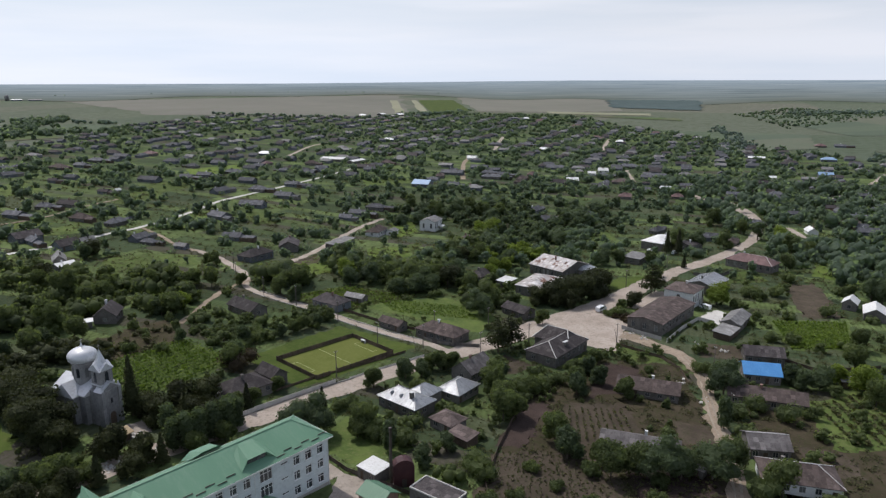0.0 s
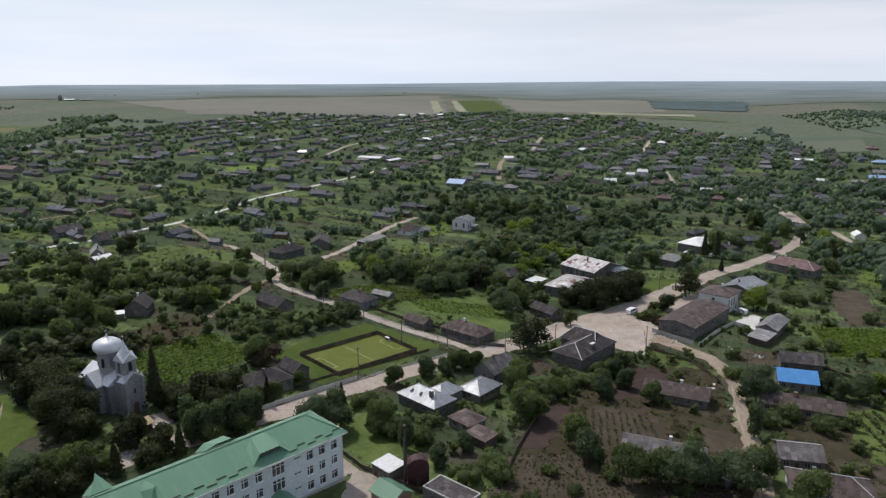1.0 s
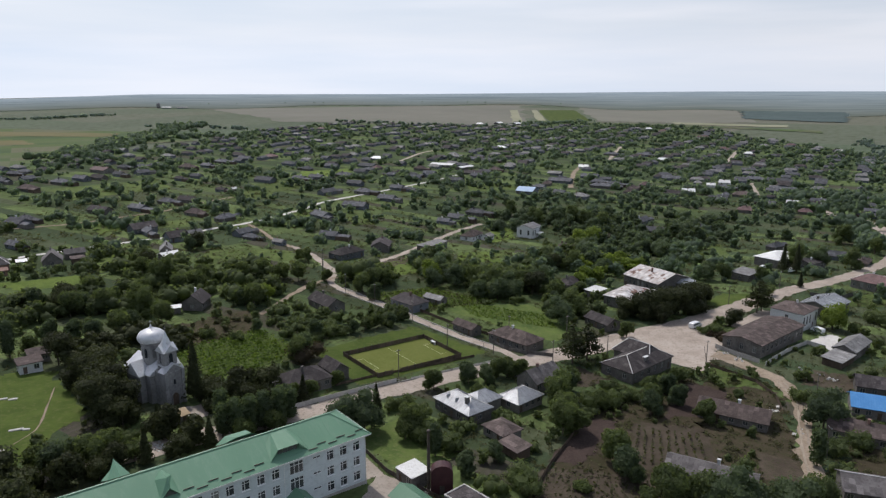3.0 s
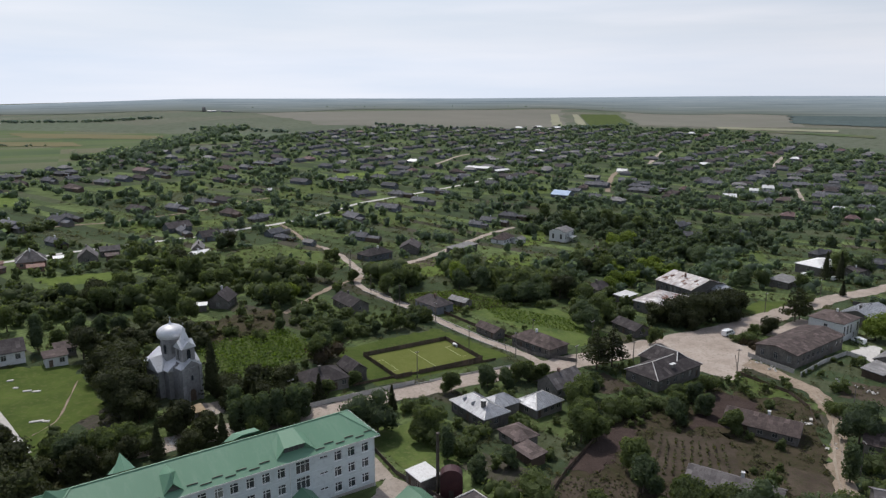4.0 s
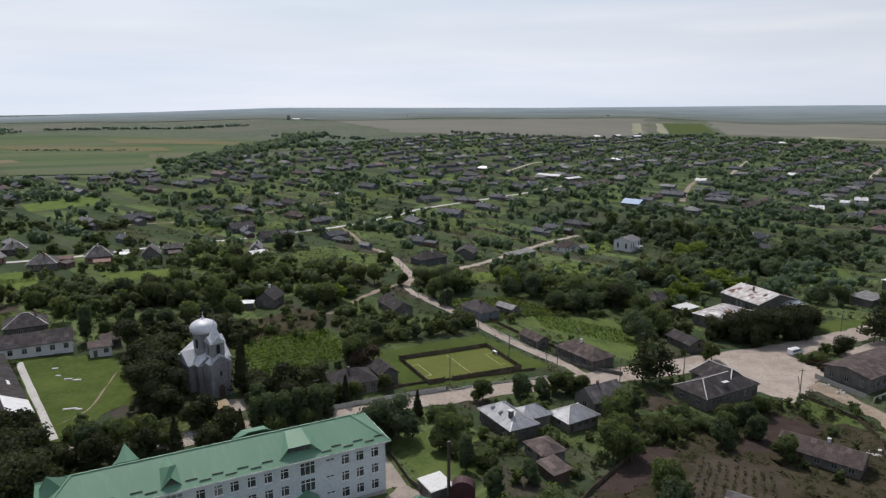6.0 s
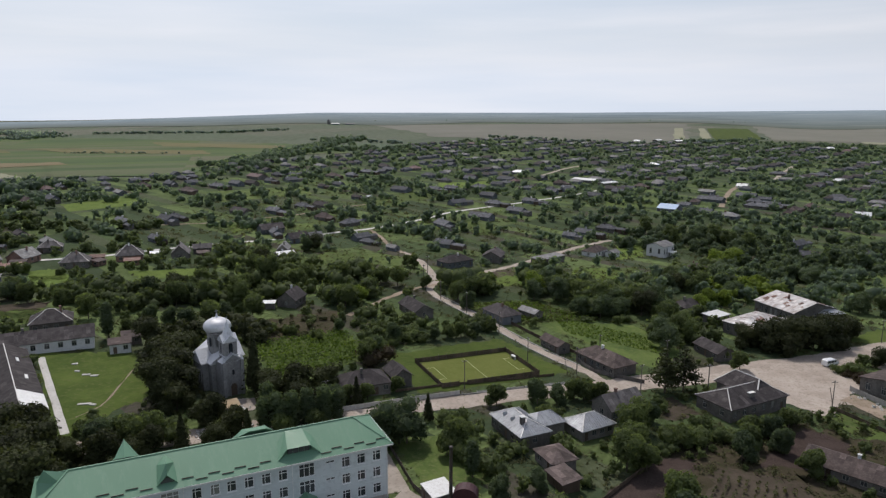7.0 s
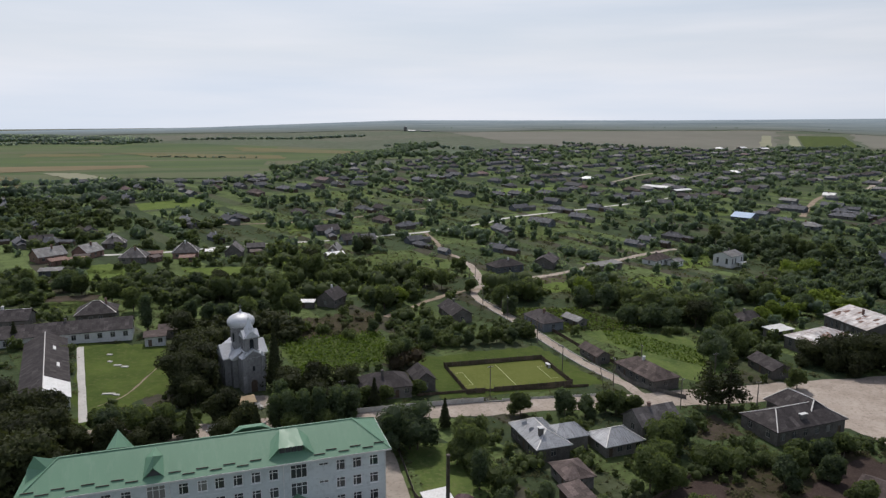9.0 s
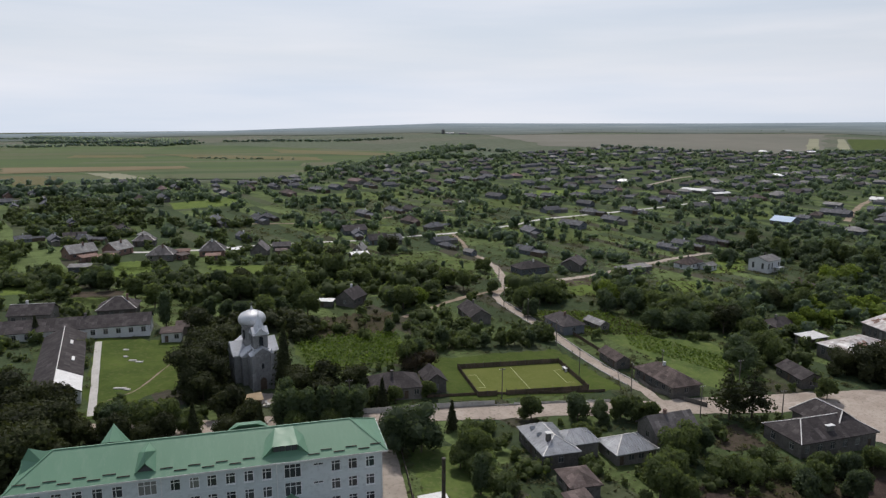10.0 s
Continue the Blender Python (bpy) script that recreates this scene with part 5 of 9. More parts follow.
def build_church():
    ch = thing("church", -80.6, 154.8, 63.0, None, "grey stone village church with silver onion dome", "church")
    ch.scale = (0.9, 0.9, 1.1)
    blocked(-86.5, 158, 12, 18, 63, 1.0)
    stone, metal = M_LIMESTONE, M_CHURCH_METAL
    # porch tower at the front
    part("tower_base", block(-3.0, 3.0, 0.0, 5.0, -1.5, 8.2, 0.06), stone, ch)
    bm = gable_prism(bmesh.new(), -3.3, 3.3, -0.35, 2.6, 8.2, 2.0)
    part("pediment_roof", bm, metal, ch, "silver metal pediment roof")
    bm = gable_prism(bmesh.new(), -2.8, 2.8, -0.42, -0.3, 8.25, 1.55)
    part("pediment", bm, stone, ch)
    for sx in (-1, 1):
        cb = block(sx * 2.55 - 0.45, sx * 2.55 + 0.45, -0.5, 0.5, -1.5, 8.3, 0.05)
        part("pilaster", cb, stone, ch)
        part("pinnacle", lathe([(0.45, 8.3), (0.55, 8.45), (0.3, 8.9), (0.06, 9.5)], 8), metal, ch, "silver metal pinnacle", pose(sx * 2.55, 0, 0))
    door = arch_hole(bmesh.new(), 0, -0.02, -0.3, 1.7, 3.2, 0.03)
    part("door", door, M_WOOD, ch, "dark wooden arched church door")
    part("door_surround", arch_trim(bmesh.new(), 0, -0.05, -0.3, 1.9, 3.5, 0.35), stone, ch)
    part("niche_window", arch_hole(bmesh.new(), 0, -0.02, 5.0, 0.7, 1.2, 0.03), M_GLASS, ch)
    part("niche_trim", arch_trim(bmesh.new(), 0, -0.02, 5.0, 0.75, 1.3, 0.2), stone, ch)
    part("steps", box(box(bmesh.new(), -1.9, 1.9, -1.9, 0, -1.5, -0.3), -1.5, 1.5, -1.2, 0, -0.3, -0.12), M_CONCRETE, ch)
    # belfry with four gables and a spire
    part("belfry", block(-1.9, 1.9, 0.9, 4.7, 8.2, 13.0, 0.05), stone, ch)
    part("belfry_cornice", block(-2.15, 2.15, 0.65, 4.95, 9.2, 9.5, 0.04), metal, ch)
    for k in range(4):
        g = gable_prism(bmesh.new(), -2.2, 2.2, -2.25, 0.0, 12.6, 1.6)
        part("belfry_gable", g, metal, ch, "silver metal gable", pose(0, 2.8, 0, 0, 0, 90 * k))
        part("belfry_window", arch_hole(bmesh.new(), 0, -1.92, 9.9, 1.15, 2.4, 0.02), M_GLASS, ch, at=pose(0, 2.8, 0, 0, 0, 90 * k))
        part("belfry_trim", arch_trim(bmesh.new(), 0, -1.9, 9.9, 1.2, 2.5, 0.16), stone, ch, at=pose(0, 2.8, 0, 0, 0, 90 * k))
    part("spire", lathe([(2.0, 13.0), (1.5, 14.0), (0.9, 15.3), (0.4, 16.3), (0.08, 17.2)], 8), metal, ch, "silver metal spire", pose(0, 2.8, 0, 0, 0, 22.5))
    # nave with arms and apse
    part("nave_wall", block(-4.3, 4.3, 4.8, 17.5, -1.5, 7.2, 0.05), stone, ch)
    part("nave_roof", gable_prism(bmesh.new(), -4.75, 4.75, 4.4, 17.9, 7.2, 2.6), metal, ch, "silver sheet-metal roof")
    part("arm_wall", block(-6.0, 6.0, 7.2, 14.2, -1.5, 7.0, 0.05), stone, ch)
    part("arm_roof", gable_prism(bmesh.new(), -6.5, 6.5, 6.8, 14.6, 7.0, 2.7, "x"), metal, ch, "silver sheet-metal roof")
    for sx in (-1, 1):
        part("arm_gable", gable_prism(bmesh.new(), sx * 6.02 - 0.06, sx * 6.02 + 0.06, 7.3, 14.1, 6.9, 2.5, "x"), stone, ch)
        for yy in (8.9, 12.5):
            part("arm_window", arch_hole(bmesh.new(), 0, -0.02, 2.2, 0.9, 2.8, 0.02), M_GLASS, ch, at=pose(sx * 6.0, yy, 0, 0, 0, 90 * sx))
            part("window_trim", arch_trim(bmesh.new(), 0, 0, 2.2, 1.0, 2.9, 0.2), stone, ch, at=pose(sx * 6.0, yy, 0, 0, 0, 90 * sx))
    part("nave_cornice", box(box(bmesh.new(), -4.6, 4.6, 4.6, 17.7, 6.9, 7.2), -6.3, 6.3, 7.0, 14.4, 6.7, 7.0), M_WHITE_METAL, ch, "pale moulded cornice")
    part("apse", lathe([(3.2, -1.5), (3.2, 6.2), (3.6, 6.25), (0.1, 8.4)], 14), stone, ch, at=pose(0, 17.5, 0))
    # drum and dome
    part("drum", lathe([(2.85, 7.5), (2.85, 12.9), (3.1, 13.1), (3.1, 13.4), (2.9, 13.6)], 16), stone, ch, at=pose(0, 9.9, 0))
    for k in range(8):
        part("drum_window", arch_hole(bmesh.new(), 0, -2.79, 10.2, 0.85, 2.2, 0.06), M_GLASS, ch, at=pose(0, 9.9, 0, 0, 0, 45 * k + 22.5))
        part("drum_trim", arch_trim(bmesh.new(), 0, -2.79, 10.2, 0.95, 2.3, 0.18), stone, ch, at=pose(0, 9.9, 0, 0, 0, 45 * k + 22.5))
    part("dome", lathe([(2.9, 13.6), (3.45, 13.72), (3.75, 14.1), (3.88, 14.6), (3.8, 15.05), (3.4, 15.6), (2.7, 16.05), (1.8, 16.4), (0.9, 16.65), (0.35, 16.95), (0.15, 17.5), (0.05, 17.7)], 28), metal, ch, "silver sheet-metal onion dome", pose(0, 9.9, 0), True)
    cross = bmesh.new()
    beam(cross, (0, 9.9, 17.5), (0, 9.9, 18.7), 0.09, 0.09)
    beam(cross, (-0.45, 9.9, 18.25), (0.45, 9.9, 18.25), 0.09, 0.09)
    part("finial_cross", cross, M_SILVER, ch)
    cross = bmesh.new()
    beam(cross, (0, 2.8, 17.1), (0, 2.8, 18.3), 0.07, 0.07)
    beam(cross, (-0.35, 2.8, 17.9), (0.35, 2.8, 17.9), 0.07, 0.07)
    part("finial_cross", cross, M_SILVER, ch)


build_church()


# ---- the football pitch ----
def build_pitch():
    cx, cy, ang = PITCH
    L, W = 29.0, 19.0
    base = gzf(cx, cy)
    turn = pose(cx, cy, 0, 0, 0, ang)

    def on(u, v, lift):
        p = turn @ Vector((u, v, 0))
        return (p.x, p.y, gzf(p.x, p.y) + lift)

    corners = [on(u, v, 0)[:2] for u, v in ((-L / 2, -W / 2), (L / 2, -W / 2), (L / 2, W / 2), (-L / 2, W / 2))]
    plot("football_pitch", corners, M_TURF, 0.12, "yellow-green artificial turf of a small football pitch", 14, 0.0, 0.0, "football pitch")
    bm = bmesh.new()
    a, b, t = L / 2 - 1.0, W / 2 - 1.0, 0.13
    marks = [((0, -b), (0, b))]
    for s in (-1, 1):
        marks += [((s * (a - 2.2), -4.5), (s * (a - 2.2), 4.5)), ((s * (a - 2.2), -4.5), (s * a, -4.5)), ((s * (a - 2.2), 4.5), (s * a, 4.5))]
    for p, q in marks:
        k = 6
        for i in range(k):
            u0, v0 = (p[0] + (q[0] - p[0]) * i / k, p[1] + (q[1] - p[1]) * i / k)
            u1, v1 = (p[0] + (q[0] - p[0]) * (i + 1) / k, p[1] + (q[1] - p[1]) * (i + 1) / k)
            beam(bm, on(u0, v0, 0.13), on(u1, v1, 0.13), t, 0.02)
    tagged(new("pitch_markings", mesh_of("pitch_markings", bm, M_LINE)), "faded white line markings on the pitch", "markings", kind="structure")
    fence = tagged(new("pitch_fence"), "dark board fence round the football pitch", "fence")
    fence.matrix_world = pose(cx, cy, base, 0, 0, ang)
    post = mesh_of("post", block(-0.06, 0.06, -0.06, 0.06, -0.6, 1.75), M_STEEL)
    A, B = L / 2 + 0.5, W / 2 + 0.5
    loop = [(-A, -B), (A, -B), (A, B), (-A, B), (-A, -B)]
    for (u0, v0), (u1, v1) in zip(loop, loop[1:]):
        n = round(math.hypot(u1 - u0, v1 - v0) / 2.5)
        for i in range(n):
            s, e = i / n, (i + 1) / n
            p = on(u0 + (u1 - u0) * s, v0 + (v1 - v0) * s, 0)
            q = on(u0 + (u1 - u0) * e, v0 + (v1 - v0) * e, 0)
            lp = Vector((u0 + (u1 - u0) * s, v0 + (v1 - v0) * s, p[2] - base))
            lq = Vector((u0 + (u1 - u0) * e, v0 + (v1 - v0) * e, q[2] - base))
            part("post", post, None, fence, at=pose(*lp))
            if v0 == -B and v1 == -B and i == 2:
                continue
            pan = bmesh.new()
            d = (lq - lp)
            for k in range(4):
                zz = 0.2 + k * 0.34
                beam(pan, lp + Vector((0, 0, zz)) + d * 0.03, lq + Vector((0, 0, zz)) - d * 0.03, 0.05, 0.31)
            part("panel", pan, M_WOOD, fence)
    b2 = tagged(new("players_bench"), "white covered bench box at the pitch's end", "bench")
    p = on(L / 2 + 0.0, 3.5, 0.1)
    b2.matrix_world = pose(*p, 0, 0, ang)
    b2.scale = (0.62, 0.62, 0.62)
    part("shell", box(box(box(bmesh.new(), 0.0, 0.06, -1.5, 1.5, 0, 1.6), -1.1, 0.06, -1.5, -1.44, 0, 1.6), -1.1, 0.06, 1.44, 1.5, 0, 1.6), M_WHITE_METAL, b2)
    part("canopy", block(-1.2, 0.1, -1.6, 1.6, 1.6, 1.68), M_WHITE_METAL, b2)
    part("seat", block(-0.5, 0.0, -1.4, 1.4, 0.4, 0.46), M_WOOD, b2)


build_pitch()

# ---- houses near the street ----
corner = house(36.9, 209.6, 21.5, 11.5, 51, 3.6, 2.8, "hip", M_ROOF_DARK, M_WALL_GREY, "dark-roofed corner house with pale ridge caps", windows=5, chimneys=0, caps=True, sides=2, inset=5.0)
wb, wl_ = roof_shell("hip", 13.5, 9.0, 3.3, 3.0)
wr = part("wing_roof", wb, M_ROOF_DARK, corner, at=pose(5.4, 3.2, 3.8, 0, 0, 90))
cb = bmesh.new()
for a, b in wl_:
    beam(cb, Vector(a) + Vector((0, 0, 0.05)), Vector(b) + Vector((0, 0, 0.05)), 0.3, 0.09)
part("ridge_cap", cb, M_CAP, wr, "pale metal ridge cap")
part("wing_wall", block(1.6, 9.2, 4.6, 9.4, -1.5, 3.8), M_WALL_GREY, corner)
# White box chimney: dark sides carry its shade, the white top its light.
stack = part("chimney", block(-0.9, 0.9, -0.35, 0.35, 4.2, 5.7, 0.04), M_WALL_GREY, corner, "chimney box with shade painted on its sides", pose(-1.0, -3.4, 0))
part("chimney_cap", block(-1.05, 1.05, -0.5, 0.5, 5.7, 5.8, 0.02), M_WHITE_METAL, stack, "white chimney top painted as lit")
house(81.9, 245.8, 32.0, 13.8, 50.5, 4.6, 1.3, "gable", M_ROOF_BROWN, M_WALL_GREY, "long low village hall with brown roof", windows=9, chimneys=0, sides=3, name="village_hall", category="hall")
house(98.3, 269.7, 13.5, 12.5, 50.5, 6.6, 2.2, "hip", M_ROOF_BROWN, M_PLASTER, "two-storey pale block behind the hall", windows=4, chimneys=1, name="hall_annex", category="hall")
house(116.0, 291.7, 18.5, 13.0, 50, 3.6, 2.2, "gable", M_SILVER, M_WALL_GREY, "house with pale blue-grey metal roof", windows=4, ribs=0.7)
house(108.5, 243.0, 16.0, 7.5, 53, 3.0, 1.9, "gable", M_ROOF_GREY, M_WALL_GREY, "grey barn with weathered sheet roof", windows=2, chimneys=0, name="barn", category="barn")
house(100.6, 231.8, 11.0, 6.5, 50, 2.4, 0.5, "mono", M_ROOF_GREY, M_WOOD, "patched low shed of grey sheets", windows=0, chimneys=0, sides=0, name="shed", category="shed")
house(96.2, 195.2, 11.0, 10.0, -14, 3.0, 2.3, "gable", M_BLUE, M_WALL_GREY, "house with bright blue metal roof", windows=3, chimneys=0, ribs=0.6)
house(103.5, 209.5, 12.5, 8.5, -14, 3.0, 2.2, "gable", M_ROOF_DARK, M_WALL_GREY, "dark-roofed long outbuilding behind the blue roof", windows=3, chimneys=0)
house(89.8, 177.0, 20.5, 8.6, -21, 2.8, 2.1, "gable", M_ROOF_BROWN, M_WALL_GREY, "long weathered brown-roofed house", windows=5, chimneys=1)
house(77.0, 149.4, 9.8, 9.2, -9, 3.0, 2.0, "gable", M_ROOF_WORN, M_WALL_GREY, "small house with pale grey sheet roof", windows=3, chimneys=0, caps=True)
house(77.5, 135.0, 16.5, 10.0, -15, 3.0, 2.6, "hip", M_ROOF_BROWN, M_PLASTER, "broad brown hip-roofed house beside the track", windows=4, caps=True)
house(58.6, 182.2, 17.5, 9.6, -21, 2.4, 2.0, "gable", M_ROOF_BROWN, M_WALL_GREY, "low brown-roofed house among gardens", windows=4, chimneys=1)
house(46.5, 147.8, 18.5, 8.0, -20, 2.6, 1.9, "gable", M_ROOF_WORN, M_WALL_GREY, "long grey-roofed house behind trees", windows=4, chimneys=1)
house(56.8, 138.0, 4.0, 3.4, -40, 2.3, 0.9, "gable", M_ROOF_GREY, M_WALL_GREY, "small grey shed among garden trees", windows=0, chimneys=0, sides=0, name="shed", category="shed")
silver = house(-9.6, 167.6, 14.0, 8.4, -41, 3.2, 2.3, "hip", M_SILVER, M_WALL_GREY, "house with bright silver sheet-metal roof", windows=4, chimneys=0, ribs=0.6, caps=True)
# Shade is coloured into the dark stack, sunlight into its white top.
stack = part("chimney", block(-0.45, 0.45, -0.45, 0.45, 3.6, 6.2, 0.03), M_WALL_GREY, silver, "chimney with shade painted on its sides", pose(3.4, -1.5, 0))
part("chimney_cap", block(-0.6, 0.6, -0.6, 0.6, 6.2, 6.35, 0.02), M_WHITE_METAL, stack, "white chimney top painted as lit")
for vx, vy in ((-3.0, -2.2), (0.2, -2.0)):
    part("roof_vent", gable_prism(bmesh.new(), vx - 0.35, vx + 0.35, vy - 0.6, vy + 0.5, 4.35, 0.6), M_SILVER, silver, "small metal roof vent")
wb, wl_ = roof_shell("hip", 9.0, 7.0, 1.9)
wr = part("wing_roof", wb, M_SILVER, silver, at=pose(0.8, 5.6, 3.25, 0, 0, 90))
part("standing_seams", seams("hip", 9.0, 7.0, 1.9, 0.6), M_SILVER, wr)
part("wing_wall", block(-2.2, 3.8, 3.5, 9.6, -1.5, 3.1), M_WALL_GREY, silver)
house(4.2, 176.8, 10.2, 8.0, 52, 2.7, 2.2, "hip", M_SILVER, M_WALL_GREY, "small house with silver hip roof", windows=3, ribs=0.6, caps=True, chimneys=0)
house(8.6, 191.0, 11.5, 8.0, 52, 3.0, 3.0, "gable", M_ROOF_WORN, M_WALL_GREY, "grey steep-gabled house by the street", windows=3, chimneys=1)
house(1.3, 157.6, 7.8, 6.7, -43, 2.6, 1.5, "hip", M_ROOF_BROWN, M_WALL_GREY, "brown-roofed outhouse below the silver house", windows=1, chimneys=0)
house(4.8, 150.2, 6.8, 4.8, -43, 2.3, 0.5, "mono", M_ROOF_BROWN, M_WOOD, "low brown lean-to garden shed", windows=0, chimneys=0, sides=0, name="shed", category="shed")
house(-14.8, 133.4, 5.8, 5.0, -41, 2.9, 0.25, "mono", M_WHITE_METAL, M_WALL_GREY, "small dark shed with flat white roof", windows=1, chimneys=0, sides=0, name="shed", category="shed", over=0.15)
house(-54.3, 173.2, 13.5, 10.0, 47, 3.0, 2.6, "hip", M_ROOF_DARK, M_WALL_GREY, "dark slate-roofed house beside the pitch", windows=4, chimneys=1)
house(-48.6, 182.4, 8.5, 6.0, -42, 3.0, 2.2, "gable", M_ROOF_DARK, M_WALL_GREY, "small dark gabled outbuilding", windows=1, chimneys=0)
house(-0.3, 222.2, 17.0, 9.4, -37, 3.0, 2.5, "hip", M_ROOF_BROWN, M_WALL_GREY, "long brown hip-roofed house on the lane corner", windows=5, chimneys=1)
house(-17.5, 230.0, 10.5, 5.2, -40, 2.4, 1.5, "gable", M_ROOF_BROWN, M_WALL_GREY, "small brown-roofed outbuilding by the lane", windows=2, chimneys=0)
house(-72.0, 242.2, 15.0, 8.0, -40, 2.7, 2.4, "gable", M_ROOF_DARK, M_WALL_GREY, "dark gabled house by the road bend", windows=3, chimneys=1)
house(-42.4, 251.2, 13.5, 8.6, -36, 3.0, 2.6, "hip", M_ROOF_DARK, M_WALL_BLUE, "blue-grey hip-roofed house by the lane", windows=3, chimneys=1)
house(-34.0, 259.0, 9.0, 5.0, -30, 2.4, 1.2, "gable", M_ROOF_GREY, M_WALL_GREY, "low grey outbuilding with open shed", windows=1, chimneys=0)
house(-90.0, 322.0, 16.0, 9.5, 60, 3.0, 2.5, "hip", M_ROOF_DARK, M_WALL_BLUE, "dark hip-roofed house above the bend", windows=4)
house(-79.0, 346.0, 13.5, 10.0, 98, 3.2, 2.6, "gable", M_ROOF_DARK, M_WALL_GREY, "dark-roofed house with a light rear roof", windows=3)
house(-55.0, 361.0, 20.0, 7.0, 65, 3.0, 0.5, "mono", M_ROOF_GREY, M_WALL_GREY, "low flat-roofed pale outbuilding", windows=3, chimneys=0)
house(-39.5, 402.0, 15.0, 9.0, 72, 3.0, 2.6, "hip", M_ROOF_BROWN, M_PLASTER, "dull brown hip-roofed house above the gardens", windows=3)
house(-30.5, 405.0, 8.0, 6.0, 72, 2.6, 1.4, "gable", M_ROOF_GREY, M_PLASTER, "pale small outbuilding beside the red-roofed house", windows=1, chimneys=0)
white_house = house(-7.6, 426.5, 13.5, 11.0, 70, 6.2, 2.0, "gable", M_ROOF_GREY, M_PLASTER, "two-storey white house with light roof", windows=3, sides=2)
part("balcony_roof", block(-1, 5, -8.0, -5.0, 2.6, 2.75), M_WHITE_METAL, white_house, "white porch roof")
part("porch_posts", tube(tube(bmesh.new(), (-0.8, -7.8, -1), (-0.8, -7.8, 2.6), 0.1, 0.1), (4.8, -7.8, -1), (4.8, -7.8, 2.6), 0.1, 0.1), M_PLASTER, white_house)
house(13.9, 386.3, 11.0, 8.5, 68, 2.8, 2.0, "hip", M_ROOF_BROWN, M_WALL_GREY, "brown-grey hip-roofed house among trees", windows=3)
house(17.2, 297.0, 10.5, 8.0, 48, 3.0, 2.4, "hip", M_ROOF_DARK, M_WALL_GREY, "dark hip-roofed house among trees", windows=3)
civic = house(54.5, 311.0, 20.0, 21.0, -49, 5.0, 3.2, "gable", M_RUST, M_WALL_GREY, "large public building with rust-streaked white roof", windows=7, chimneys=1, sides=3, name="public_building", category="building")
civic2 = house(40.7, 281.2, 21.0, 13.0, 58, 4.5, 1.8, "hip", M_RUST, M_WALL_GREY, "public building with rusty pale metal roof", windows=6, chimneys=0, sides=3, name="public_building", category="building")


def rusty_sheets(owner, L, W, rise, eave, inset, count, seed):
    """Rust-eaten sheets lying on both slopes of a roof."""
    rnd = random.Random(seed)
    tilt = math.degrees(math.atan2(rise, W / 2))
    for _ in range(count):
        side = rnd.choice((-1, -1, 1))
        s = rnd.uniform(0.2, 0.8)
        room = L / 2 - 1.5 - inset * s
        u, w2, l2 = rnd.uniform(-room, room), rnd.uniform(0.35, 0.8), rnd.uniform(0.8, 2.2)
        sheet = block(-w2, w2, -l2 / 2, l2 / 2, 0.0, 0.035)
        part("rusty_sheet", sheet, M_RUST_SHEET, owner, "rust-brown roof sheet", pose(u, side * W / 2 * (1 - s), eave + rise * s + 0.02, -side * tilt))


rusty_sheets(civic, 20.0, 21.0, 3.2, 5.0, 0.0, 22, 3)
rusty_sheets(civic2, 21.0, 13.0, 1.8, 4.5, 6.0, 18, 4)
house(64.5, 309.0, 10.0, 9.0, 40, 4.2, 2.0, "hip", M_SILVER, M_WALL_GREY, "silver-roofed wing beside the public building", windows=2, chimneys=0)
house(27.5, 287.8, 9.0, 6.0, 55, 3.0, 0.3, "mono", M_WHITE_METAL, M_WALL_GREY, "small outbuilding with flat white roof", windows=1, chimneys=0)
house(28.5, 248.5, 12.0, 7.2, -49, 2.6, 1.8, "gable", M_ROOF_DARK, M_WALL_GREY, "grey low house behind the street trees", windows=2, chimneys=0)
house(98.0, 340.0, 14.0, 9.0, 55, 3.3, 0.5, "mono", M_ROOF_GREY, M_WALL_GREY, "flat-roofed grey shop building", windows=4, chimneys=0)
house(121.7, 376.6, 21.0, 14.0, 47, 4.6, 2.2, "hip", M_WHITE_METAL, M_WALL_GREY, "large house with white metal hip roof", windows=5, chimneys=1)
house(136.0, 372.0, 16.0, 10.0, 47, 3.6, 1.6, "gable", M_ROOF_DARK, M_WALL_GREY, "long dark-roofed shop by the street", windows=4)
house(153.0, 331.0, 23.0, 11.0, -46, 4.0, 3.0, "hip", M_ROOF_RED, M_WALL_GREY, "long house with dull red hip roof", windows=6, caps=True)
house(166.0, 268.5, 8.0, 6.0, 52, 3.0, 2.2, "gable", M_WHITE_METAL, M_WALL_GREY, "small house with white metal gable roof", windows=1, chimneys=0)
house(169.0, 257.0, 12.5, 8.5, 60, 3.0, 2.4, "gable", M_WHITE_METAL, M_WALL_GREY, "house with bright white metal roof", windows=3, chimneys=0)
house(172.0, 228.0, 9.0, 7.0, -20, 2.8, 2.2, "hip", M_ROOF_BROWN, M_PLASTER, "brown-roofed house on the slope", windows=2)
house(121.5, 190.0, 7.0, 4.0, -15, 2.4, 0.4, "mono", M_ROOF_GREY, M_WOOD, "patched grey lean-to among bushes", windows=0, chimneys=0, sides=0, name="shed", category="shed")
house(-117.2, 230.0, 10.0, 8.0, 100, 2.8, 3.2, "gable", M_ROOF_DARK, M_WALL_GREY, "steep dark-roofed house among trees", windows=2)
house(-122.5, 221.0, 8.0, 3.5, 28, 2.3, 0.3, "mono", M_WHITE_METAL, M_WALL_GREY, "low shed with white roof", windows=0, chimneys=0, sides=0, name="shed", category="shed")
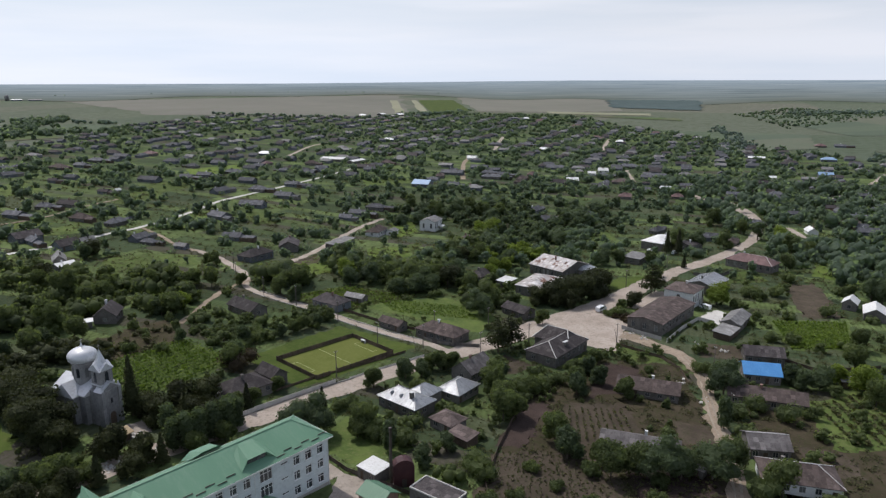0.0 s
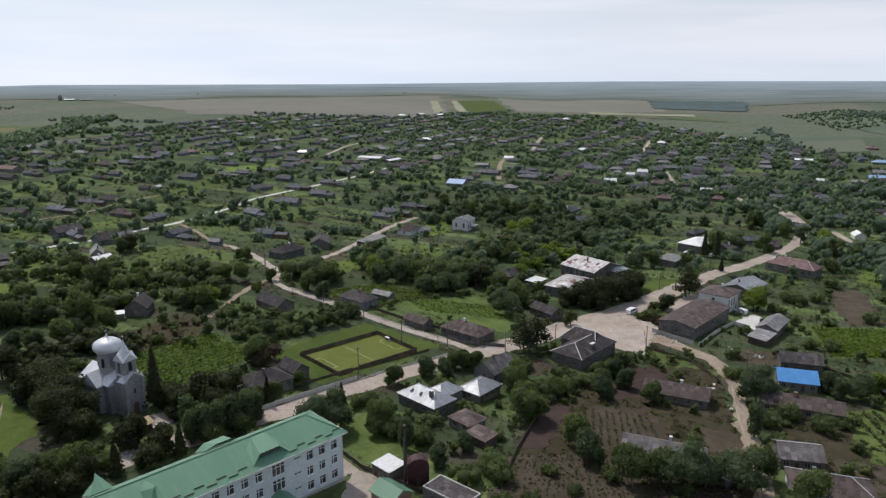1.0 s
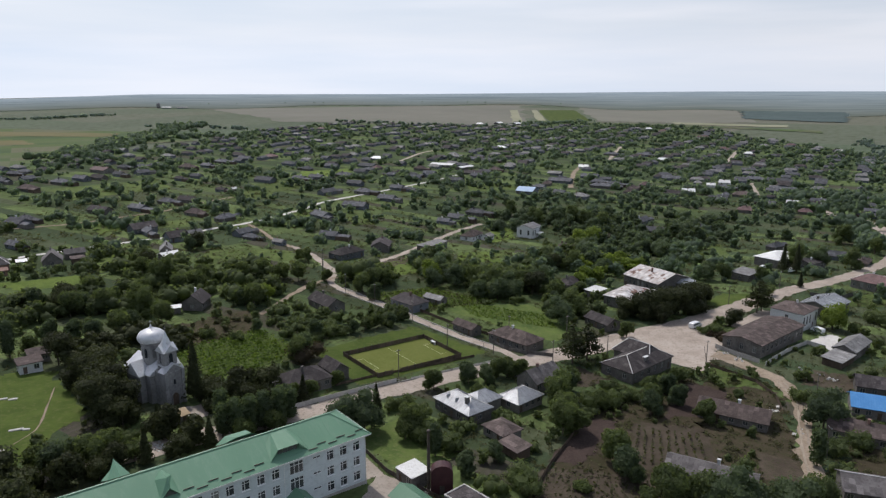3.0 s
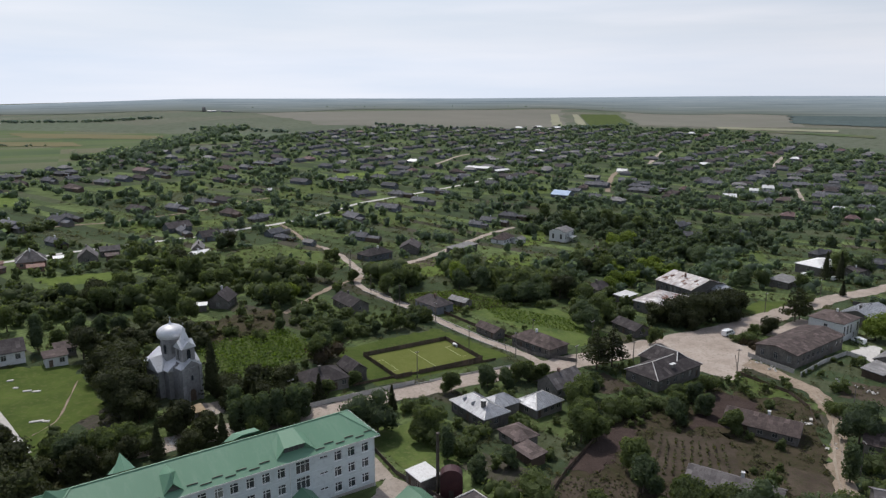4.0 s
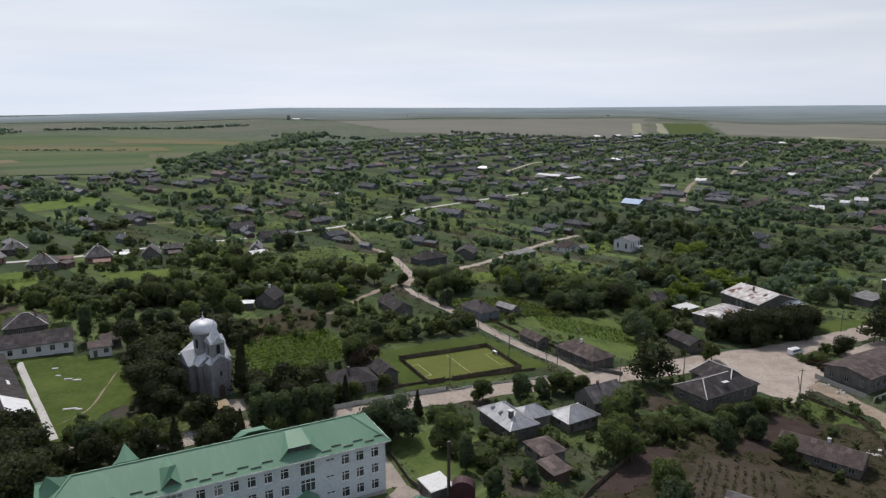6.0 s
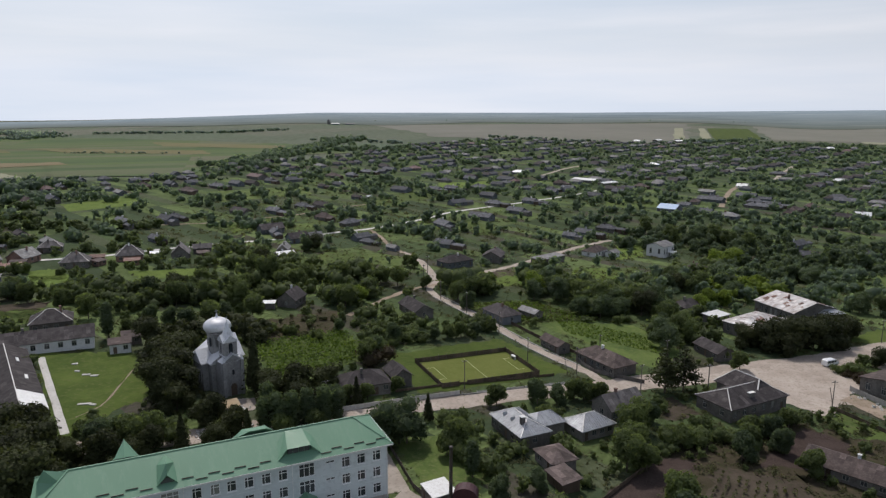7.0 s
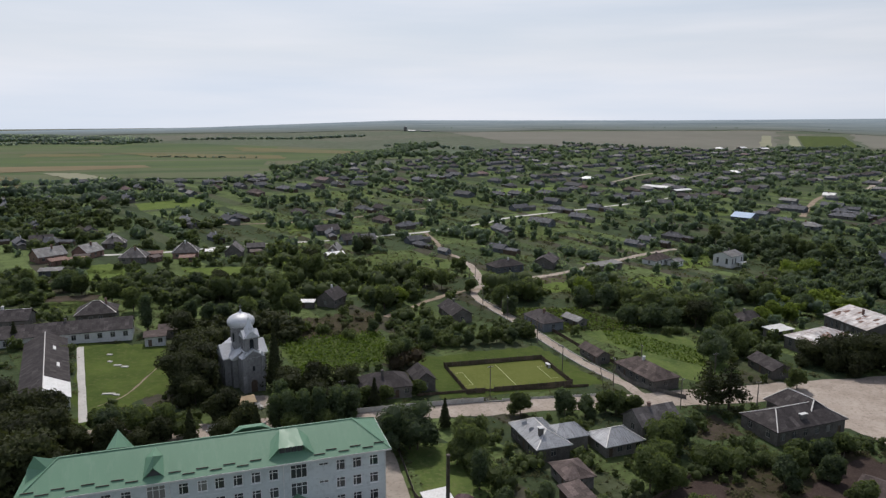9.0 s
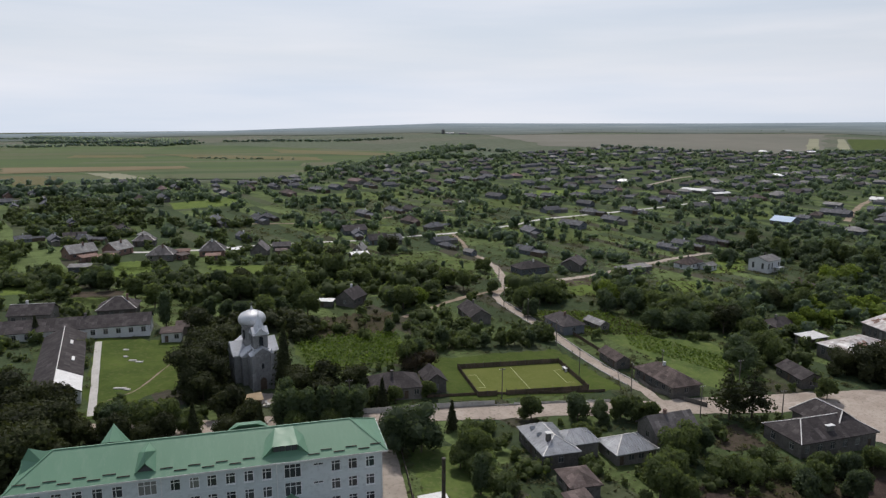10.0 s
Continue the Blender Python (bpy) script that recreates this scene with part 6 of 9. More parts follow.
# the churchyard's annex: two long wings
annex = house(-130.0, 131.3, 50.0, 11.0, 149, 3.3, 2.7, "gable", M_ROOF_DARK, M_PLASTER, "long low annex with dark roof and white end panel", windows=12, chimneys=0, caps=True, sides=2, z=1.3, name="church_annex", category="building")
panel = bmesh.new()
beam(panel, (-24.9, 0.0, 0.0), (-14.5, 0.0, 0.0), 6.0, 0.05)
part("roof_panel", panel, M_WHITE_METAL, annex, "newer white metal roof sheets", pose(0, -2.76, 4.74, 26.1))
for rx, ry in ((-3.0, -3.0), (11.0, -2.2)):
    part("roof_light", block(-1.6, 1.6, -0.35, 0.35, 0, 0.12), M_WHITE_METAL, annex, "pale roof light", pose(rx, ry, 3.4 + (5.5 + ry) * 2.7 / 5.5, 26.1))
house(-157.0, 148.5, 46.0, 10.5, 50, 3.3, 2.6, "gable", M_ROOF_DARK, M_PLASTER, "long white-walled wing with dark roof", windows=12, chimneys=1, sides=2, z=2.2, name="church_annex", category="building")
house(-165.6, 169.5, 12.5, 11.0, 50, 3.2, 3.2, "hip", M_ROOF_DARK, M_WALL_GREY, "dark hip-roofed house behind the annex", windows=3, caps=True)
house(-178.0, 148.5, 13.0, 9.0, 45, 3.2, 2.6, "gable", M_ROOF_DARK, M_WALL_GREY, "dark gabled house with pale ridge", windows=3, caps=True)
house(-130.5, 164.5, 6.5, 5.5, 50, 3.0, 0.5, "mono", M_ROOF_BROWN, M_PLASTER, "small white outbuilding with flat brown roof", windows=1, chimneys=0, name="shed", category="shed")
house(-133.5, 171.5, 6.0, 5.0, 50, 2.6, 0.8, "mono", M_ROOF_BROWN, M_WALL_GREY, "low brown-roofed outhouse by the churchyard", windows=1, chimneys=0, name="shed", category="shed")
house(-74.5, 146.0, 4.4, 2.6, 60, 2.0, 0.9, "mono", M_TAN, M_WALL_GREY, "small kiosk with tan roof by the church gate", windows=1, chimneys=0, sides=0, name="kiosk", category="kiosk")
# houses along the hillside street
for x, y, L, W, ang, rf, wl2, txt in (
    (-165, 291, 9, 6, 60, M_WHITE_METAL, M_WALL_GREY, "white-roofed outhouse by a tall tree"),
    (-172, 300, 12, 6, 120, M_ROOF_GREY, M_WALL_GREY, "pale-roofed long outbuilding on the hillside"),
    (-183, 327, 11, 8, 60, M_ROOF_DARK, M_WALL_BLUE, "dark-roofed house by the pale road"),
    (-176, 333, 8, 6, 60, M_ROOF_GREY, M_WALL_GREY, "grey-roofed outbuilding by the pale road"),
    (-211, 341, 14, 9, 60, M_ROOF_DARK, M_WALL_BLUE, "blue-grey house with dark roof"),
):
    house(x, y, L, W, ang, 2.6, 2.8 if rf is not M_WHITE_METAL else 1.2, "gable", rf, wl2, txt, windows=2)
for x, y, L, W, ang, rise, kind, rf, wl2, txt in (
    (-263, 211, 13, 10, 84, 3.4, "gable", M_ROOF_GREY, M_BRICK, "house with pale grey roof on the hillside"),
    (-257, 226, 11, 9.5, 104, 3.4, "gable", M_ROOF_GREY, M_BRICK, "pale-roofed gabled house with brick walls"),
    (-232, 232, 12, 10, 42, 3.6, "hip", M_ROOF_WORN, M_WALL_GREY, "worn hip-roofed house on the hillside street"),
    (-223, 253, 12, 10.5, 46, 4.2, "hip", M_ROOF_WORN, M_BRICK, "steep hip-roofed house on the hillside street"),
    (-206, 267, 10, 8.5, 128, 4.0, "gable", M_ROOF_WORN, M_WALL_GREY, "steep-gabled brown house on the hillside"),
    (-206, 281, 9, 6.5, 46, 1.8, "gable", M_ROOF_WORN, M_WALL_GREY, "low worn-roofed house on the hillside street"),
    (-297, 228, 11, 8, 60, 2.6, "gable", M_ROOF_DARK, M_WALL_BLUE, "dark-roofed house above the hillside street"),
    (-266, 246, 11, 8, 46, 2.6, "hip", M_ROOF_WORN, M_WALL_GREY, "worn-roofed house beside the hillside street"),
):
    house(x, y, L, W, ang, 2.7, rise, kind, rf, wl2, txt, windows=2, caps=kind == "hip")
for x, y, L, W, ang, rf, wl2, txt in (
    (-252, 209, 8, 4.5, 84, M_RUST_SHEET, M_BRICK, "low brick shed with rusty sheet roof"),
    (-247, 214, 7, 4.5, 60, M_RUST_SHEET, M_WOOD, "low timber shed with rusty sheet roof"),
    (-251, 219, 7, 4, 40, M_ROOF_BROWN, M_BRICK, "low brick outhouse in a hillside yard"),
    (-236, 196, 9, 4.5, 46, M_ROOF_GREY, M_WALL_BLUE, "pale flat-roofed shed in a hillside yard"),
    (-232, 243, 7, 4.5, 46, M_RUST_SHEET, M_BRICK, "low brick shed with rusty sheet roof"),
    (-225, 238, 6, 4, 100, M_ROOF_BROWN, M_BRICK, "low brick outhouse in a hillside yard"),
    (-214, 246, 7, 4, 46, M_RUST_SHEET, M_BRICK, "low brick veranda shed before the house"),
    (-216, 262, 6, 3.5, 46, M_WHITE_METAL, M_WALL_GREY, "small white-roofed shed by the hillside street"),
    (-199, 274, 6, 4, 46, M_ROOF_BROWN, M_WOOD, "low timber shed beside the low house"),
):
    house(x, y, L, W, ang, 2.2, 0.7, "mono", rf, wl2, txt, windows=1, chimneys=0, name="shed", category="shed")
house(-112, 713, 26, 12, -19, 2.6, 1.5, "gable", M_WHITE_METAL, M_WALL_GREY, "long white-roofed farm building", windows=5, chimneys=0)
house(-88, 702, 22, 8, 62, 2.5, 1.2, "gable", M_WHITE_METAL, M_WALL_GREY, "white-roofed farm building among gardens", windows=5, chimneys=0)
house(-17, 570, 15, 14, -19, 2.6, 3.0, "gable", M_BLUE_PALE, M_WALL_BLUE, "house with light blue roof", windows=3)
house(-384, 548, 20, 11, -19, 2.6, 2.4, "gable", M_ROOF_RED, M_WALL_GREY, "house with dull red roof at the village edge", windows=3)
house(443, 796, 17, 10, -19, 2.6, 2.4, "hip", M_BLUE_PALE, M_WALL_BLUE, "house with blue roof on the valley's far side", windows=2)
house(374, 674, 14, 9, -19, 2.6, 2.4, "gable", M_BLUE_PALE, M_WALL_BLUE, "blue-roofed house on the valley's far side", windows=2)
house(367, 812, 19, 9, -19, 2.6, 1.5, "gable", M_WHITE_METAL, M_WALL_GREY, "long white-roofed barn on the valley side", windows=4, chimneys=0)
house(-85, 1375, 22, 12, 60, 2.6, 2.0, "gable", M_WHITE_METAL, M_WALL_GREY, "white-roofed barn at the fields' edge", windows=3, chimneys=0)
house(-120, 1372, 16, 12, 60, 2.6, 2.0, "gable", M_WHITE_METAL, M_WALL_GREY, "white-roofed barn at the fields' edge", windows=3, chimneys=0)

house(-1035, 1795, 30, 11, 30, 3.0, 1.6, "gable", M_ROOF_GREY, M_WALL_BLUE, "long pale-roofed cattle shed on the plateau", windows=0, chimneys=0, sides=0, doors=0, name="cattle_shed", category="barn")
house(-1080, 1790, 24, 10, 30, 3.0, 1.6, "gable", M_WHITE_METAL, M_WALL_BLUE, "long white-roofed cattle shed on the plateau", windows=0, chimneys=0, sides=0, doors=0, name="cattle_shed", category="barn")
silo = thing("grain_silo", -1110, 1800, 0, None, "grey grain silo beside the cattle sheds", "silo")
part("shell", lathe([(5, -1), (5, 11), (4, 13), (0.4, 15)], 14), M_ROOF_GREY, silo, smooth=True)

# flat garage, tank and chimney behind the school
gar = thing("garage", -1.0, 123.5, -37, None, "flat-roofed dark garage with pale parapet", "garage")
blocked(-1, 123.5, 11, 6, -37)
part("wall", block(-5.2, 5.2, -2.7, 2.7, -1.5, 3.4), M_WALL_GREY, gar)
part("roof", block(-5.0, 5.0, -2.5, 2.5, 3.4, 3.55), M_ROOF_DARK, gar)
pb = bmesh.new()
for a, b in (((-5.2, -2.6), (5.2, -2.6)), ((-5.2, 2.6), (5.2, 2.6)), ((-5.1, -2.5), (-5.1, 2.5)), ((5.1, -2.5), (5.1, 2.5))):
    beam(pb, (*a, 3.62), (*b, 3.62), 0.22, 0.3)
part("parapet", pb, M_CONCRETE_PALE, gar)
part("garage_door", block(-3, 0.5, -2.78, -2.7, -0.2, 2.4), M_STEEL, gar)
tank = thing("boiler_house", -8.4, 131.0, 14, None, "maroon barrel-roofed metal boiler house", "boiler house")
blocked(-8.4, 131, 5, 4, 14, 0.5)
tb = bmesh.new()
pts = [(-2.2, -0.8), (2.2, -0.8), (2.2, 4.6)] + [(2.2 * math.cos(a), 4.6 + 1.7 * math.sin(a)) for a in np.linspace(0.2, math.pi - 0.2, 9)] + [(-2.2, 4.6)]
f0 = [tb.verts.new((x, -1.2, z)) for x, z in pts]
f1 = [tb.verts.new((x, 1.2, z)) for x, z in pts]
tb.faces.new(f0)
tb.faces.new(f1[::-1])
for i in range(len(pts)):
    j = (i + 1) % len(pts)
    tb.faces.new((f0[j], f0[i], f1[i], f1[j]))
part("shell", tb, M_MAROON, tank)
part("door", block(-0.5, 0.5, -1.26, -1.2, 0, 2.0), M_STEEL, tank)
flue = thing("chimney_pipe", -10.9, 130.0, 0, None, "tall dark steel chimney pipe with stays", "chimney")
part("pipe", lathe([(0.36, -0.5), (0.34, 6), (0.3, 13.4), (0.36, 13.45), (0.36, 13.7)], 10), M_STEEL, flue, smooth=True)
part("footing", block(-0.7, 0.7, -0.7, 0.7, -0.5, 0.5), M_CONCRETE, flue)
house(-13.0, 123.5, 7, 6, -40, 2.6, 1.6, "gable", M_GREEN, M_BRICK, "small shed with green metal roof", windows=1, chimneys=0, sides=0, name="shed", category="shed", ribs=0.55)


# ---- poles, fences, vehicles ----
def pole_thing():
    p = thing("utility_pole", 0, 0, 0, 0, "weathered utility pole with crossarm and insulators", "utility pole", "village utility poles")
    part("post", lathe([(0.14, -0.5), (0.13, 4), (0.09, 8.2)], 8), M_POLE, p)
    part("crossarm", beam(bmesh.new(), (-0.8, 0, 7.7), (0.8, 0, 7.7), 0.1, 0.12), M_POLE, p)
    ins = lathe([(0.05, 0), (0.07, 0.1), (0.03, 0.2)], 6)
    im = mesh_of("insulator", ins, M_WHITE_METAL)
    for x in (-0.7, -0.3, 0.3, 0.7):
        part("insulator", im, None, p, at=pose(x, 0, 7.76))
    return p


first = pole_thing()
spots = [(-21.5, 213.5, 130), (-6.5, 212.0, 130), (-37.5, 234.0, 130), (-31, 187.0, 48), (28.5, 216.0, 48), (58.5, 219.0, 20), (-55, 157.5, 48), (-56, 251.5, 130), (-71, 262, 130), (-88, 283, 60), (80, 290, 50), (108, 322, 50), (12, 207, 50), (84, 200, 100), (75, 165, 100), (-3, 227, 130), (-94, 300, 60), (16, 232, 48), (66, 274, 48)]
first.matrix_world = pose(*spots[0][:2], gzf(*spots[0][:2]), 0, 0, spots[0][2])
for x, y, a in spots[1:]:
    copy_thing(first, pose(x, y, gzf(x, y), 0, 0, a))
stay = tube(bmesh.new(), (0, 0, -0.2), (1.4, 0, 6.2), 0.09, 0.07)
for x, y, a in ((-8.2, 211.0, 180), (59.5, 219.5, 200)):
    st = thing("pole_stay", x - 0.6, y, a, None, "leaning timber stay beside a utility pole", "pole stay")
    part("strut", stay.copy(), M_POLE, st)


def fence_line(pts, height, material, label, gap=2.6, name="fence", boards=3):
    """A fence of posts and board panels along a line of points."""
    f = thing(name, *pts[0], 0, None, label, "fence")
    x0, y0 = pts[0]
    z0 = gzf(x0, y0)
    post = mesh_of("post", block(-0.06, 0.06, -0.06, 0.06, -0.4, height + 0.1), material)
    for (ax, ay), (bx, by) in zip(pts, pts[1:]):
        n = max(1, round(math.hypot(bx - ax, by - ay) / gap))
        for i in range(n):
            p = Vector((ax + (bx - ax) * i / n, ay + (by - ay) * i / n, 0))
            q = Vector((ax + (bx - ax) * (i + 1) / n, ay + (by - ay) * (i + 1) / n, 0))
            p.z, q.z = gzf(p.x, p.y), gzf(q.x, q.y)
            o = Vector((x0, y0, z0))
            part("post", post, None, f, at=pose(*(p - o)))
            pan = bmesh.new()
            step = height / boards
            for k in range(boards):
                zz = Vector((0, 0, step * (k + 0.5) + 0.05))
                beam(pan, p - o + zz, q - o + zz, 0.05, step * 0.92)
            part("panel", pan, material, f)
    return f


fence_line([(-62, 147.5), (-48, 163.5), (-40, 172.5), (-30.5, 182.5)], 1.3, M_CONCRETE_PALE, "pale concrete slab fence along the street", name="slab_fence", boards=1)
fence_line([(-46, 176.0), (-36, 186.5), (-24, 197), (-12, 208.0)], 0.7, M_WOOD, "low picket fence between pitch and street", 1.6, boards=2)
fence_line([(-10, 228), (-24, 236.5), (-38, 247.5), (-50, 256.5)], 1.1, M_WOOD, "weathered board fence along the lane", boards=3)
fence_line([(12, 214), (-2, 215.5), (-9, 222)], 1.2, M_WALL_GREY, "grey slab fence on the lane corner", boards=1)
fence_line([(64.5, 236), (69, 231), (75.5, 225)], 1.6, M_CONCRETE, "pale concrete yard wall before the hall", boards=1, name="yard_wall")
fence_line([(77, 223.5), (86.7, 237), (96.5, 248), (101, 244)], 1.5, M_CONCRETE_PALE, "pale concrete yard wall beside the hall", boards=1, name="yard_wall")
fence_line([(59, 219.5), (65, 214), (70.5, 209), (73.5, 200), (72.5, 189)], 1.0, M_WOOD, "thin dark fence along the track", boards=2)
fence_line([(10, 118), (9, 132), (13, 147), (21, 172)], 1.0, M_WOOD, "dark wire-and-post garden fence", boards=2)
fence_line([(-39, 154.6), (-21, 135.4), (-7, 127)], 1.1, M_STEEL, "thin steel yard fence", 2.0, boards=2)
fence_line([(140, 206), (118, 201), (104, 217)], 1.0, M_WOOD, "garden fence behind the blue-roofed house", boards=2)
fence_line([(140, 322), (128, 310), (118, 314)], 1.8, M_WALL_GREY, "pale yard wall beside the street", boards=1, name="yard_wall")


fence_line([(-49, 165), (-41, 173.5), (-30, 184)], 0.5, M_CONCRETE_PALE, "low pale stone retaining wall by the street", 1.5, "retaining_wall", 1)
fence_line([(-27, 186), (-16, 196.5), (-6, 205.5)], 0.5, M_CONCRETE_PALE, "low pale stone retaining wall by the street", 1.5, "retaining_wall", 1)


def build_van(x, y, ang, label, paint, size=1.0):
    v = thing("van", x, y, ang, None, label, "van")
    v.scale = (size,) * 3
    prof = [(-2.7, 0.45), (2.5, 0.45), (2.75, 0.7), (2.7, 1.15), (2.0, 1.35), (1.35, 2.15), (1.0, 2.3), (-2.5, 2.3), (-2.75, 2.1)]
    bm = bmesh.new()
    a = [bm.verts.new((px, -0.95, pz)) for px, pz in prof]
    b = [bm.verts.new((px, 0.95, pz)) for px, pz in prof]
    bm.faces.new(a)
    bm.faces.new(b[::-1])
    for i in range(len(prof)):
        j = (i + 1) % len(prof)
        bm.faces.new((a[j], a[i], b[i], b[j]))
    bmesh.ops.bevel(bm, geom=bm.edges[:], offset=0.06, segments=2, affect="EDGES")
    body = part("body", bm, paint, v)
    for s in (-1, 1):
        for x0, x1 in ((-2.4, -1.1), (-0.9, 0.3), (0.5, 1.3)):
            part("side_window", block(x0, x1, s * 0.97 - 0.015, s * 0.97 + 0.015, 1.4, 2.0), M_GLASS, body)
        for wx in (-1.7, 1.75):
            w = part("wheel", lathe([(0.2, -0.11), (0.36, -0.1), (0.38, 0.0), (0.36, 0.1), (0.2, 0.11)], 14), M_RUBBER, v, at=pose(wx, s * 0.86, 0.38, 90))
            part("rim", lathe([(0.2, -0.12), (0.2, 0.12)], 10), M_STEEL, w)
        part("headlight", block(2.68, 2.78, s * 0.65 - 0.18, s * 0.65 + 0.18, 0.8, 1.02), M_GLASS, body)
    part("windscreen", beam(bmesh.new(), (1.98, 0, 1.42), (1.42, 0, 2.1), 1.6, 0.04), M_GLASS, body)
    part("bumper", block(2.55, 2.86, -0.9, 0.9, 0.35, 0.6, 0.04), M_RUBBER, v)
    return v


build_van(61.5, 256.0, 48, "white minibus parked on the gravel street", M_CARPAINT)
build_van(104.5, 262.5, 120, "pale van parked behind the hall", M_CARPAINT, 0.9)
build_van(112.0, 364.0, 50, "pale car-sized van beside the shop", M_CARPAINT, 0.8)
build_van(124.0, 360.0, 50, "pale van parked at the street", M_CARPAINT, 0.8)

# stones and boards on the churchyard lawn
for x, y, L, a in ((-132.3, 150.7, 1.5, 30), (-127.2, 147.3, 1.3, 10), (-123.1, 146.7, 2.0, 35), (-120.7, 147.2, 2.0, 30), (-107.7, 133.4, 3.0, 35), (-105.7, 134.1, 1.5, 20)):
    s = tagged(new("stone_slab", mesh_of("stone_slab", block(-L / 2, L / 2, -0.4, 0.4, -0.05, 0.28, 0.05), M_CONCRETE_PALE)), "pale stone slab lying on the lawn", "stone slab", "slabs on the lawn")
    s.matrix_world = pose(x, y, gzf(x, y), 0, 0, a)


def rubble(spots, per, spread, label, seed):
    """Heaps of broken pale stone."""
    rng = np.random.default_rng(seed)
    bm = bmesh.new()
    for x, y in spots:
        for _ in range(per):
            a, b = x + rng.normal(0, spread), y + rng.normal(0, spread)
            r = rng.uniform(0.15, 0.55)
            m = pose(a, b, gzf(a, b) + r * 0.35, rng.uniform(0, 40), rng.uniform(0, 40), rng.uniform(0, 360))
            q = bmesh.ops.create_cube(bm, size=1.0, matrix=m)["verts"]
            c = sum((v.co for v in q), Vector()) / 8
            for v in q:
                v.co = c + (v.co - c) * r * rng.uniform(0.8, 1.7)
    tagged(new("stone_rubble", mesh_of("stone_rubble", bm, M_CONCRETE_PALE)), label, "rubble", kind="stuff")


rubble([(-71.7, 133.9), (-70.2, 135.8), (-69.0, 138.4), (-67.2, 140.1), (-64.5, 142.8), (-73.1, 148.4)], 14, 1.0, "pale broken stones along the street by the church", 5)
rubble([(66, 232), (70, 228), (88, 222), (94, 218), (70, 190), (73, 178)], 7, 1.2, "pale rubble on the verge of the dirt track", 6)


# ---- plants ----
def cards(rng, pts, out, size, flat=0.5):
    """Leaf clumps: one bent quad at each point, turned outward with some scatter."""
    n = len(pts)
    nrm = out + rng.normal(0, flat, (n, 3))
    nrm /= np.linalg.norm(nrm, axis=1)[:, None] + 1e-9
    ref = rng.normal(0, 1, (n, 3))
    u = np.cross(nrm, ref)
    u /= np.linalg.norm(u, axis=1)[:, None] + 1e-9
    v = np.cross(nrm, u)
    s = (size * rng.uniform(0.6, 1.35, n))[:, None]
    quad = np.stack([pts - u * s - v * s * 0.7, pts + u * s - v * s * 0.7 + nrm * s * 0.3, pts + u * s + v * s * 0.7, pts - u * s + v * s * 0.7 + nrm * s * 0.3], 1)
    return quad.reshape(-1, 3), np.arange(4 * n).reshape(-1, 4)


def ico(level):
    bm = bmesh.new()
    bmesh.ops.create_icosphere(bm, subdivisions=level, radius=1.0)
    bm.verts.ensure_lookup_table()
    v = np.array([p.co for p in bm.verts])
    f = np.array([[p.index for p in q.verts] for q in bm.faces])
    bm.free()
    return v, f


ICO1, ICO2 = ico(1), ico(2)


def lobes_for(rng, kind):
    """Centres and radii of the leafy masses of a crown whose tree is 1 high."""
    if kind == "poplar":
        return [(np.array([rng.normal(0, 0.02), rng.normal(0, 0.02), z]), 0.11 + 0.06 * math.sin(math.pi * (z - 0.1) / 0.95)) for z in np.linspace(0.22, 0.9, 8)]
    if kind in ("bush", "plum"):
        return [(np.array([rng.normal(0, 0.3), rng.normal(0, 0.3), rng.uniform(0.25, 0.6)]), rng.uniform(0.26, 0.42)) for _ in range(6)]
    if kind == "fir":
        out = []
        for z in (0.3, 0.43, 0.56, 0.69, 0.82, 0.93):
            w = 0.30 * (1.06 - z) + 0.03
            for _ in range(4 if z < 0.8 else 2):
                a = rng.uniform(0, 6.28)
                out.append((np.array([w * 0.7 * math.cos(a), w * 0.7 * math.sin(a), z + rng.normal(0, 0.02)]), w * 0.62 + 0.02))
        return out
    if kind == "pair":
        return [(np.array([rng.normal(0, 0.2), rng.normal(0, 0.2), rng.uniform(0.35, 0.55)]), rng.uniform(0.35, 0.45)) for _ in range(2)]
    if kind == "small":
        return [(np.array([rng.normal(0, 0.16), rng.normal(0, 0.16), rng.uniform(0.3, 0.62)]), rng.uniform(0.22, 0.34)) for _ in range(4)]
    out = [(np.array([0, 0, 0.55]), 0.27)]
    for _ in range(10):
        a, r = rng.uniform(0, 2 * math.pi), rng.uniform(0.12, 0.29)
        out.append((np.array([r * math.cos(a), r * math.sin(a), rng.uniform(0.24, 0.84) - r * 0.25]), rng.uniform(0.12, 0.21)))
    return out


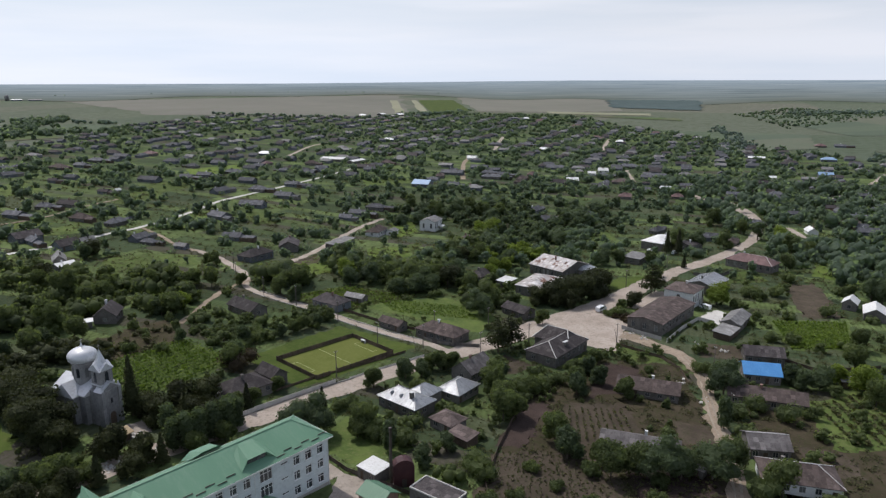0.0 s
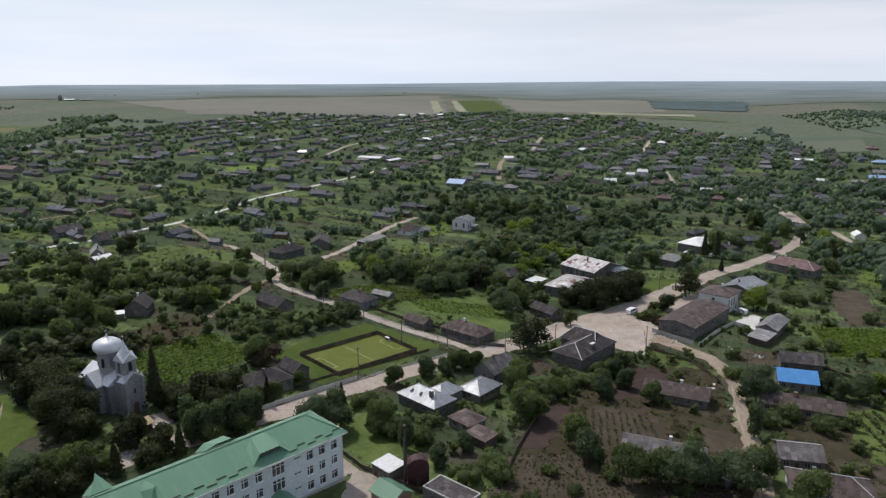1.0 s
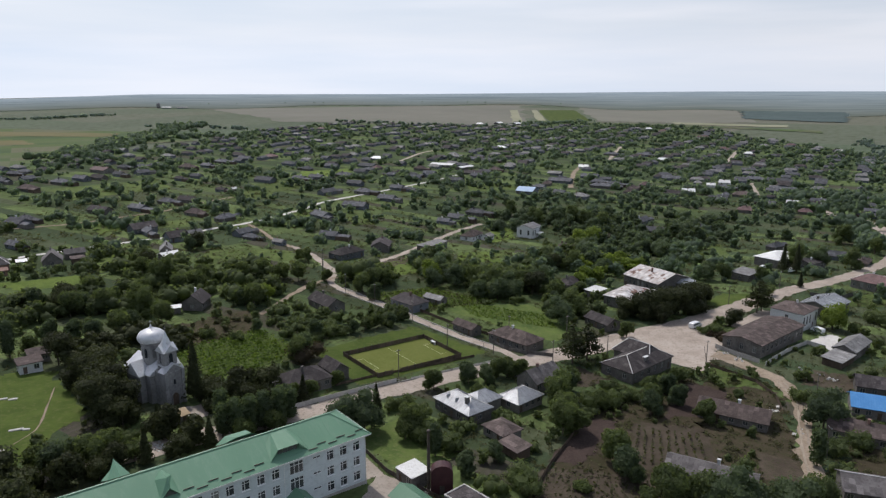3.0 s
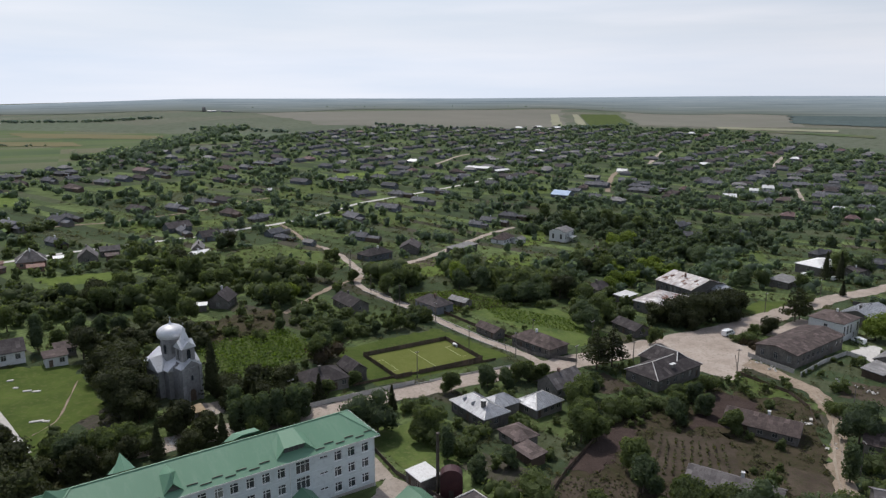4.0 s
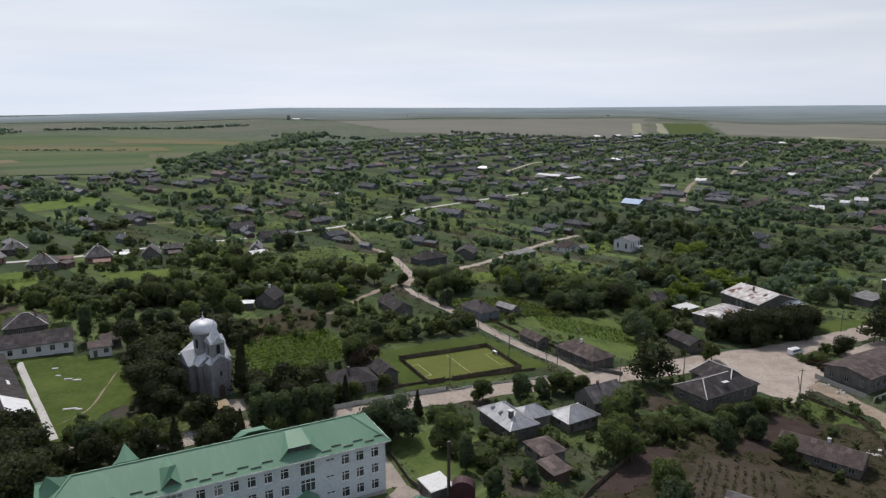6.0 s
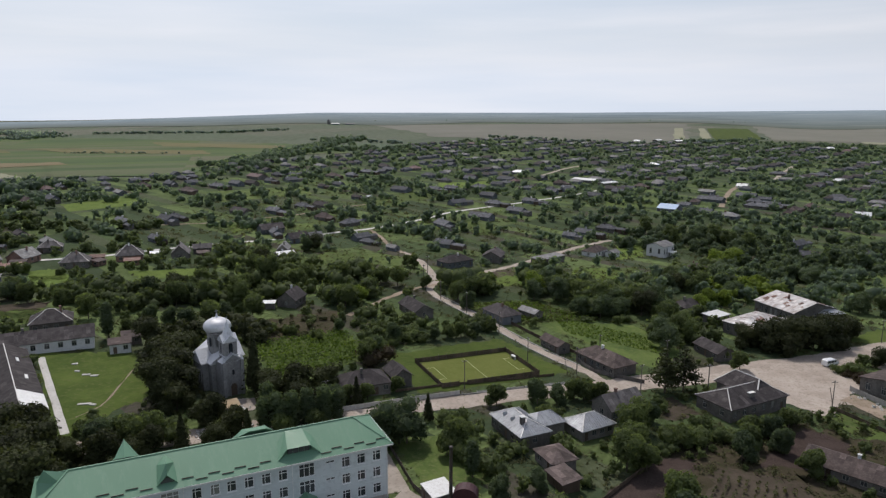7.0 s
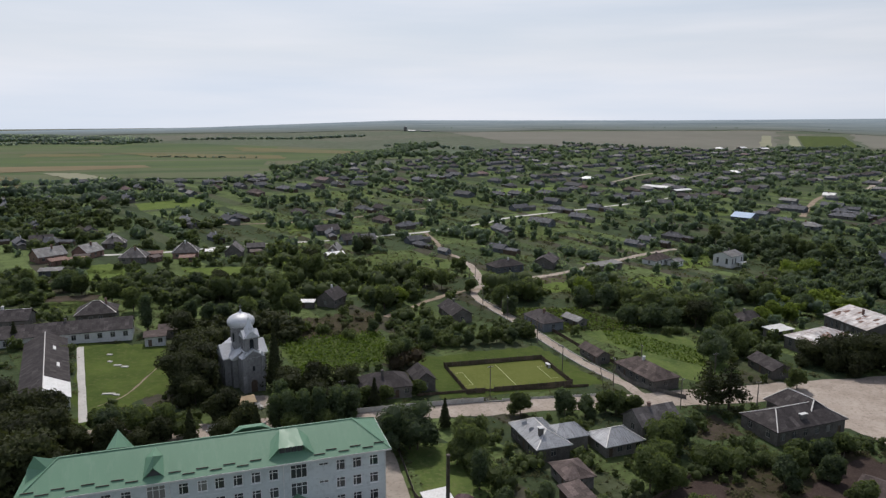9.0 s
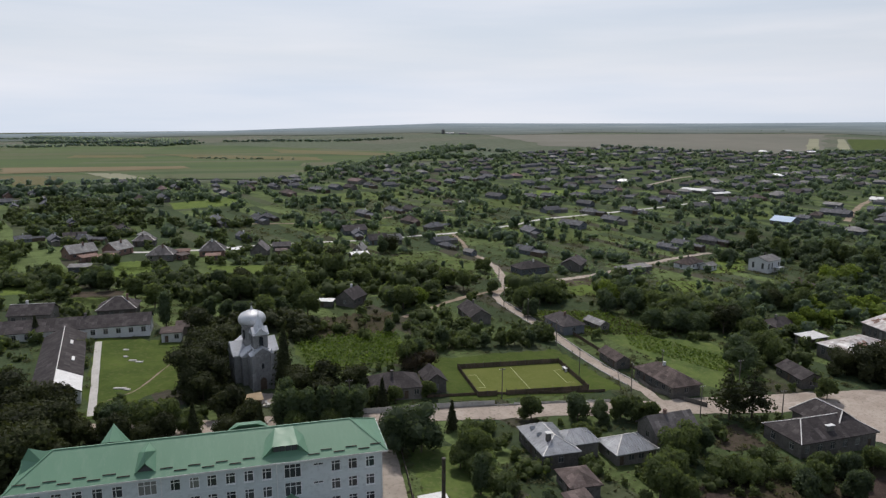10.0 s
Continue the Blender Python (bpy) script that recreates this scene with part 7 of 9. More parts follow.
def crown_arrays(rng, kind, n, size, level, shrink=0.82):
    """Verts and quads or triangles of a crown 1 high: dark cores and a coat of leaf clumps."""
    vs, fs, base = [], [], 0
    if kind == "spruce":
        pts, out = [], []
        wide = 0.19
        for _ in range(n):
            z = 0.1 + 0.9 * rng.uniform(0, 1) ** 1.35
            tier = (1 - z) ** 0.85 * (0.82 + 0.3 * ((z * 9) % 1.0 < 0.5))
            a = rng.uniform(0, 2 * math.pi)
            r = wide * tier * rng.uniform(0.55, 1.15)
            pts.append((r * math.cos(a), r * math.sin(a), z))
            out.append((math.cos(a), math.sin(a), 0.5))
        v, f = cards(rng, np.array(pts), np.array(out), size, 0.35)
        steps = 9
        ring = [((wide * 0.72 * (1 - z) ** 0.85) * math.cos(k * 2 * math.pi / steps), (wide * 0.72 * (1 - z) ** 0.85) * math.sin(k * 2 * math.pi / steps), z) for z in (0.12, 0.4, 0.7, 0.98) for k in range(steps)]
        cf = [(i * steps + k, i * steps + (k + 1) % steps, (i + 1) * steps + (k + 1) % steps, (i + 1) * steps + k) for i in range(3) for k in range(steps)]
        return np.vstack([v, ring]), [tuple(q) for q in f] + [tuple(len(v) + i for i in q) for q in cf]
    lobes = lobes_for(rng, kind)
    # the boughs of a pine spread in flat layers
    flat = np.array((0.75, 0.75, 0.22)) if kind == "fir" else np.ones(3)
    iv, ifc = ICO2 if level == 2 else ICO1
    for c, r in lobes:
        d = 1 + rng.normal(0, 0.13, len(iv))
        vs.append(iv * d[:, None] * r * shrink * flat + c)
        fs += [tuple(q) for q in ifc + base]
        base += len(iv)
    tot = sum(r * r for _, r in lobes)
    pts, out = [], []
    for c, r in lobes:
        k = max(2, int(n * r * r / tot))
        d = rng.normal(0, 1, (k, 3))
        d /= np.linalg.norm(d, axis=1)[:, None]
        if kind == "fir":
            d *= (1.15, 1.15, 0.38)
        p = c + d * r * rng.uniform(0.8, 1.18, k)[:, None]
        keep = np.ones(k, bool)
        for c2, r2 in lobes:
            if r2 != r:
                keep &= np.linalg.norm(p - c2, axis=1) > r2 * 0.8
        pts.append(p[keep])
        out.append(d[keep])
    v, f = cards(rng, np.vstack(pts), np.vstack(out), size)
    vs.append(v)
    fs += [tuple(q) for q in f + base]
    return np.vstack(vs), fs


def trunk_bm(rng, kind, h):
    bm = bmesh.new()
    r = 0.022 * h
    if kind in ("spruce", "fir", "poplar"):
        tube(bm, (0, 0, -0.4), (0, 0, 0.9 * h), r, r * 0.2, 7)
        for _ in range(6):
            z, a = rng.uniform(0.12, 0.5) * h, rng.uniform(0, 6.28)
            tube(bm, (0, 0, z), (0.1 * h * math.cos(a), 0.1 * h * math.sin(a), z + 0.06 * h), r * 0.3, r * 0.1, 4)
        return bm
    fork = (0.12 if kind in ("bush", "plum") else 0.26) * h
    tube(bm, (0, 0, -0.4), (0, 0, fork), r, r * 0.75, 8)
    for k in range(5):
        a, s = k * 1.26 + rng.uniform(0, 0.6), rng.uniform(0.12, 0.24) * h
        mid = (s * 0.6 * math.cos(a), s * 0.6 * math.sin(a), fork + 0.16 * h)
        tube(bm, (0, 0, fork - 0.05), mid, r * 0.5, r * 0.32, 5)
        tube(bm, mid, (s * math.cos(a), s * math.sin(a), fork + 0.34 * h), r * 0.3, r * 0.1, 4)
    return bm


LABELS = {
    "oak": ("broad-crowned green garden tree in full leaf", "tree", M_LEAF),
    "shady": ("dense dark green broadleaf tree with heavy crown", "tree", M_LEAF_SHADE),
    "yellow": ("bright yellow-green broadleaf tree in full leaf", "tree", M_LEAF_YELLOW),
    "poplar": ("slender upright dark green poplar", "tree", M_LEAF_DARK),
    "spruce": ("tall dark green conical spruce", "conifer", M_LEAF_SHADE),
    "fir": ("dark ragged pine with bare lower trunk", "conifer", M_LEAF_SHADE),
    "bush": ("dense rounded green bush", "bush", M_LEAF),
    "plum": ("bushy plant with dark brown leaves", "bush", M_LEAF_PLUM),
}
PROTOS = {}


def protos():
    rng = np.random.default_rng(21)
    for kind, heights in (("oak", (6.5, 8.5, 10.5, 12.5)), ("oak_b", (7.0, 9.5, 11.5, 13.5)), ("shady", (7.0, 10.0, 12.5)), ("yellow", (6.5, 9.5)), ("poplar", (8.5, 12)), ("spruce", (8.5, 11, 16)), ("fir", (14,)), ("bush", (2.6, 3.6, 4.8)), ("plum", (2.6, 3.4))):
        base = kind.split("_")[0]
        for h in heights:
            n = {"oak": 2300, "shady": 2600, "yellow": 2200, "plum": 700, "poplar": 1300, "spruce": 1100, "fir": 1200, "bush": 800}[base]
            size = {"oak": 0.2, "shady": 0.2, "yellow": 0.2, "plum": 0.15, "poplar": 0.2, "spruce": 0.23, "fir": 0.27, "bush": 0.15}[base] / h
            v, f = crown_arrays(rng, "oak" if base == "shady" else base, n, size, 1, 0.84)
            wide = rng.uniform(0.95, 1.15)
            v = v * h * np.array([wide, wide * rng.uniform(0.9, 1.1), 1.0])
            mat = LABELS[base][2] if kind != "oak_b" else M_LEAF_DARK
            crown = mesh_from("crown", v.tolist(), f, mat)
            PROTOS.setdefault(base, []).append((h, crown, mesh_of("trunk", trunk_bm(rng, "oak" if base == "shady" else base, h), M_BARK)))


protos()
TREES = []


def plant(kind, x, y, h):
    """One tree or bush, of the size nearest to h."""
    choice = sorted(PROTOS[kind], key=lambda p: abs(p[0] - h))[: 2 if kind in ("oak", "shady") else 1]
    ph, crown, trunk = choice[int(abs(x * 7 + y * 3)) % len(choice)]
    label, category, _ = LABELS[kind]
    t = thing("bush" if kind in ("bush", "plum") else "tree", x, y, (x * 53 + y * 17) % 360, None, label, category, "village trees")
    t.scale = (h / ph,) * 3
    part("trunk", trunk, None, t)
    part("crown", crown, None, t)
    TREES.append((x, y, 0.3 * h))


plant("shady", -92.0, 143.1, 12.7)
plant("shady", -90.6, 146.5, 10.7)
plant("spruce", -77.9, 159.3, 16.0)
plant("shady", -74.4, 159.7, 7.7)
plant("oak", -78.2, 126.2, 7.9)
plant("bush", -74.5, 129.1, 5.1)
plant("shady", -80.5, 96.7, 13.5)
plant("shady", -89.8, 105.8, 12.1)
plant("shady", -94.0, 112.0, 8.7)
plant("shady", -102.4, 105.5, 8.9)
plant("shady", -82.2, 100.4, 9.3)
plant("poplar", -61.1, 141.4, 8.4)
plant("poplar", -58.3, 142.9, 9.3)
plant("poplar", -56.3, 145.2, 9.3)
plant("poplar", -53.8, 147.9, 9.4)
plant("poplar", -51.5, 150.8, 9.6)
plant("oak", -51.5, 154.6, 7.9)
plant("oak", -32.0, 150.8, 11.2)
plant("spruce", -31.2, 164.3, 7.0)
plant("bush", -27.3, 165.2, 3.6)
plant("bush", -24.2, 167.6, 3.8)
plant("oak", -19.3, 156.9, 6.8)
plant("oak", -20.5, 150.7, 6.1)
plant("bush", -12.8, 149.0, 3.5)
plant("bush", -15.7, 150.2, 3.5)
plant("oak", -19.5, 180.0, 6.8)
plant("oak", -10.9, 186.8, 6.9)
plant("oak", -6.3, 188.5, 5.7)
plant("oak", -3.1, 194.1, 6.5)
plant("oak", -0.6, 197.7, 5.2)
plant("bush", -6.6, 180.7, 3.0)
plant("fir", 17.9, 210.2, 13.1)
plant("fir", 22.3, 213.6, 12.6)
plant("oak", 14.5, 182.2, 8.5)
plant("oak", 16.1, 168.0, 9.0)
plant("oak", 17.0, 188.9, 6.2)
plant("bush", 23.1, 178.6, 5.5)
plant("bush", 27.9, 180.9, 4.8)
plant("bush", 28.8, 191.7, 4.0)
plant("oak", 38.6, 193.3, 5.6)
plant("oak", 43.5, 194.3, 6.3)
plant("oak", 47.6, 201.7, 5.9)
plant("bush", -51.3, 178.4, 2.7)
plant("oak", -45.4, 176.2, 5.0)
plant("oak", -49.8, 168.2, 5.0)
plant("oak", -54.0, 164.8, 5.0)
plant("oak", -63.2, 195.9, 8.6)
plant("oak", -62.7, 190.3, 7.8)
plant("oak", -53.8, 218.8, 5.0)
plant("oak", -51.2, 222.9, 5.0)
plant("oak", -47.7, 225.6, 5.8)
plant("oak", -43.6, 228.9, 5.3)
plant("oak", -41.0, 235.7, 5.0)
plant("bush", -61.3, 212.9, 3.7)
plant("bush", -57.2, 216.1, 3.0)
plant("bush", -63.3, 208.2, 3.6)
plant("oak", -65.1, 265.6, 9.6)
plant("oak", -61.9, 273.3, 10.3)
plant("oak", -58.6, 276.2, 8.4)
plant("oak", -57.7, 257.6, 7.0)
plant("oak", -83.8, 276.3, 5.9)
plant("oak", -108.1, 308.3, 6.1)
plant("yellow", -41.9, 290.8, 10.5)
plant("oak", -41.6, 302.5, 9.9)
plant("oak", -30.3, 285.5, 11.2)
plant("oak", -22.6, 287.4, 11.2)
plant("oak", -15.6, 284.1, 11.0)
plant("oak", -8.2, 281.6, 10.8)
plant("oak", -2.7, 290.6, 10.2)
plant("oak", 3.6, 291.7, 11.2)
plant("oak", 6.6, 331.0, 8.5)
plant("oak", 12.8, 337.3, 8.6)
plant("oak", 19.2, 343.6, 9.8)
plant("oak", 12.3, 282.6, 7.2)
plant("oak", 11.5, 267.4, 6.8)
plant("yellow", 22.2, 299.0, 7.6)
plant("yellow", 29.5, 314.3, 6.9)
plant("oak", -22.7, 479.6, 13.5)
plant("oak", -4.7, 460.2, 13.5)
plant("oak", 8.4, 469.0, 12.1)
plant("oak", 18.9, 475.6, 13.5)
plant("oak", 27.7, 466.2, 12.0)
plant("oak", 38.4, 458.3, 13.5)
plant("oak", -143.4, 249.4, 13.5)
plant("oak", -130.9, 242.1, 8.6)
plant("oak", -128.7, 249.7, 9.8)
plant("oak", -131.1, 259.8, 8.1)
plant("oak", -152.2, 208.6, 11.2)
plant("oak", -151.2, 214.4, 8.6)
plant("oak", -143.5, 215.7, 9.3)
plant("oak", -130.2, 216.8, 12.7)
plant("oak", -118.0, 208.6, 10.3)
plant("oak", -124.7, 203.3, 6.9)
plant("spruce", -104.2, 188.3, 7.8)
plant("oak", -136.2, 188.9, 6.8)
plant("oak", -129.6, 190.4, 8.3)
plant("oak", -124.1, 195.1, 9.3)
plant("oak", -143.0, 187.5, 7.0)
plant("oak", -164.9, 182.3, 9.2)
plant("poplar", -142.4, 170.9, 11.8)
plant("oak", -140.4, 176.7, 5.9)
plant("shady", -125.8, 169.8, 11.2)
plant("shady", -108.4, 158.3, 11.7)
plant("oak", -207.1, 170.8, 8.1)
plant("bush", -212.7, 165.6, 4.9)
plant("oak", -206.5, 183.2, 8.3)
plant("oak", -198.1, 184.9, 8.1)
plant("oak", -179.7, 184.5, 8.6)
plant("bush", -199.5, 202.3, 5.5)
plant("spruce", -160.4, 140.3, 7.0)
plant("bush", -141.4, 143.0, 3.8)
plant("bush", -128.7, 135.8, 3.0)
plant("oak", -97.2, 239.0, 8.0)
plant("oak", -101.1, 235.8, 7.1)
plant("yellow", -96.2, 244.6, 7.2)
plant("oak", -112.4, 275.9, 8.1)
plant("oak", -102.7, 271.8, 7.9)
plant("oak", -95.0, 272.4, 8.8)
plant("shady", -58.4, 149.1, 5.5)
plant("bush", -87.7, 202.2, 3.7)
plant("bush", -97.6, 201.5, 3.8)
plant("bush", -105.1, 199.1, 3.9)
plant("oak", -85.0, 211.5, 5.0)
plant("oak", 36.2, 238.2, 6.5)
plant("bush", 31.1, 247.2, 4.6)
plant("fir", 88.5, 281.0, 13.5)
plant("fir", 91.0, 284.5, 12.5)
plant("shady", 75.5, 263.0, 7.5)
plant("bush", 68.0, 250.5, 4.5)
plant("bush", 63.7, 250.1, 3.2)
plant("yellow", 111.4, 268.3, 11.0)
plant("oak", 79.9, 181.8, 11.3)
plant("oak", 80.6, 189.8, 6.7)
plant("oak", 50.7, 178.0, 6.6)
plant("oak", 47.2, 135.6, 10.9)
plant("oak", 43.2, 136.5, 9.9)
plant("oak", 36.6, 135.0, 9.2)
plant("oak", 35.7, 142.1, 6.0)
plant("oak", 52.3, 135.8, 8.0)
plant("oak", 59.3, 136.2, 10.8)
plant("oak", 65.1, 141.2, 9.7)
plant("oak", 72.0, 130.2, 10.2)
plant("bush", 67.7, 130.0, 5.5)
plant("oak", 26.9, 150.8, 8.6)
plant("oak", 28.6, 143.7, 8.0)
plant("oak", 13.5, 177.3, 8.9)
plant("oak", 15.4, 162.0, 9.2)
plant("oak", 19.2, 163.8, 7.1)
plant("oak", 24.6, 178.1, 6.0)
plant("oak", -19.9, 153.8, 8.2)
plant("bush", -17.5, 151.1, 5.4)
plant("poplar", -12.3, 144.6, 7.9)
plant("oak", -4.9, 138.7, 5.6)
plant("oak", 0.8, 145.3, 5.0)
plant("bush", 6.4, 136.9, 5.2)
plant("bush", 9.3, 133.6, 5.1)
plant("bush", -8.5, 147.4, 4.8)
plant("oak", -34.3, 150.1, 11.2)
plant("oak", -30.6, 151.7, 9.5)
plant("bush", 79.5, 198.3, 4.1)
plant("bush", 90.3, 166.6, 5.5)
plant("bush", 84.9, 171.3, 5.0)
plant("poplar", 71.6, 160.7, 8.9)
plant("bush", 77.2, 167.4, 4.9)
plant("bush", 97.4, 168.7, 3.2)
plant("oak", 105.4, 187.4, 6.8)
plant("oak", 104.1, 191.4, 6.9)
plant("oak", 110.6, 187.8, 8.6)
plant("yellow", 118.2, 192.4, 7.1)
plant("yellow", 122.1, 184.6, 10.5)
plant("oak", 128.8, 201.8, 9.3)
plant("oak", 120.7, 177.1, 8.6)
plant("bush", 114.8, 227.4, 3.9)
plant("bush", 120.7, 225.2, 4.7)
plant("oak", 142.2, 221.7, 8.0)
plant("oak", 172.6, 281.6, 7.3)
plant("oak", 177.9, 274.4, 13.5)
plant("oak", 180.5, 270.9, 13.5)
plant("bush", 132.2, 277.9, 5.5)
plant("bush", 129.0, 281.6, 5.5)
plant("bush", 141.7, 282.7, 5.5)
plant("bush", 159.2, 306.2, 5.5)
plant("spruce", 118.3, 328.1, 7.0)
plant("oak", 140.3, 374.1, 11.5)
plant("oak", 156.4, 375.0, 11.7)
plant("oak", 174.6, 439.8, 13.4)
plant("oak", 182.5, 414.6, 11.2)
plant("oak", 186.0, 399.1, 12.6)
plant("yellow", 196.3, 392.5, 11.0)
plant("oak", 189.0, 364.2, 11.8)
plant("oak", 195.3, 358.5, 10.3)
plant("oak", 167.9, 327.0, 10.6)
plant("bush", 99.1, 310.4, 5.5)
plant("oak", 85.8, 331.4, 10.0)
plant("oak", 78.6, 330.9, 9.9)
plant("oak", 103.0, 332.7, 7.7)
plant("bush", 150.0, 257.6, 5.3)
plant("oak", 14.0, 245.6, 11.3)
plant("oak", 19.2, 259.8, 9.9)
plant("oak", 10.8, 274.4, 10.3)
plant("oak", 32.1, 326.7, 9.6)
plant("oak", 25.6, 354.0, 10.3)
plant("yellow", 40.7, 355.4, 7.8)
plant("oak", 64.5, 372.5, 10.9)
plant("oak", 57.5, 389.2, 9.9)
plant("bush", 83.4, 372.7, 5.5)
plant("spruce", 119.8, 359.2, 13.7)
plant("spruce", 126.0, 359.5, 13.8)
plant("oak", 129.1, 373.7, 12.8)
plant("bush", 44.0, 195.7, 5.2)
plant("oak", 45.6, 187.3, 6.3)
plant("oak", 38.9, 186.8, 6.3)
plant("bush", 33.1, 186.4, 3.7)
plant("bush", 47.7, 204.9, 4.0)
plant("oak", 37.4, 178.9, 6.8)
plant("oak", 2.8, 197.0, 5.6)
plant("oak", -0.7, 194.5, 5.6)
plant("oak", -39.3, 281.7, 9.5)
plant("oak", -31.5, 287.1, 8.6)
plant("oak", -20.6, 288.3, 10.7)
plant("oak", -12.9, 280.3, 12.6)
plant("shady", -96.0, 104.0, 10.5)
plant("shady", -104.0, 108.0, 11.0)
plant("shady", -112.0, 108.5, 12.0)
plant("oak", -86.0, 119.0, 8.5)
plant("oak", -80.0, 122.0, 8.0)
plant("shady", -96.0, 96.0, 11.5)
plant("shady", -74.0, 138.0, 8.0)
plant("poplar", -64.0, 146.5, 9.5)
plant("shady", -66.0, 136.5, 7.0)
plant("shady", -60.0, 143.5, 7.0)
plant("oak", -54.0, 149.0, 6.5)
plant("shady", -95.0, 146.0, 11.0)
plant("shady", -99.0, 152.0, 12.5)
plant("shady", -104.0, 157.0, 12.0)
plant("shady", -109.0, 163.0, 11.0)
plant("shady", -86.0, 141.0, 8.5)
plant("shady", -70.0, 156.0, 9.0)
plant("shady", -66.0, 161.0, 9.0)
plant("shady", -62.0, 157.0, 8.0)
plant("shady", -62.0, 166.0, 9.0)
plant("shady", -100, 88, 12.5)
plant("shady", -92, 84, 12)
plant("shady", -107, 97, 12.5)
plant("shady", -84, 92, 10)
plant("shady", -88, 100, 10.5)
plant("shady", -118, 104, 11)
plant("plum", 68.0, 245.5, 2.8)
plant("plum", 70.5, 243.0, 3.2)
plant("plum", 66.0, 248.5, 2.4)
plant("spruce", -75.5, 138.8, 7.5)
plant("spruce", -62.0, 152.0, 8.5)
plant("shady", -58.5, 155.5, 7.0)
plant("oak", -54.0, 159.5, 7.0)
plant("spruce", -50.5, 164.0, 7.5)
plant("shady", -76.0, 122.5, 6.5)
plant("spruce", -71.0, 127.0, 8.0)
plant("shady", -66.0, 131.5, 6.5)
plant("spruce", -61.5, 136.5, 7.5)
plant("oak", -56.0, 141.5, 6.0)
plant("oak", -51.0, 147.0, 6.0)
plant("oak", -91.0, 119.5, 5.5)
plant("oak", -85.5, 124.5, 5.5)
plant("shady", 43, 262, 12)
plant("shady", 48, 264.5, 13.5)
plant("shady", 53, 268, 13.5)
plant("shady", 58, 271, 13)
plant("shady", 62.5, 276, 13)
plant("shady", 66, 283, 12)
plant("shady", 50, 260, 9)
plant("shady", 38, 262, 9)
plant("shady", 70, 290, 10)
plant("shady", -105, 113, 9)
plant("shady", -86.5, 111.5, 7.0)
plant("shady", -81.0, 115.5, 7.5)
plant("shady", -76.0, 119.0, 6.5)
plant("shady", -91.0, 109.0, 7.0)
plant("shady", -99, 114, 9)
plant("shady", -92, 105, 10)
plant("shady", -79, 98, 11)
plant("shady", -78, 102, 9)
# Stands in for a thin brown bare tree near the pitch.
plant("plum", -61.0, 192.5, 5.6)
plant("bush", 15, 126, 2.6)
plant("bush", 24, 131, 2.2)
plant("bush", 31, 124, 2.8)
plant("bush", 9, 124, 3)
plant("bush", 20, 138, 2.4)
plant("bush", 33, 137, 3)
plant("bush", 44, 126, 3.4)
plant("bush", 52, 122, 3.2)
plant("bush", 47, 133, 2.8)
plant("oak", -220.6, 178.0, 8)
plant("oak", -209.0, 187.4, 8)
plant("oak", -225.1, 174.3, 7)
plant("shady", -157.1, 213.5, 11)
plant("oak", -168.2, 212.5, 8)
plant("oak", -161.1, 231.7, 8)
plant("oak", -141.7, 235.2, 8)
plant("shady", -161.2, 269.5, 9)
plant("oak", -160.5, 263.1, 8)
plant("shady", -165.0, 314.9, 10)
plant("oak", -164.6, 309.7, 8)
plant("oak", -97.5, 235.5, 11)
plant("oak", -133.1, 247.0, 7)
plant("oak", -126.6, 249.7, 7)
plant("oak", -118.5, 269.7, 8)
plant("oak", -102.8, 275.7, 7)
plant("oak", -63.9, 275.7, 11)
plant("shady", -61.3, 279.8, 9)
plant("oak", -105.2, 307.2, 7)
plant("oak", -64.6, 211.0, 7)
plant("oak", -18.7, 270.2, 9)
plant("oak", -11.3, 271.6, 10)
plant("oak", -5.2, 274.5, 9)
plant("shady", 1.9, 281.5, 11)
plant("oak", 10.5, 279.9, 8)
plant("oak", 17.6, 260.5, 11)
plant("oak", -36.4, 294.1, 8)
plant("shady", 10.1, 333.8, 8)
plant("oak", 15.5, 332.3, 7)
plant("yellow", 24.4, 312.2, 7.5)
plant("yellow", 36.3, 343.9, 8)
plant("yellow", 42.1, 355.1, 7)
plant("yellow", 22.9, 408.5, 11)
plant("yellow", 29.8, 418.5, 11)
plant("yellow", 33.4, 424.0, 9)

# ---- the village beyond ----
U, V = np.array([0.33, 0.944]), np.array([0.944, -0.33])
STREET_ANG = math.degrees(math.atan2(U[1], U[0]))


STREET_ROWS = np.array([-880, -790, -700, -612, -527, -440, -353, -293, -182, -108, -40, 28, 96, 164, 232, 300, 368, 436], float)


def row_gap(x, y):
    """Distance from the middle of the nearest village street."""
    v = x * V[0] + y * V[1] - 10 * np.sin((x * U[0] + y * U[1]) * 0.006)
    return np.abs(v[..., None] - STREET_ROWS).min(-1)


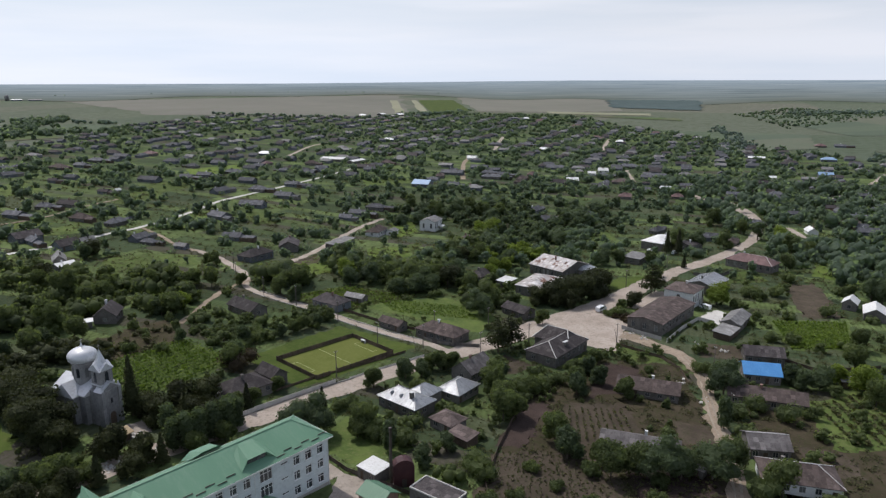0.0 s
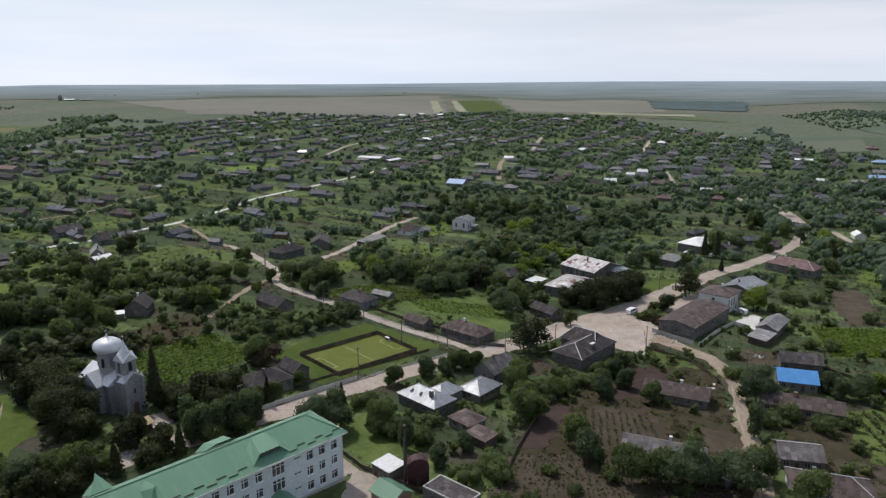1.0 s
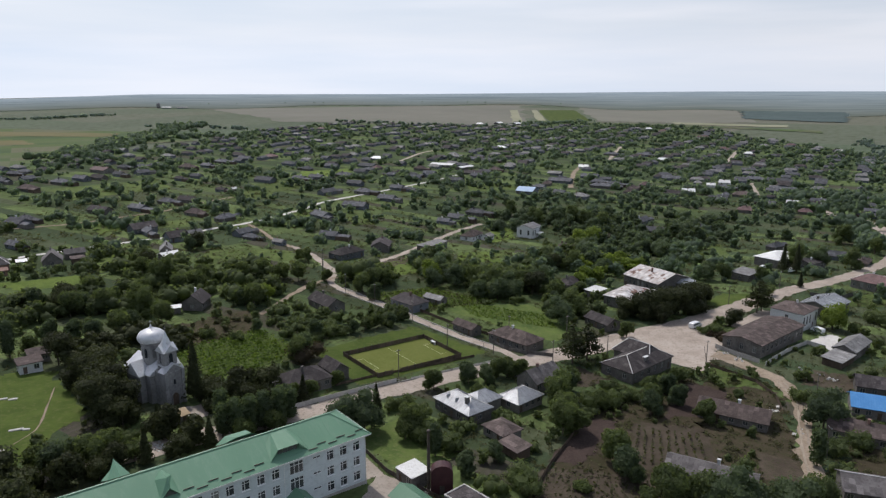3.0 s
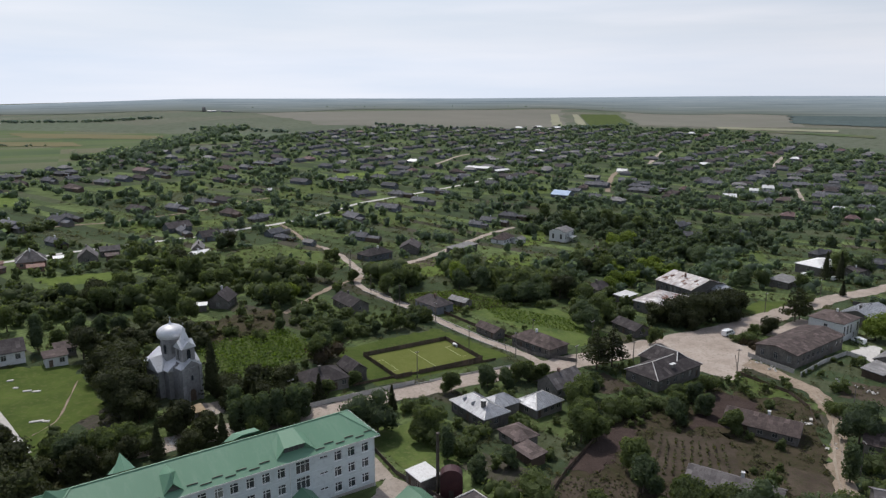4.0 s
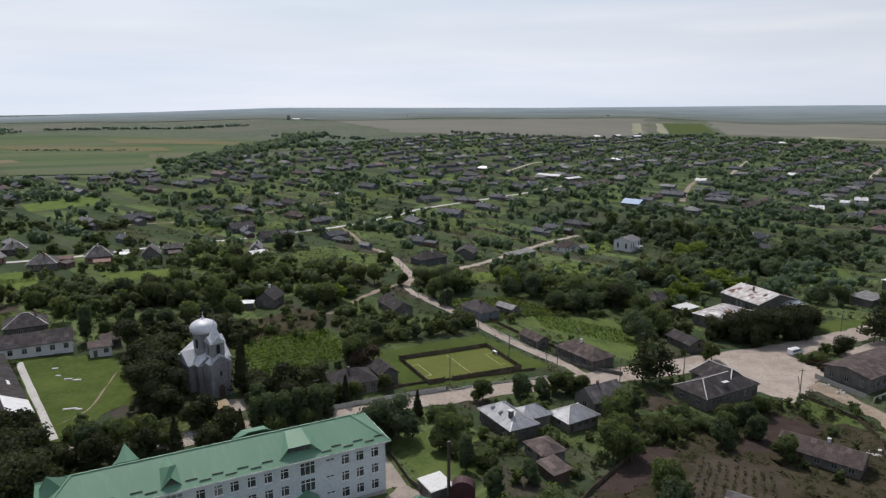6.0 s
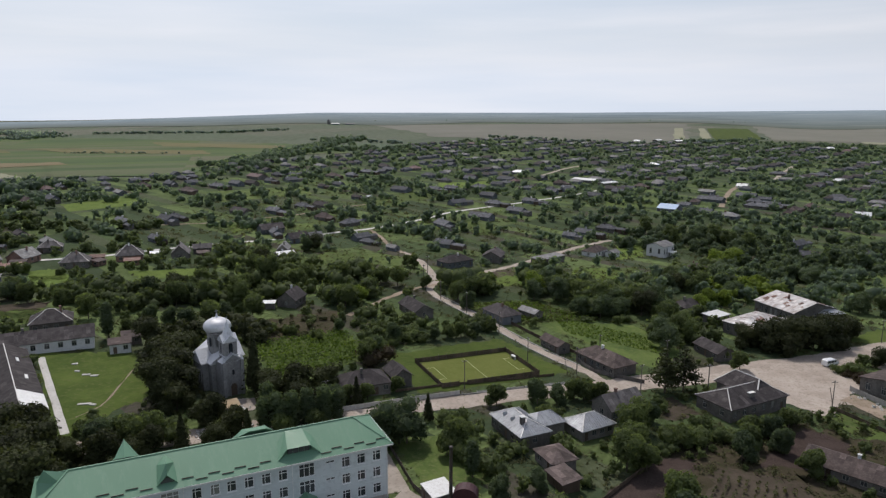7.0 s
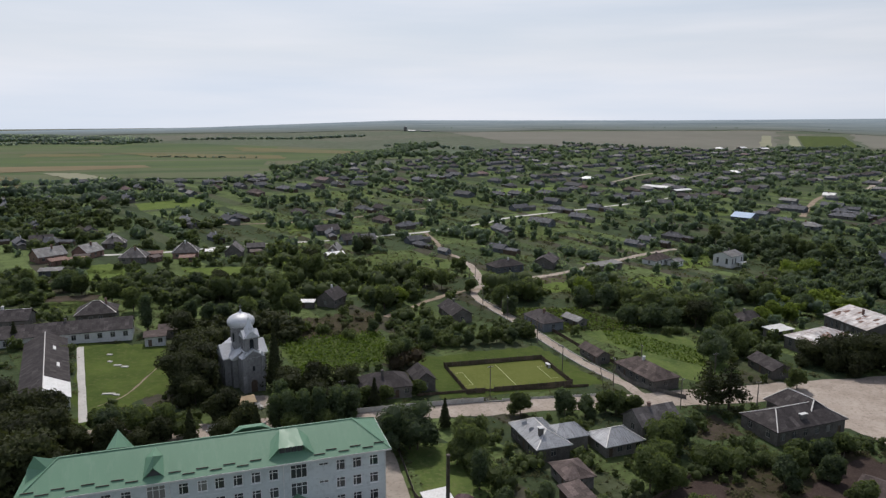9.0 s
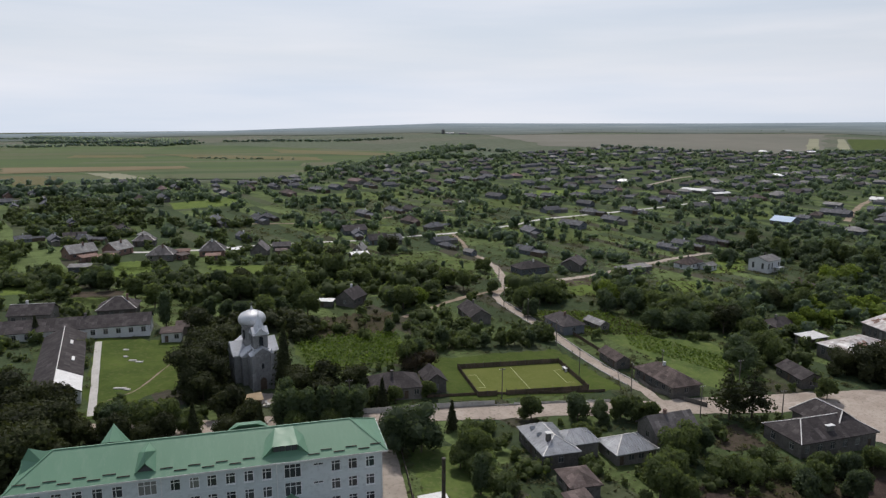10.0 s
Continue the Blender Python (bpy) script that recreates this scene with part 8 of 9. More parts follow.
def far_house_kinds():
    kinds = []
    specs = [(13, 8, "gable", M_ROOF_SLATE_HAZE, M_WALL_BLUE), (14, 8, "hip", M_ROOF_SLATE_HAZE, M_WALL_GREY), (11, 7, "gable", M_ROOF_SLATE_HAZE, M_WALL_BLUE), (16, 8, "gable", M_ROOF_SLATE_HAZE, M_WALL_BLUE), (13, 9, "hip", M_ROOF_BROWN, M_WALL_GREY), (10, 6, "gable", M_ROOF_GREY, M_WALL_BLUE), (13, 8, "gable", M_ROOF_DARK, M_BRICK), (11, 8, "hip", M_ROOF_GREY, M_WALL_BLUE), (11, 8, "gable", M_WHITE_METAL, M_PLASTER), (12, 9, "hip", M_ROOF_RED, M_WALL_GREY), (9, 5.5, "gable", M_ROOF_DARK, M_WALL_BLUE), (17, 8, "gable", M_ROOF_DARK, M_WALL_GREY)]
    words = {M_ROOF_DARK: "dark slate-roofed", M_ROOF_BROWN: "brown-roofed", M_ROOF_SLATE_HAZE: "haze-tinted slate-roofed", M_ROOF_GREY: "grey-roofed", M_WHITE_METAL: "white-roofed", M_ROOF_RED: "dull red-roofed"}
    for i, (L, W, k, rf, wl2) in enumerate(specs):
        h = house(-3000 - 40 * i, -600, L, W, 0, 2.2, W * 0.3, k, rf, wl2, f"single-storey {words[rf]} village house with garden", windows=2, sides=1 if i % 2 else 0, doors=0, chimneys=1, seed=i, track=False, z=0, style="one", rear=False)
        if i in (0, 1, 2, 4, 6, 10):
            l2, w2, s = 6 + i % 4, 4.4, 1 if i % 2 else -1
            a, b, c = L / 2 - 0.4, L / 2 - 0.4 + l2, s * (W / 2 - w2 / 2 - 0.6)
            part("outbuilding", block(a, b, c - w2 / 2, c + w2 / 2, -1.2, 2.2), M_WOOD if i % 3 else M_WALL_GREY, h, "low attached shed")
            bm = bmesh.new()
            e = [bm.verts.new(q) for q in ((a, c - w2 / 2 - 0.3, 2.0), (b + 0.4, c - w2 / 2 - 0.3, 2.0), (b + 0.4, c + w2 / 2 + 0.3, 2.0), (a, c + w2 / 2 + 0.3, 2.0), (a, c, 3.0), (b + 0.4, c, 3.0))]
            for f in ((0, 1, 5, 4), (2, 3, 4, 5), (1, 2, 5), (3, 0, 4), (3, 2, 1, 0)):
                bm.faces.new([e[j] for j in f])
            part("roof", bm, rf, h)
        kinds.append(h)
    return kinds


KINDS = far_house_kinds()
TAKEN = [False] * len(KINDS)


def settle(kind, x, y, ang, size=1.0):
    """One village house of a kind, at its place."""
    m = pose(x, y, gzf(x, y), 0, 0, ang)
    ob = KINDS[kind]
    if TAKEN[kind]:
        ob = copy_thing(ob, m)
    else:
        ob.matrix_world = m
        TAKEN[kind] = True
    ob.scale = (size * 0.9, size * 0.86, min(size, 1.0))
    blocked(x, y, 14 * size, 9 * size, ang, 1.0)


settle(5, -395, 402, -19, 1.3)
settle(0, -409, 466, -19, 1.1)
settle(4, -365, 440, -19, 1.3)
settle(1, -367, 476, -19, 1.3)
settle(3, -367, 499, -19, 1.1)
settle(11, -358, 508, -19, 1.0)
settle(2, -356, 531, -19, 1.1)
settle(0, -281, 334, -19, 1.2)
settle(0, -293, 313, -19, 1.4)
settle(11, -265, 381, -19, 1.1)
settle(2, -250, 397, -19, 1.3)
settle(1, -247, 424, -19, 1.0)
settle(11, -238, 435, -19, 1.0)
settle(2, -203, 335, -40, 1.0)
settle(4, -210, 394, -19, 1.0)
settle(1, -186, 386, 71, 1.0)
settle(10, -240, 486, -19, 1.2)
settle(8, -237, 499, 71, 0.5)
settle(3, -233, 547, -19, 1.3)
settle(2, -210, 566, -19, 1.3)
settle(4, -332, 598, -19, 1.3)
settle(2, -321, 614, -19, 1.3)
settle(1, -324, 649, -19, 1.3)
settle(3, -316, 683, -19, 1.2)
settle(9, -300, 711, -19, 1.3)
settle(2, -200, 580, -19, 1.4)
settle(1, -182, 602, -19, 1.4)
settle(3, -158, 557, -19, 1.0)
settle(0, -165, 507, 60, 1.2)
settle(1, -140, 520, -19, 1.1)
settle(2, -120, 548, -19, 1.2)
settle(0, -138, 420, -38, 1.3)
settle(3, -129, 463, -14, 1.25)
settle(0, -116, 500, -19, 1.2)
settle(3, -182, 675, -19, 1.3)
settle(2, -113, 363, -10, 1.1)
settle(5, -131, 337, -19, 0.8)
settle(0, -158, 351, 71, 0.9)
settle(1, -150, 344, -19, 0.7)
settle(2, -107, 542, -19, 0.8)
settle(1, -125, 627, -19, 0.9)
settle(3, -113, 646, -19, 0.9)
settle(11, -73, 662, -19, 1.3)
settle(2, -73, 778, -19, 1.4)
settle(5, -111, 800, -19, 1.6)
settle(2, -57, 457, -19, 1.2)
settle(1, -47, 478, -19, 1.1)
settle(0, -63, 443, -19, 0.8)
settle(3, 9, 641, -19, 1.5)
settle(5, 3, 693, -19, 1.6)
settle(8, 32, 758, -19, 1.1)
settle(1, 44, 623, -19, 1.5)
settle(3, 36, 683, -19, 1.2)
settle(7, 25, 561, -19, 1.4)
settle(2, 9, 571, -19, 1.0)
settle(2, 56, 638, -19, 1.2)
settle(3, 114, 700, -19, 1.3)
settle(8, 114, 634, 71, 0.8)
settle(11, 104, 600, -19, 1.3)
settle(2, 109, 922, -19, 1.6)
settle(1, 69, 913, -19, 1.5)
settle(0, 65, 482, 60, 1.1)
settle(3, 66, 453, -12, 1.1)
settle(5, 79, 456, -12, 0.8)
settle(1, 99, 462, 50, 1.0)
settle(8, 144, 667, -19, 0.8)
settle(8, 160, 688, -19, 1.1)
settle(4, 159, 614, -19, 1.4)
settle(9, 144, 537, -19, 1.2)
settle(1, 196, 729, -19, 1.6)
settle(2, 209, 807, -19, 1.5)
settle(3, 218, 724, -19, 1.6)
settle(3, 203, 659, -19, 1.4)
settle(8, 188, 579, -19, 1.0)
settle(9, 186, 543, -19, 0.9)
settle(1, 132, 417, 45, 0.9)
settle(2, 539, 945, -19, 1.5)
settle(9, 513, 946, -19, 1.4)
settle(4, 166, 386, 60, 0.8)
settle(0, 155, 397, -19, 1.1)
settle(1, 204, 443, -19, 0.9)
settle(5, 345, 649, -19, 1.5)
settle(7, 431, 710, -19, 1.3)
settle(8, 317, 662, -19, 0.7)
settle(0, -303, 221, -19, 0.9)
settle(2, -316, 212, 71, 0.8)
settle(1, -294, 229, 30, 1.0)
settle(7, -281, 256, -19, 0.9)
settle(2, -348, 254, -19, 0.8)
settle(10, -308, 261, -19, 1.2)
settle(9, -464, 394, -19, 1.1)
settle(1, -284, 344, -19, 0.9)
settle(2, -244, 289, -19, 0.9)
white_tank = thing("water_tank", 212, 584, 0, None, "small white cylindrical water tank on the slope", "tank")
part("shell", lathe([(2.0, -0.5), (2.2, 0.0), (2.2, 4.2), (1.6, 5.2), (0.2, 5.6)], 14), M_WHITE_METAL, white_tank, smooth=True)


def far_houses():
    rng = np.random.default_rng(5)
    kinds = KINDS
    p = np.array([0.17, 0.2, 0.2, 0.14, 0.08, 0.05, 0.03, 0.025, 0.015, 0.02, 0.05, 0.02])
    spots = []
    for row in STREET_ROWS:
        for s in np.arange(-60, 1560, 17.0):
            for side in (-1, 1):
                if rng.uniform() < (0.3 if row < -150 else 0.33):
                    continue
                q = V * (row + side * (15 + abs(rng.normal(0, 4.5))) + 10 * math.sin((s + 60) * 0.006)) + U * (s + rng.normal(0, 4.0))
                spots.append((q[0], q[1], rng.uniform(), rng.uniform()))
    a = np.array(spots)
    ok = in_village(a[:, 0], a[:, 1]) & free_of(a[:, 0], a[:, 1], 6.5)
    near = (a[:, 1] > 590 - 0.12 * a[:, 0]) | (a[:, 0] < -400) & (a[:, 1] > 210) | (a[:, 0] > 225) & (a[:, 1] > 240) | (a[:, 0] < -250) & (a[:, 1] > 520)
    ok &= near & (a[:, 1] < 1400)
    # the wooded belts and a few gaps stay open
    wood = (np.sin(a[:, 0] * 0.021 + 1.0) + np.sin(a[:, 1] * 0.017 + a[:, 0] * 0.008)) > 1.55
    ok &= ~wood
    ok &= ~((a[:, 0] > -50) & (a[:, 0] < 120) & (a[:, 1] > 375) & (a[:, 1] < 520) & (rng.uniform(0, 1, len(a)) < 0.8))
    a = a[ok]
    a = a[np.argsort(np.hypot(a[:, 0] - 20, a[:, 1] - 20))]
    placed, joined_v, joined_f, joined_m = 0, [], [], []
    for x, y, r1, r2 in a:
        if placed < 190:
            if any(math.hypot(x - f[0], y - f[1]) < f[2] + 5 for f in FOOTPRINTS[-60:]):
                continue
            i = int(rng.choice(len(kinds), p=p))
            ang = STREET_ANG + (0 if r1 < 0.22 else 90 if r2 < 0.5 else -90) + rng.normal(0, 6)
            settle(i, x, y, ang, 0.8 + 0.3 * r2)
            placed += 1
        else:
            joined_v.append((x, y, r1, r2))
    for i in range(len(kinds)):
        if not TAKEN[i]:
            x, y = a[-1 - i][:2]
            settle(i, x, y, STREET_ANG)
    # the farthest houses: walls and roofs joined
    wall, roofs = bmesh.new(), [bmesh.new() for _ in range(5)]
    mats = [M_ROOF_SLATE_HAZE, M_ROOF_DARK, M_ROOF_GREY, M_WHITE_METAL, M_ROOF_RED]
    for x, y, r1, r2 in joined_v:
        ang = radians(STREET_ANG + (0 if r1 < 0.2 else 90) + 10 * (r2 - 0.5))
        L, W, h = 9 + 6 * r2, 6.5 + 2 * r1, 2.3
        c, s, z = math.cos(ang), math.sin(ang), gzf(x, y)
        put = lambda u, v, w: (x + u * c - v * s, y + u * s + v * c, z + w)
        a2, b2 = L / 2, W / 2
        ring = [(-a2 + 0.4, -b2 + 0.4), (a2 - 0.4, -b2 + 0.4), (a2 - 0.4, b2 - 0.4), (-a2 + 0.4, b2 - 0.4)]
        lo = [wall.verts.new(put(*q, -0.8)) for q in ring]
        hi = [wall.verts.new(put(*q, h)) for q in ring]
        for i in range(4):
            j = (i + 1) % 4
            wall.faces.new((lo[i], lo[j], hi[j], hi[i]))
        k = 0 if r1 + r2 < 0.95 else 1 if r1 + r2 < 1.3 else 2 if r1 + r2 < 1.55 else 3 if r1 > 0.98 else 4 if r1 > 0.95 else 0
        bm = roofs[k]
        e = [bm.verts.new(put(*q, h - 0.1)) for q in ((-a2, -b2), (a2, -b2), (a2, b2), (-a2, b2))]
        i0 = b2 * 0.8 if r2 > 0.5 else 0.0
        g = [bm.verts.new(put(-a2 + i0, 0, h + W * 0.27)), bm.verts.new(put(a2 - i0, 0, h + W * 0.27))]
        for f in ((e[0], e[1], g[1], g[0]), (e[2], e[3], g[0], g[1]), (e[1], e[2], g[1]), (e[3], e[0], g[0])):
            bm.faces.new(f)
        FOOTPRINTS.append((x, y, 8, 6, c, s))
    far = tagged(new("far_houses"), "far village houses with dark and pale roofs", "houses", kind="stuff")
    part("wall", wall, M_WALL_BLUE, far)
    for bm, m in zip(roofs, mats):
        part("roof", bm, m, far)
    print("houses", placed, len(joined_v))


far_houses()


# ---- woods, hedges, crops ----
def wood_templates(rng, count, n, size, level, kinds):
    out = []
    for i in range(count):
        v, f = crown_arrays(rng, kinds[i % len(kinds)], n, size, level)
        quads = np.array([q for q in f if len(q) == 4])
        tris = np.array([q for q in f if len(q) == 3]).reshape(-1, 3)
        out.append((v - np.array([0, 0, 0.1]), quads, tris))
    return out


def brush_templates(rng, count, n):
    """Loose clumps of low plants, 1 high."""
    out = []
    for _ in range(count):
        p = np.column_stack([rng.normal(0, 0.55, n), rng.normal(0, 0.55, n), rng.uniform(0.05, 0.95, n)])
        p[:, 2] *= np.exp(-(p[:, 0] ** 2 + p[:, 1] ** 2) * 0.7)
        v, f = cards(rng, p, np.tile((0.0, 0.0, 0.8), (n, 1)), 0.16, 0.42)
        out.append((v, f, np.zeros((0, 3), int)))
    return out


def wood(name, xs, ys, hs, templates, material, label, rng, category="trees"):
    """Many crowns in one mesh."""
    vs, qs, ts, base = [], [], [], 0
    zs = gz(xs, ys)
    for x, y, z, h in zip(xs, ys, zs, hs):
        v, q, t = templates[rng.integers(len(templates))]
        a = rng.uniform(0, 6.28)
        c, s, w = math.cos(a), math.sin(a), h * rng.uniform(0.85, 1.25)
        vs.append(np.stack([x + (v[:, 0] * c - v[:, 1] * s) * w, y + (v[:, 0] * s + v[:, 1] * c) * w, z + v[:, 2] * h], 1))
        qs.append(q + base)
        ts.append(t + base)
        base += len(v)
    if not vs:
        return None
    v, q, t = np.vstack(vs), np.vstack(qs), np.vstack(ts)
    me = bpy.data.meshes.new(name)
    me.vertices.add(len(v))
    me.vertices.foreach_set("co", v.ravel().astype(np.float32))
    me.loops.add(q.size + t.size)
    me.loops.foreach_set("vertex_index", np.concatenate([q.ravel(), t.ravel()]).astype(np.int32))
    me.polygons.add(len(q) + len(t))
    starts = np.concatenate([np.arange(len(q)) * 4, q.size + np.arange(len(t)) * 3])
    me.polygons.foreach_set("loop_start", starts.astype(np.int32))
    me.materials.append(material)
    me.update(calc_edges=True)
    me.validate()
    print(name, len(xs), 2 * len(q) + len(t))
    return tagged(new(name, me), label, category, kind="stuff")


def scatter(rng, n, x0, x1, y0, y1, gap=2.0, dens=None, near_trees=True):
    x, y = rng.uniform(x0, x1, n), rng.uniform(y0, y1, n)
    ok = free_of(x, y, gap)
    if dens is not None:
        ok &= rng.uniform(0, 1, n) < dens(x, y)
    x, y = x[ok], y[ok]
    if near_trees and len(x):
        t = np.array(TREES)
        d = np.hypot(x[:, None] - t[None, :, 0], y[:, None] - t[None, :, 1]) - t[None, :, 2] * 0.6
        keep = d.min(1) > 0
        x, y = x[keep], y[keep]
    return x, y


def in_rows(rng, x, y, step, share, gap=1.0):
    """Draws a share of the points onto the garden boundaries, which run across the streets."""
    u, v = x * U[0] + y * U[1], x * V[0] + y * V[1]
    pick = rng.uniform(0, 1, len(x)) < share
    u = np.where(pick, np.round(u / step + 0.3 * np.sin(v * 0.013)) * step + rng.normal(0, 0.7, len(x)), u)
    x, y = u * U[0] + v * V[0], u * U[1] + v * V[1]
    ok = free_of(x, y, gap)
    return x[ok], y[ok]


def lumps(x, y, s=0.03, k=0.0):
    """A slow random field between 0 and 1."""
    v = np.sin(x * s + 1.3 + k) * np.cos(y * s * 1.27 - 0.7 + 2 * k) + 0.6 * np.sin((x + y) * s * 2.1 + 2.0 + k) * np.cos((x - 0.7 * y) * s * 1.7 + k)
    return np.clip(0.5 + 0.45 * v, 0, 1)


def parcel(x, y, wu, wv, seed):
    """A random number for each garden strip."""
    u = np.floor((x * U[0] + y * U[1]) / wu)
    v = np.floor((x * V[0] + y * V[1]) / wv)
    h = np.sin(u * 127.1 + v * 311.7 + seed * 74.7) * 43758.5453
    return h - np.floor(h)


def orchard(open_part, low, high, seed, wu=22.0, wv=34.0):
    """A density that changes from garden strip to garden strip."""
    return lambda a, b: np.where(parcel(a, b, wu, wv, seed) < open_part, low, high * (0.4 + 0.6 * parcel(a, b, wu, wv, seed + 9)))


def by_streets(dens):
    """Trees stand close to the houses; the long gardens behind them are open, most of all on the hillside."""
    def f(a, b):
        g = row_gap(a, b)
        open_side = np.clip((-90 - a) / 50, 0, 1)
        k = np.where(g < 24, 1.0 - 0.25 * open_side, 0.65 - 0.35 * open_side)
        return dens(a, b) * k
    return f


def grow_woods():
    rng = np.random.default_rng(11)
    mid = wood_templates(rng, 8, 125, 0.052, 1, ("oak", "oak", "bush", "oak"))
    low = wood_templates(rng, 8, 26, 0.105, 1, ("small", "small", "bush", "small"))
    far = wood_templates(rng, 8, 26, 0.115, 1, ("pair", "small", "pair", "pair"))
    half = wood_templates(rng, 8, 80, 0.066, 1, ("oak", "oak", "bush", "oak"))
    brush = brush_templates(rng, 8, 34)
    # near garden bushes and fruit trees
    x, y = scatter(rng, 2000, -230, 200, 105, 300, 1.2, lambda a, b: 0.18 + 0.6 * (lumps(a, b, 0.06) > 0.5))
    wood("garden_trees", x, y, rng.uniform(1.6, 5.0, len(x)), mid, M_LEAF, "fruit trees and bushes in the gardens", rng)
    x, y = scatter(rng, 5600, -200, 190, 105, 310, 0.5, lambda a, b: 0.35 + 0.6 * (lumps(a, b, 0.09, 5.0) > 0.45), False)
    wood("undergrowth", x, y, rng.uniform(0.4, 1.2, len(x)), brush, M_WEED, "tangled weeds, shrubs and vegetables in the gardens", rng, "undergrowth")
    x, y = scatter(rng, 1500, 8, 82, 108, 216, 0.5, lambda a, b: 0.25 + 0.5 * (lumps(a, b, 0.12, 3.0) > 0.55), False)
    wood("undergrowth", x, y, rng.uniform(0.35, 1.1, len(x)), brush, M_WEED, "tangled weeds and shrubs in the kitchen gardens", rng, "undergrowth")
    x, y = scatter(rng, 200, 8, 84, 108, 216, 1.5, lambda a, b: 0.55)
    wood("garden_bushes", x, y, rng.uniform(1.5, 3.6, len(x)), mid, M_LEAF, "garden bushes between the vegetable plots", rng, "bushes")
    x, y = scatter(rng, 6500, -330, 330, 300, 600, 1.0, lambda a, b: 0.2 + 0.55 * (lumps(a, b, 0.07, 6.0) > 0.45), False)
    x, y = in_rows(rng, x, y, 13.0, 0.7)
    wood("undergrowth", x, y, rng.uniform(0.6, 1.7, len(x)), brush, M_WEED, "shrubs and tall weeds between far gardens", rng, "undergrowth")
    x, y = scatter(rng, 3600, -330, 330, 285, 600, 2.0, by_streets(orchard(0.42, 0.12, 0.95, 1)))
    x, y = in_rows(rng, x, y, 13.0, 0.5, 2.0)
    keep = ~((x > -48) & (x < 14) & (y > 372) & (y < 432) & (rng.uniform(0, 1, len(x)) < 0.85))
    x, y = x[keep], y[keep]
    wood("garden_trees", x, y, 3.0 + 6.5 * rng.uniform(0, 1, len(x)) ** 1.5, half, M_LEAF_FAR_HAZE, "garden trees between the houses", rng)
    # bushes and small trees close round the houses
    f = np.array([q[:3] for q in FOOTPRINTS])
    f = f[(f[:, 1] > 260) & (f[:, 1] < 1000) & (np.hypot(f[:, 0], f[:, 1]) < 900)]
    k = np.repeat(np.arange(len(f)), 2)
    a = rng.uniform(0, 6.28, len(k))
    d = rng.uniform(7.0, 11.0, len(k))
    x, y = f[k, 0] + d * np.cos(a), f[k, 1] + d * np.sin(a)
    ok = free_of(x, y, 1.0)
    x, y = x[ok], y[ok]
    wood("yard_bushes", x, y, rng.uniform(1.4, 3.8, len(x)), brush, M_LEAF_FAR_HAZE, "bushes and saplings in the house yards", rng, "bushes")
    # the wooded belt in the middle of the village
    x, y = scatter(rng, 560, -45, 150, 385, 520, 2.0, lambda a, b: 0.8 * np.exp(-(((a - 55) / 62) ** 2) - ((b - 462) / 40) ** 2) * ~((a < 14) & (b < 436)))
    wood("wooded_belt", x, y, rng.uniform(6, 12, len(x)), mid, M_LEAF_DARK, "dense dark wood in the middle of the village", rng)
    x, y = scatter(rng, 1700, 180, 420, 240, 640, 2.0, lambda a, b: 0.25 + 0.6 * (lumps(a, b, 0.03, 2.0) > 0.5))
    wood("valley_trees", x, y, rng.uniform(4, 12, len(x)), low, M_LEAF_FAR_HAZE, "trees on the valley slope", rng)
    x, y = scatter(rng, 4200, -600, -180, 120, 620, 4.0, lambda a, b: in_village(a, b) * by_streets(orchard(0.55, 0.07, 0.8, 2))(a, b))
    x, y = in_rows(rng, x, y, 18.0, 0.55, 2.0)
    wood("hillside_trees", x, y, rng.uniform(2.5, 8.0, len(x)), low, M_LEAF_FAR_HAZE, "garden trees on the hillside", rng)
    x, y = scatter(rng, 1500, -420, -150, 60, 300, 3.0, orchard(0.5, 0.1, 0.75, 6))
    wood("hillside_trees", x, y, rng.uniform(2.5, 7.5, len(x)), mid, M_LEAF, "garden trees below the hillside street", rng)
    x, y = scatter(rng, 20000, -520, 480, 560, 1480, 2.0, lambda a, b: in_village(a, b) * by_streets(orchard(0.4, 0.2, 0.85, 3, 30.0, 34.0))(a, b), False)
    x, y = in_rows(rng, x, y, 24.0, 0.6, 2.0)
    wood("far_trees", x, y, 2.5 + 6.5 * rng.uniform(0, 1, len(x)) ** 1.6, far, M_LEAF_FAR_HAZE, "distant garden trees across the village", rng)


def grove(corners, count, low_h, high_h, material, label, rng, templates):
    """A close stand of trees inside four corners."""
    q = np.array(corners, float)
    s, t = rng.uniform(0, 1, count)[:, None], rng.uniform(0, 1, count)[:, None]
    at = (q[0] * (1 - s) + q[1] * s) * (1 - t) + (q[3] * (1 - s) + q[2] * s) * t
    at = at[free_of(at[:, 0], at[:, 1], 1.2, False)]
    wood("grove", at[:, 0], at[:, 1], rng.uniform(low_h, high_h, len(at)), templates, material, label, rng, "trees")


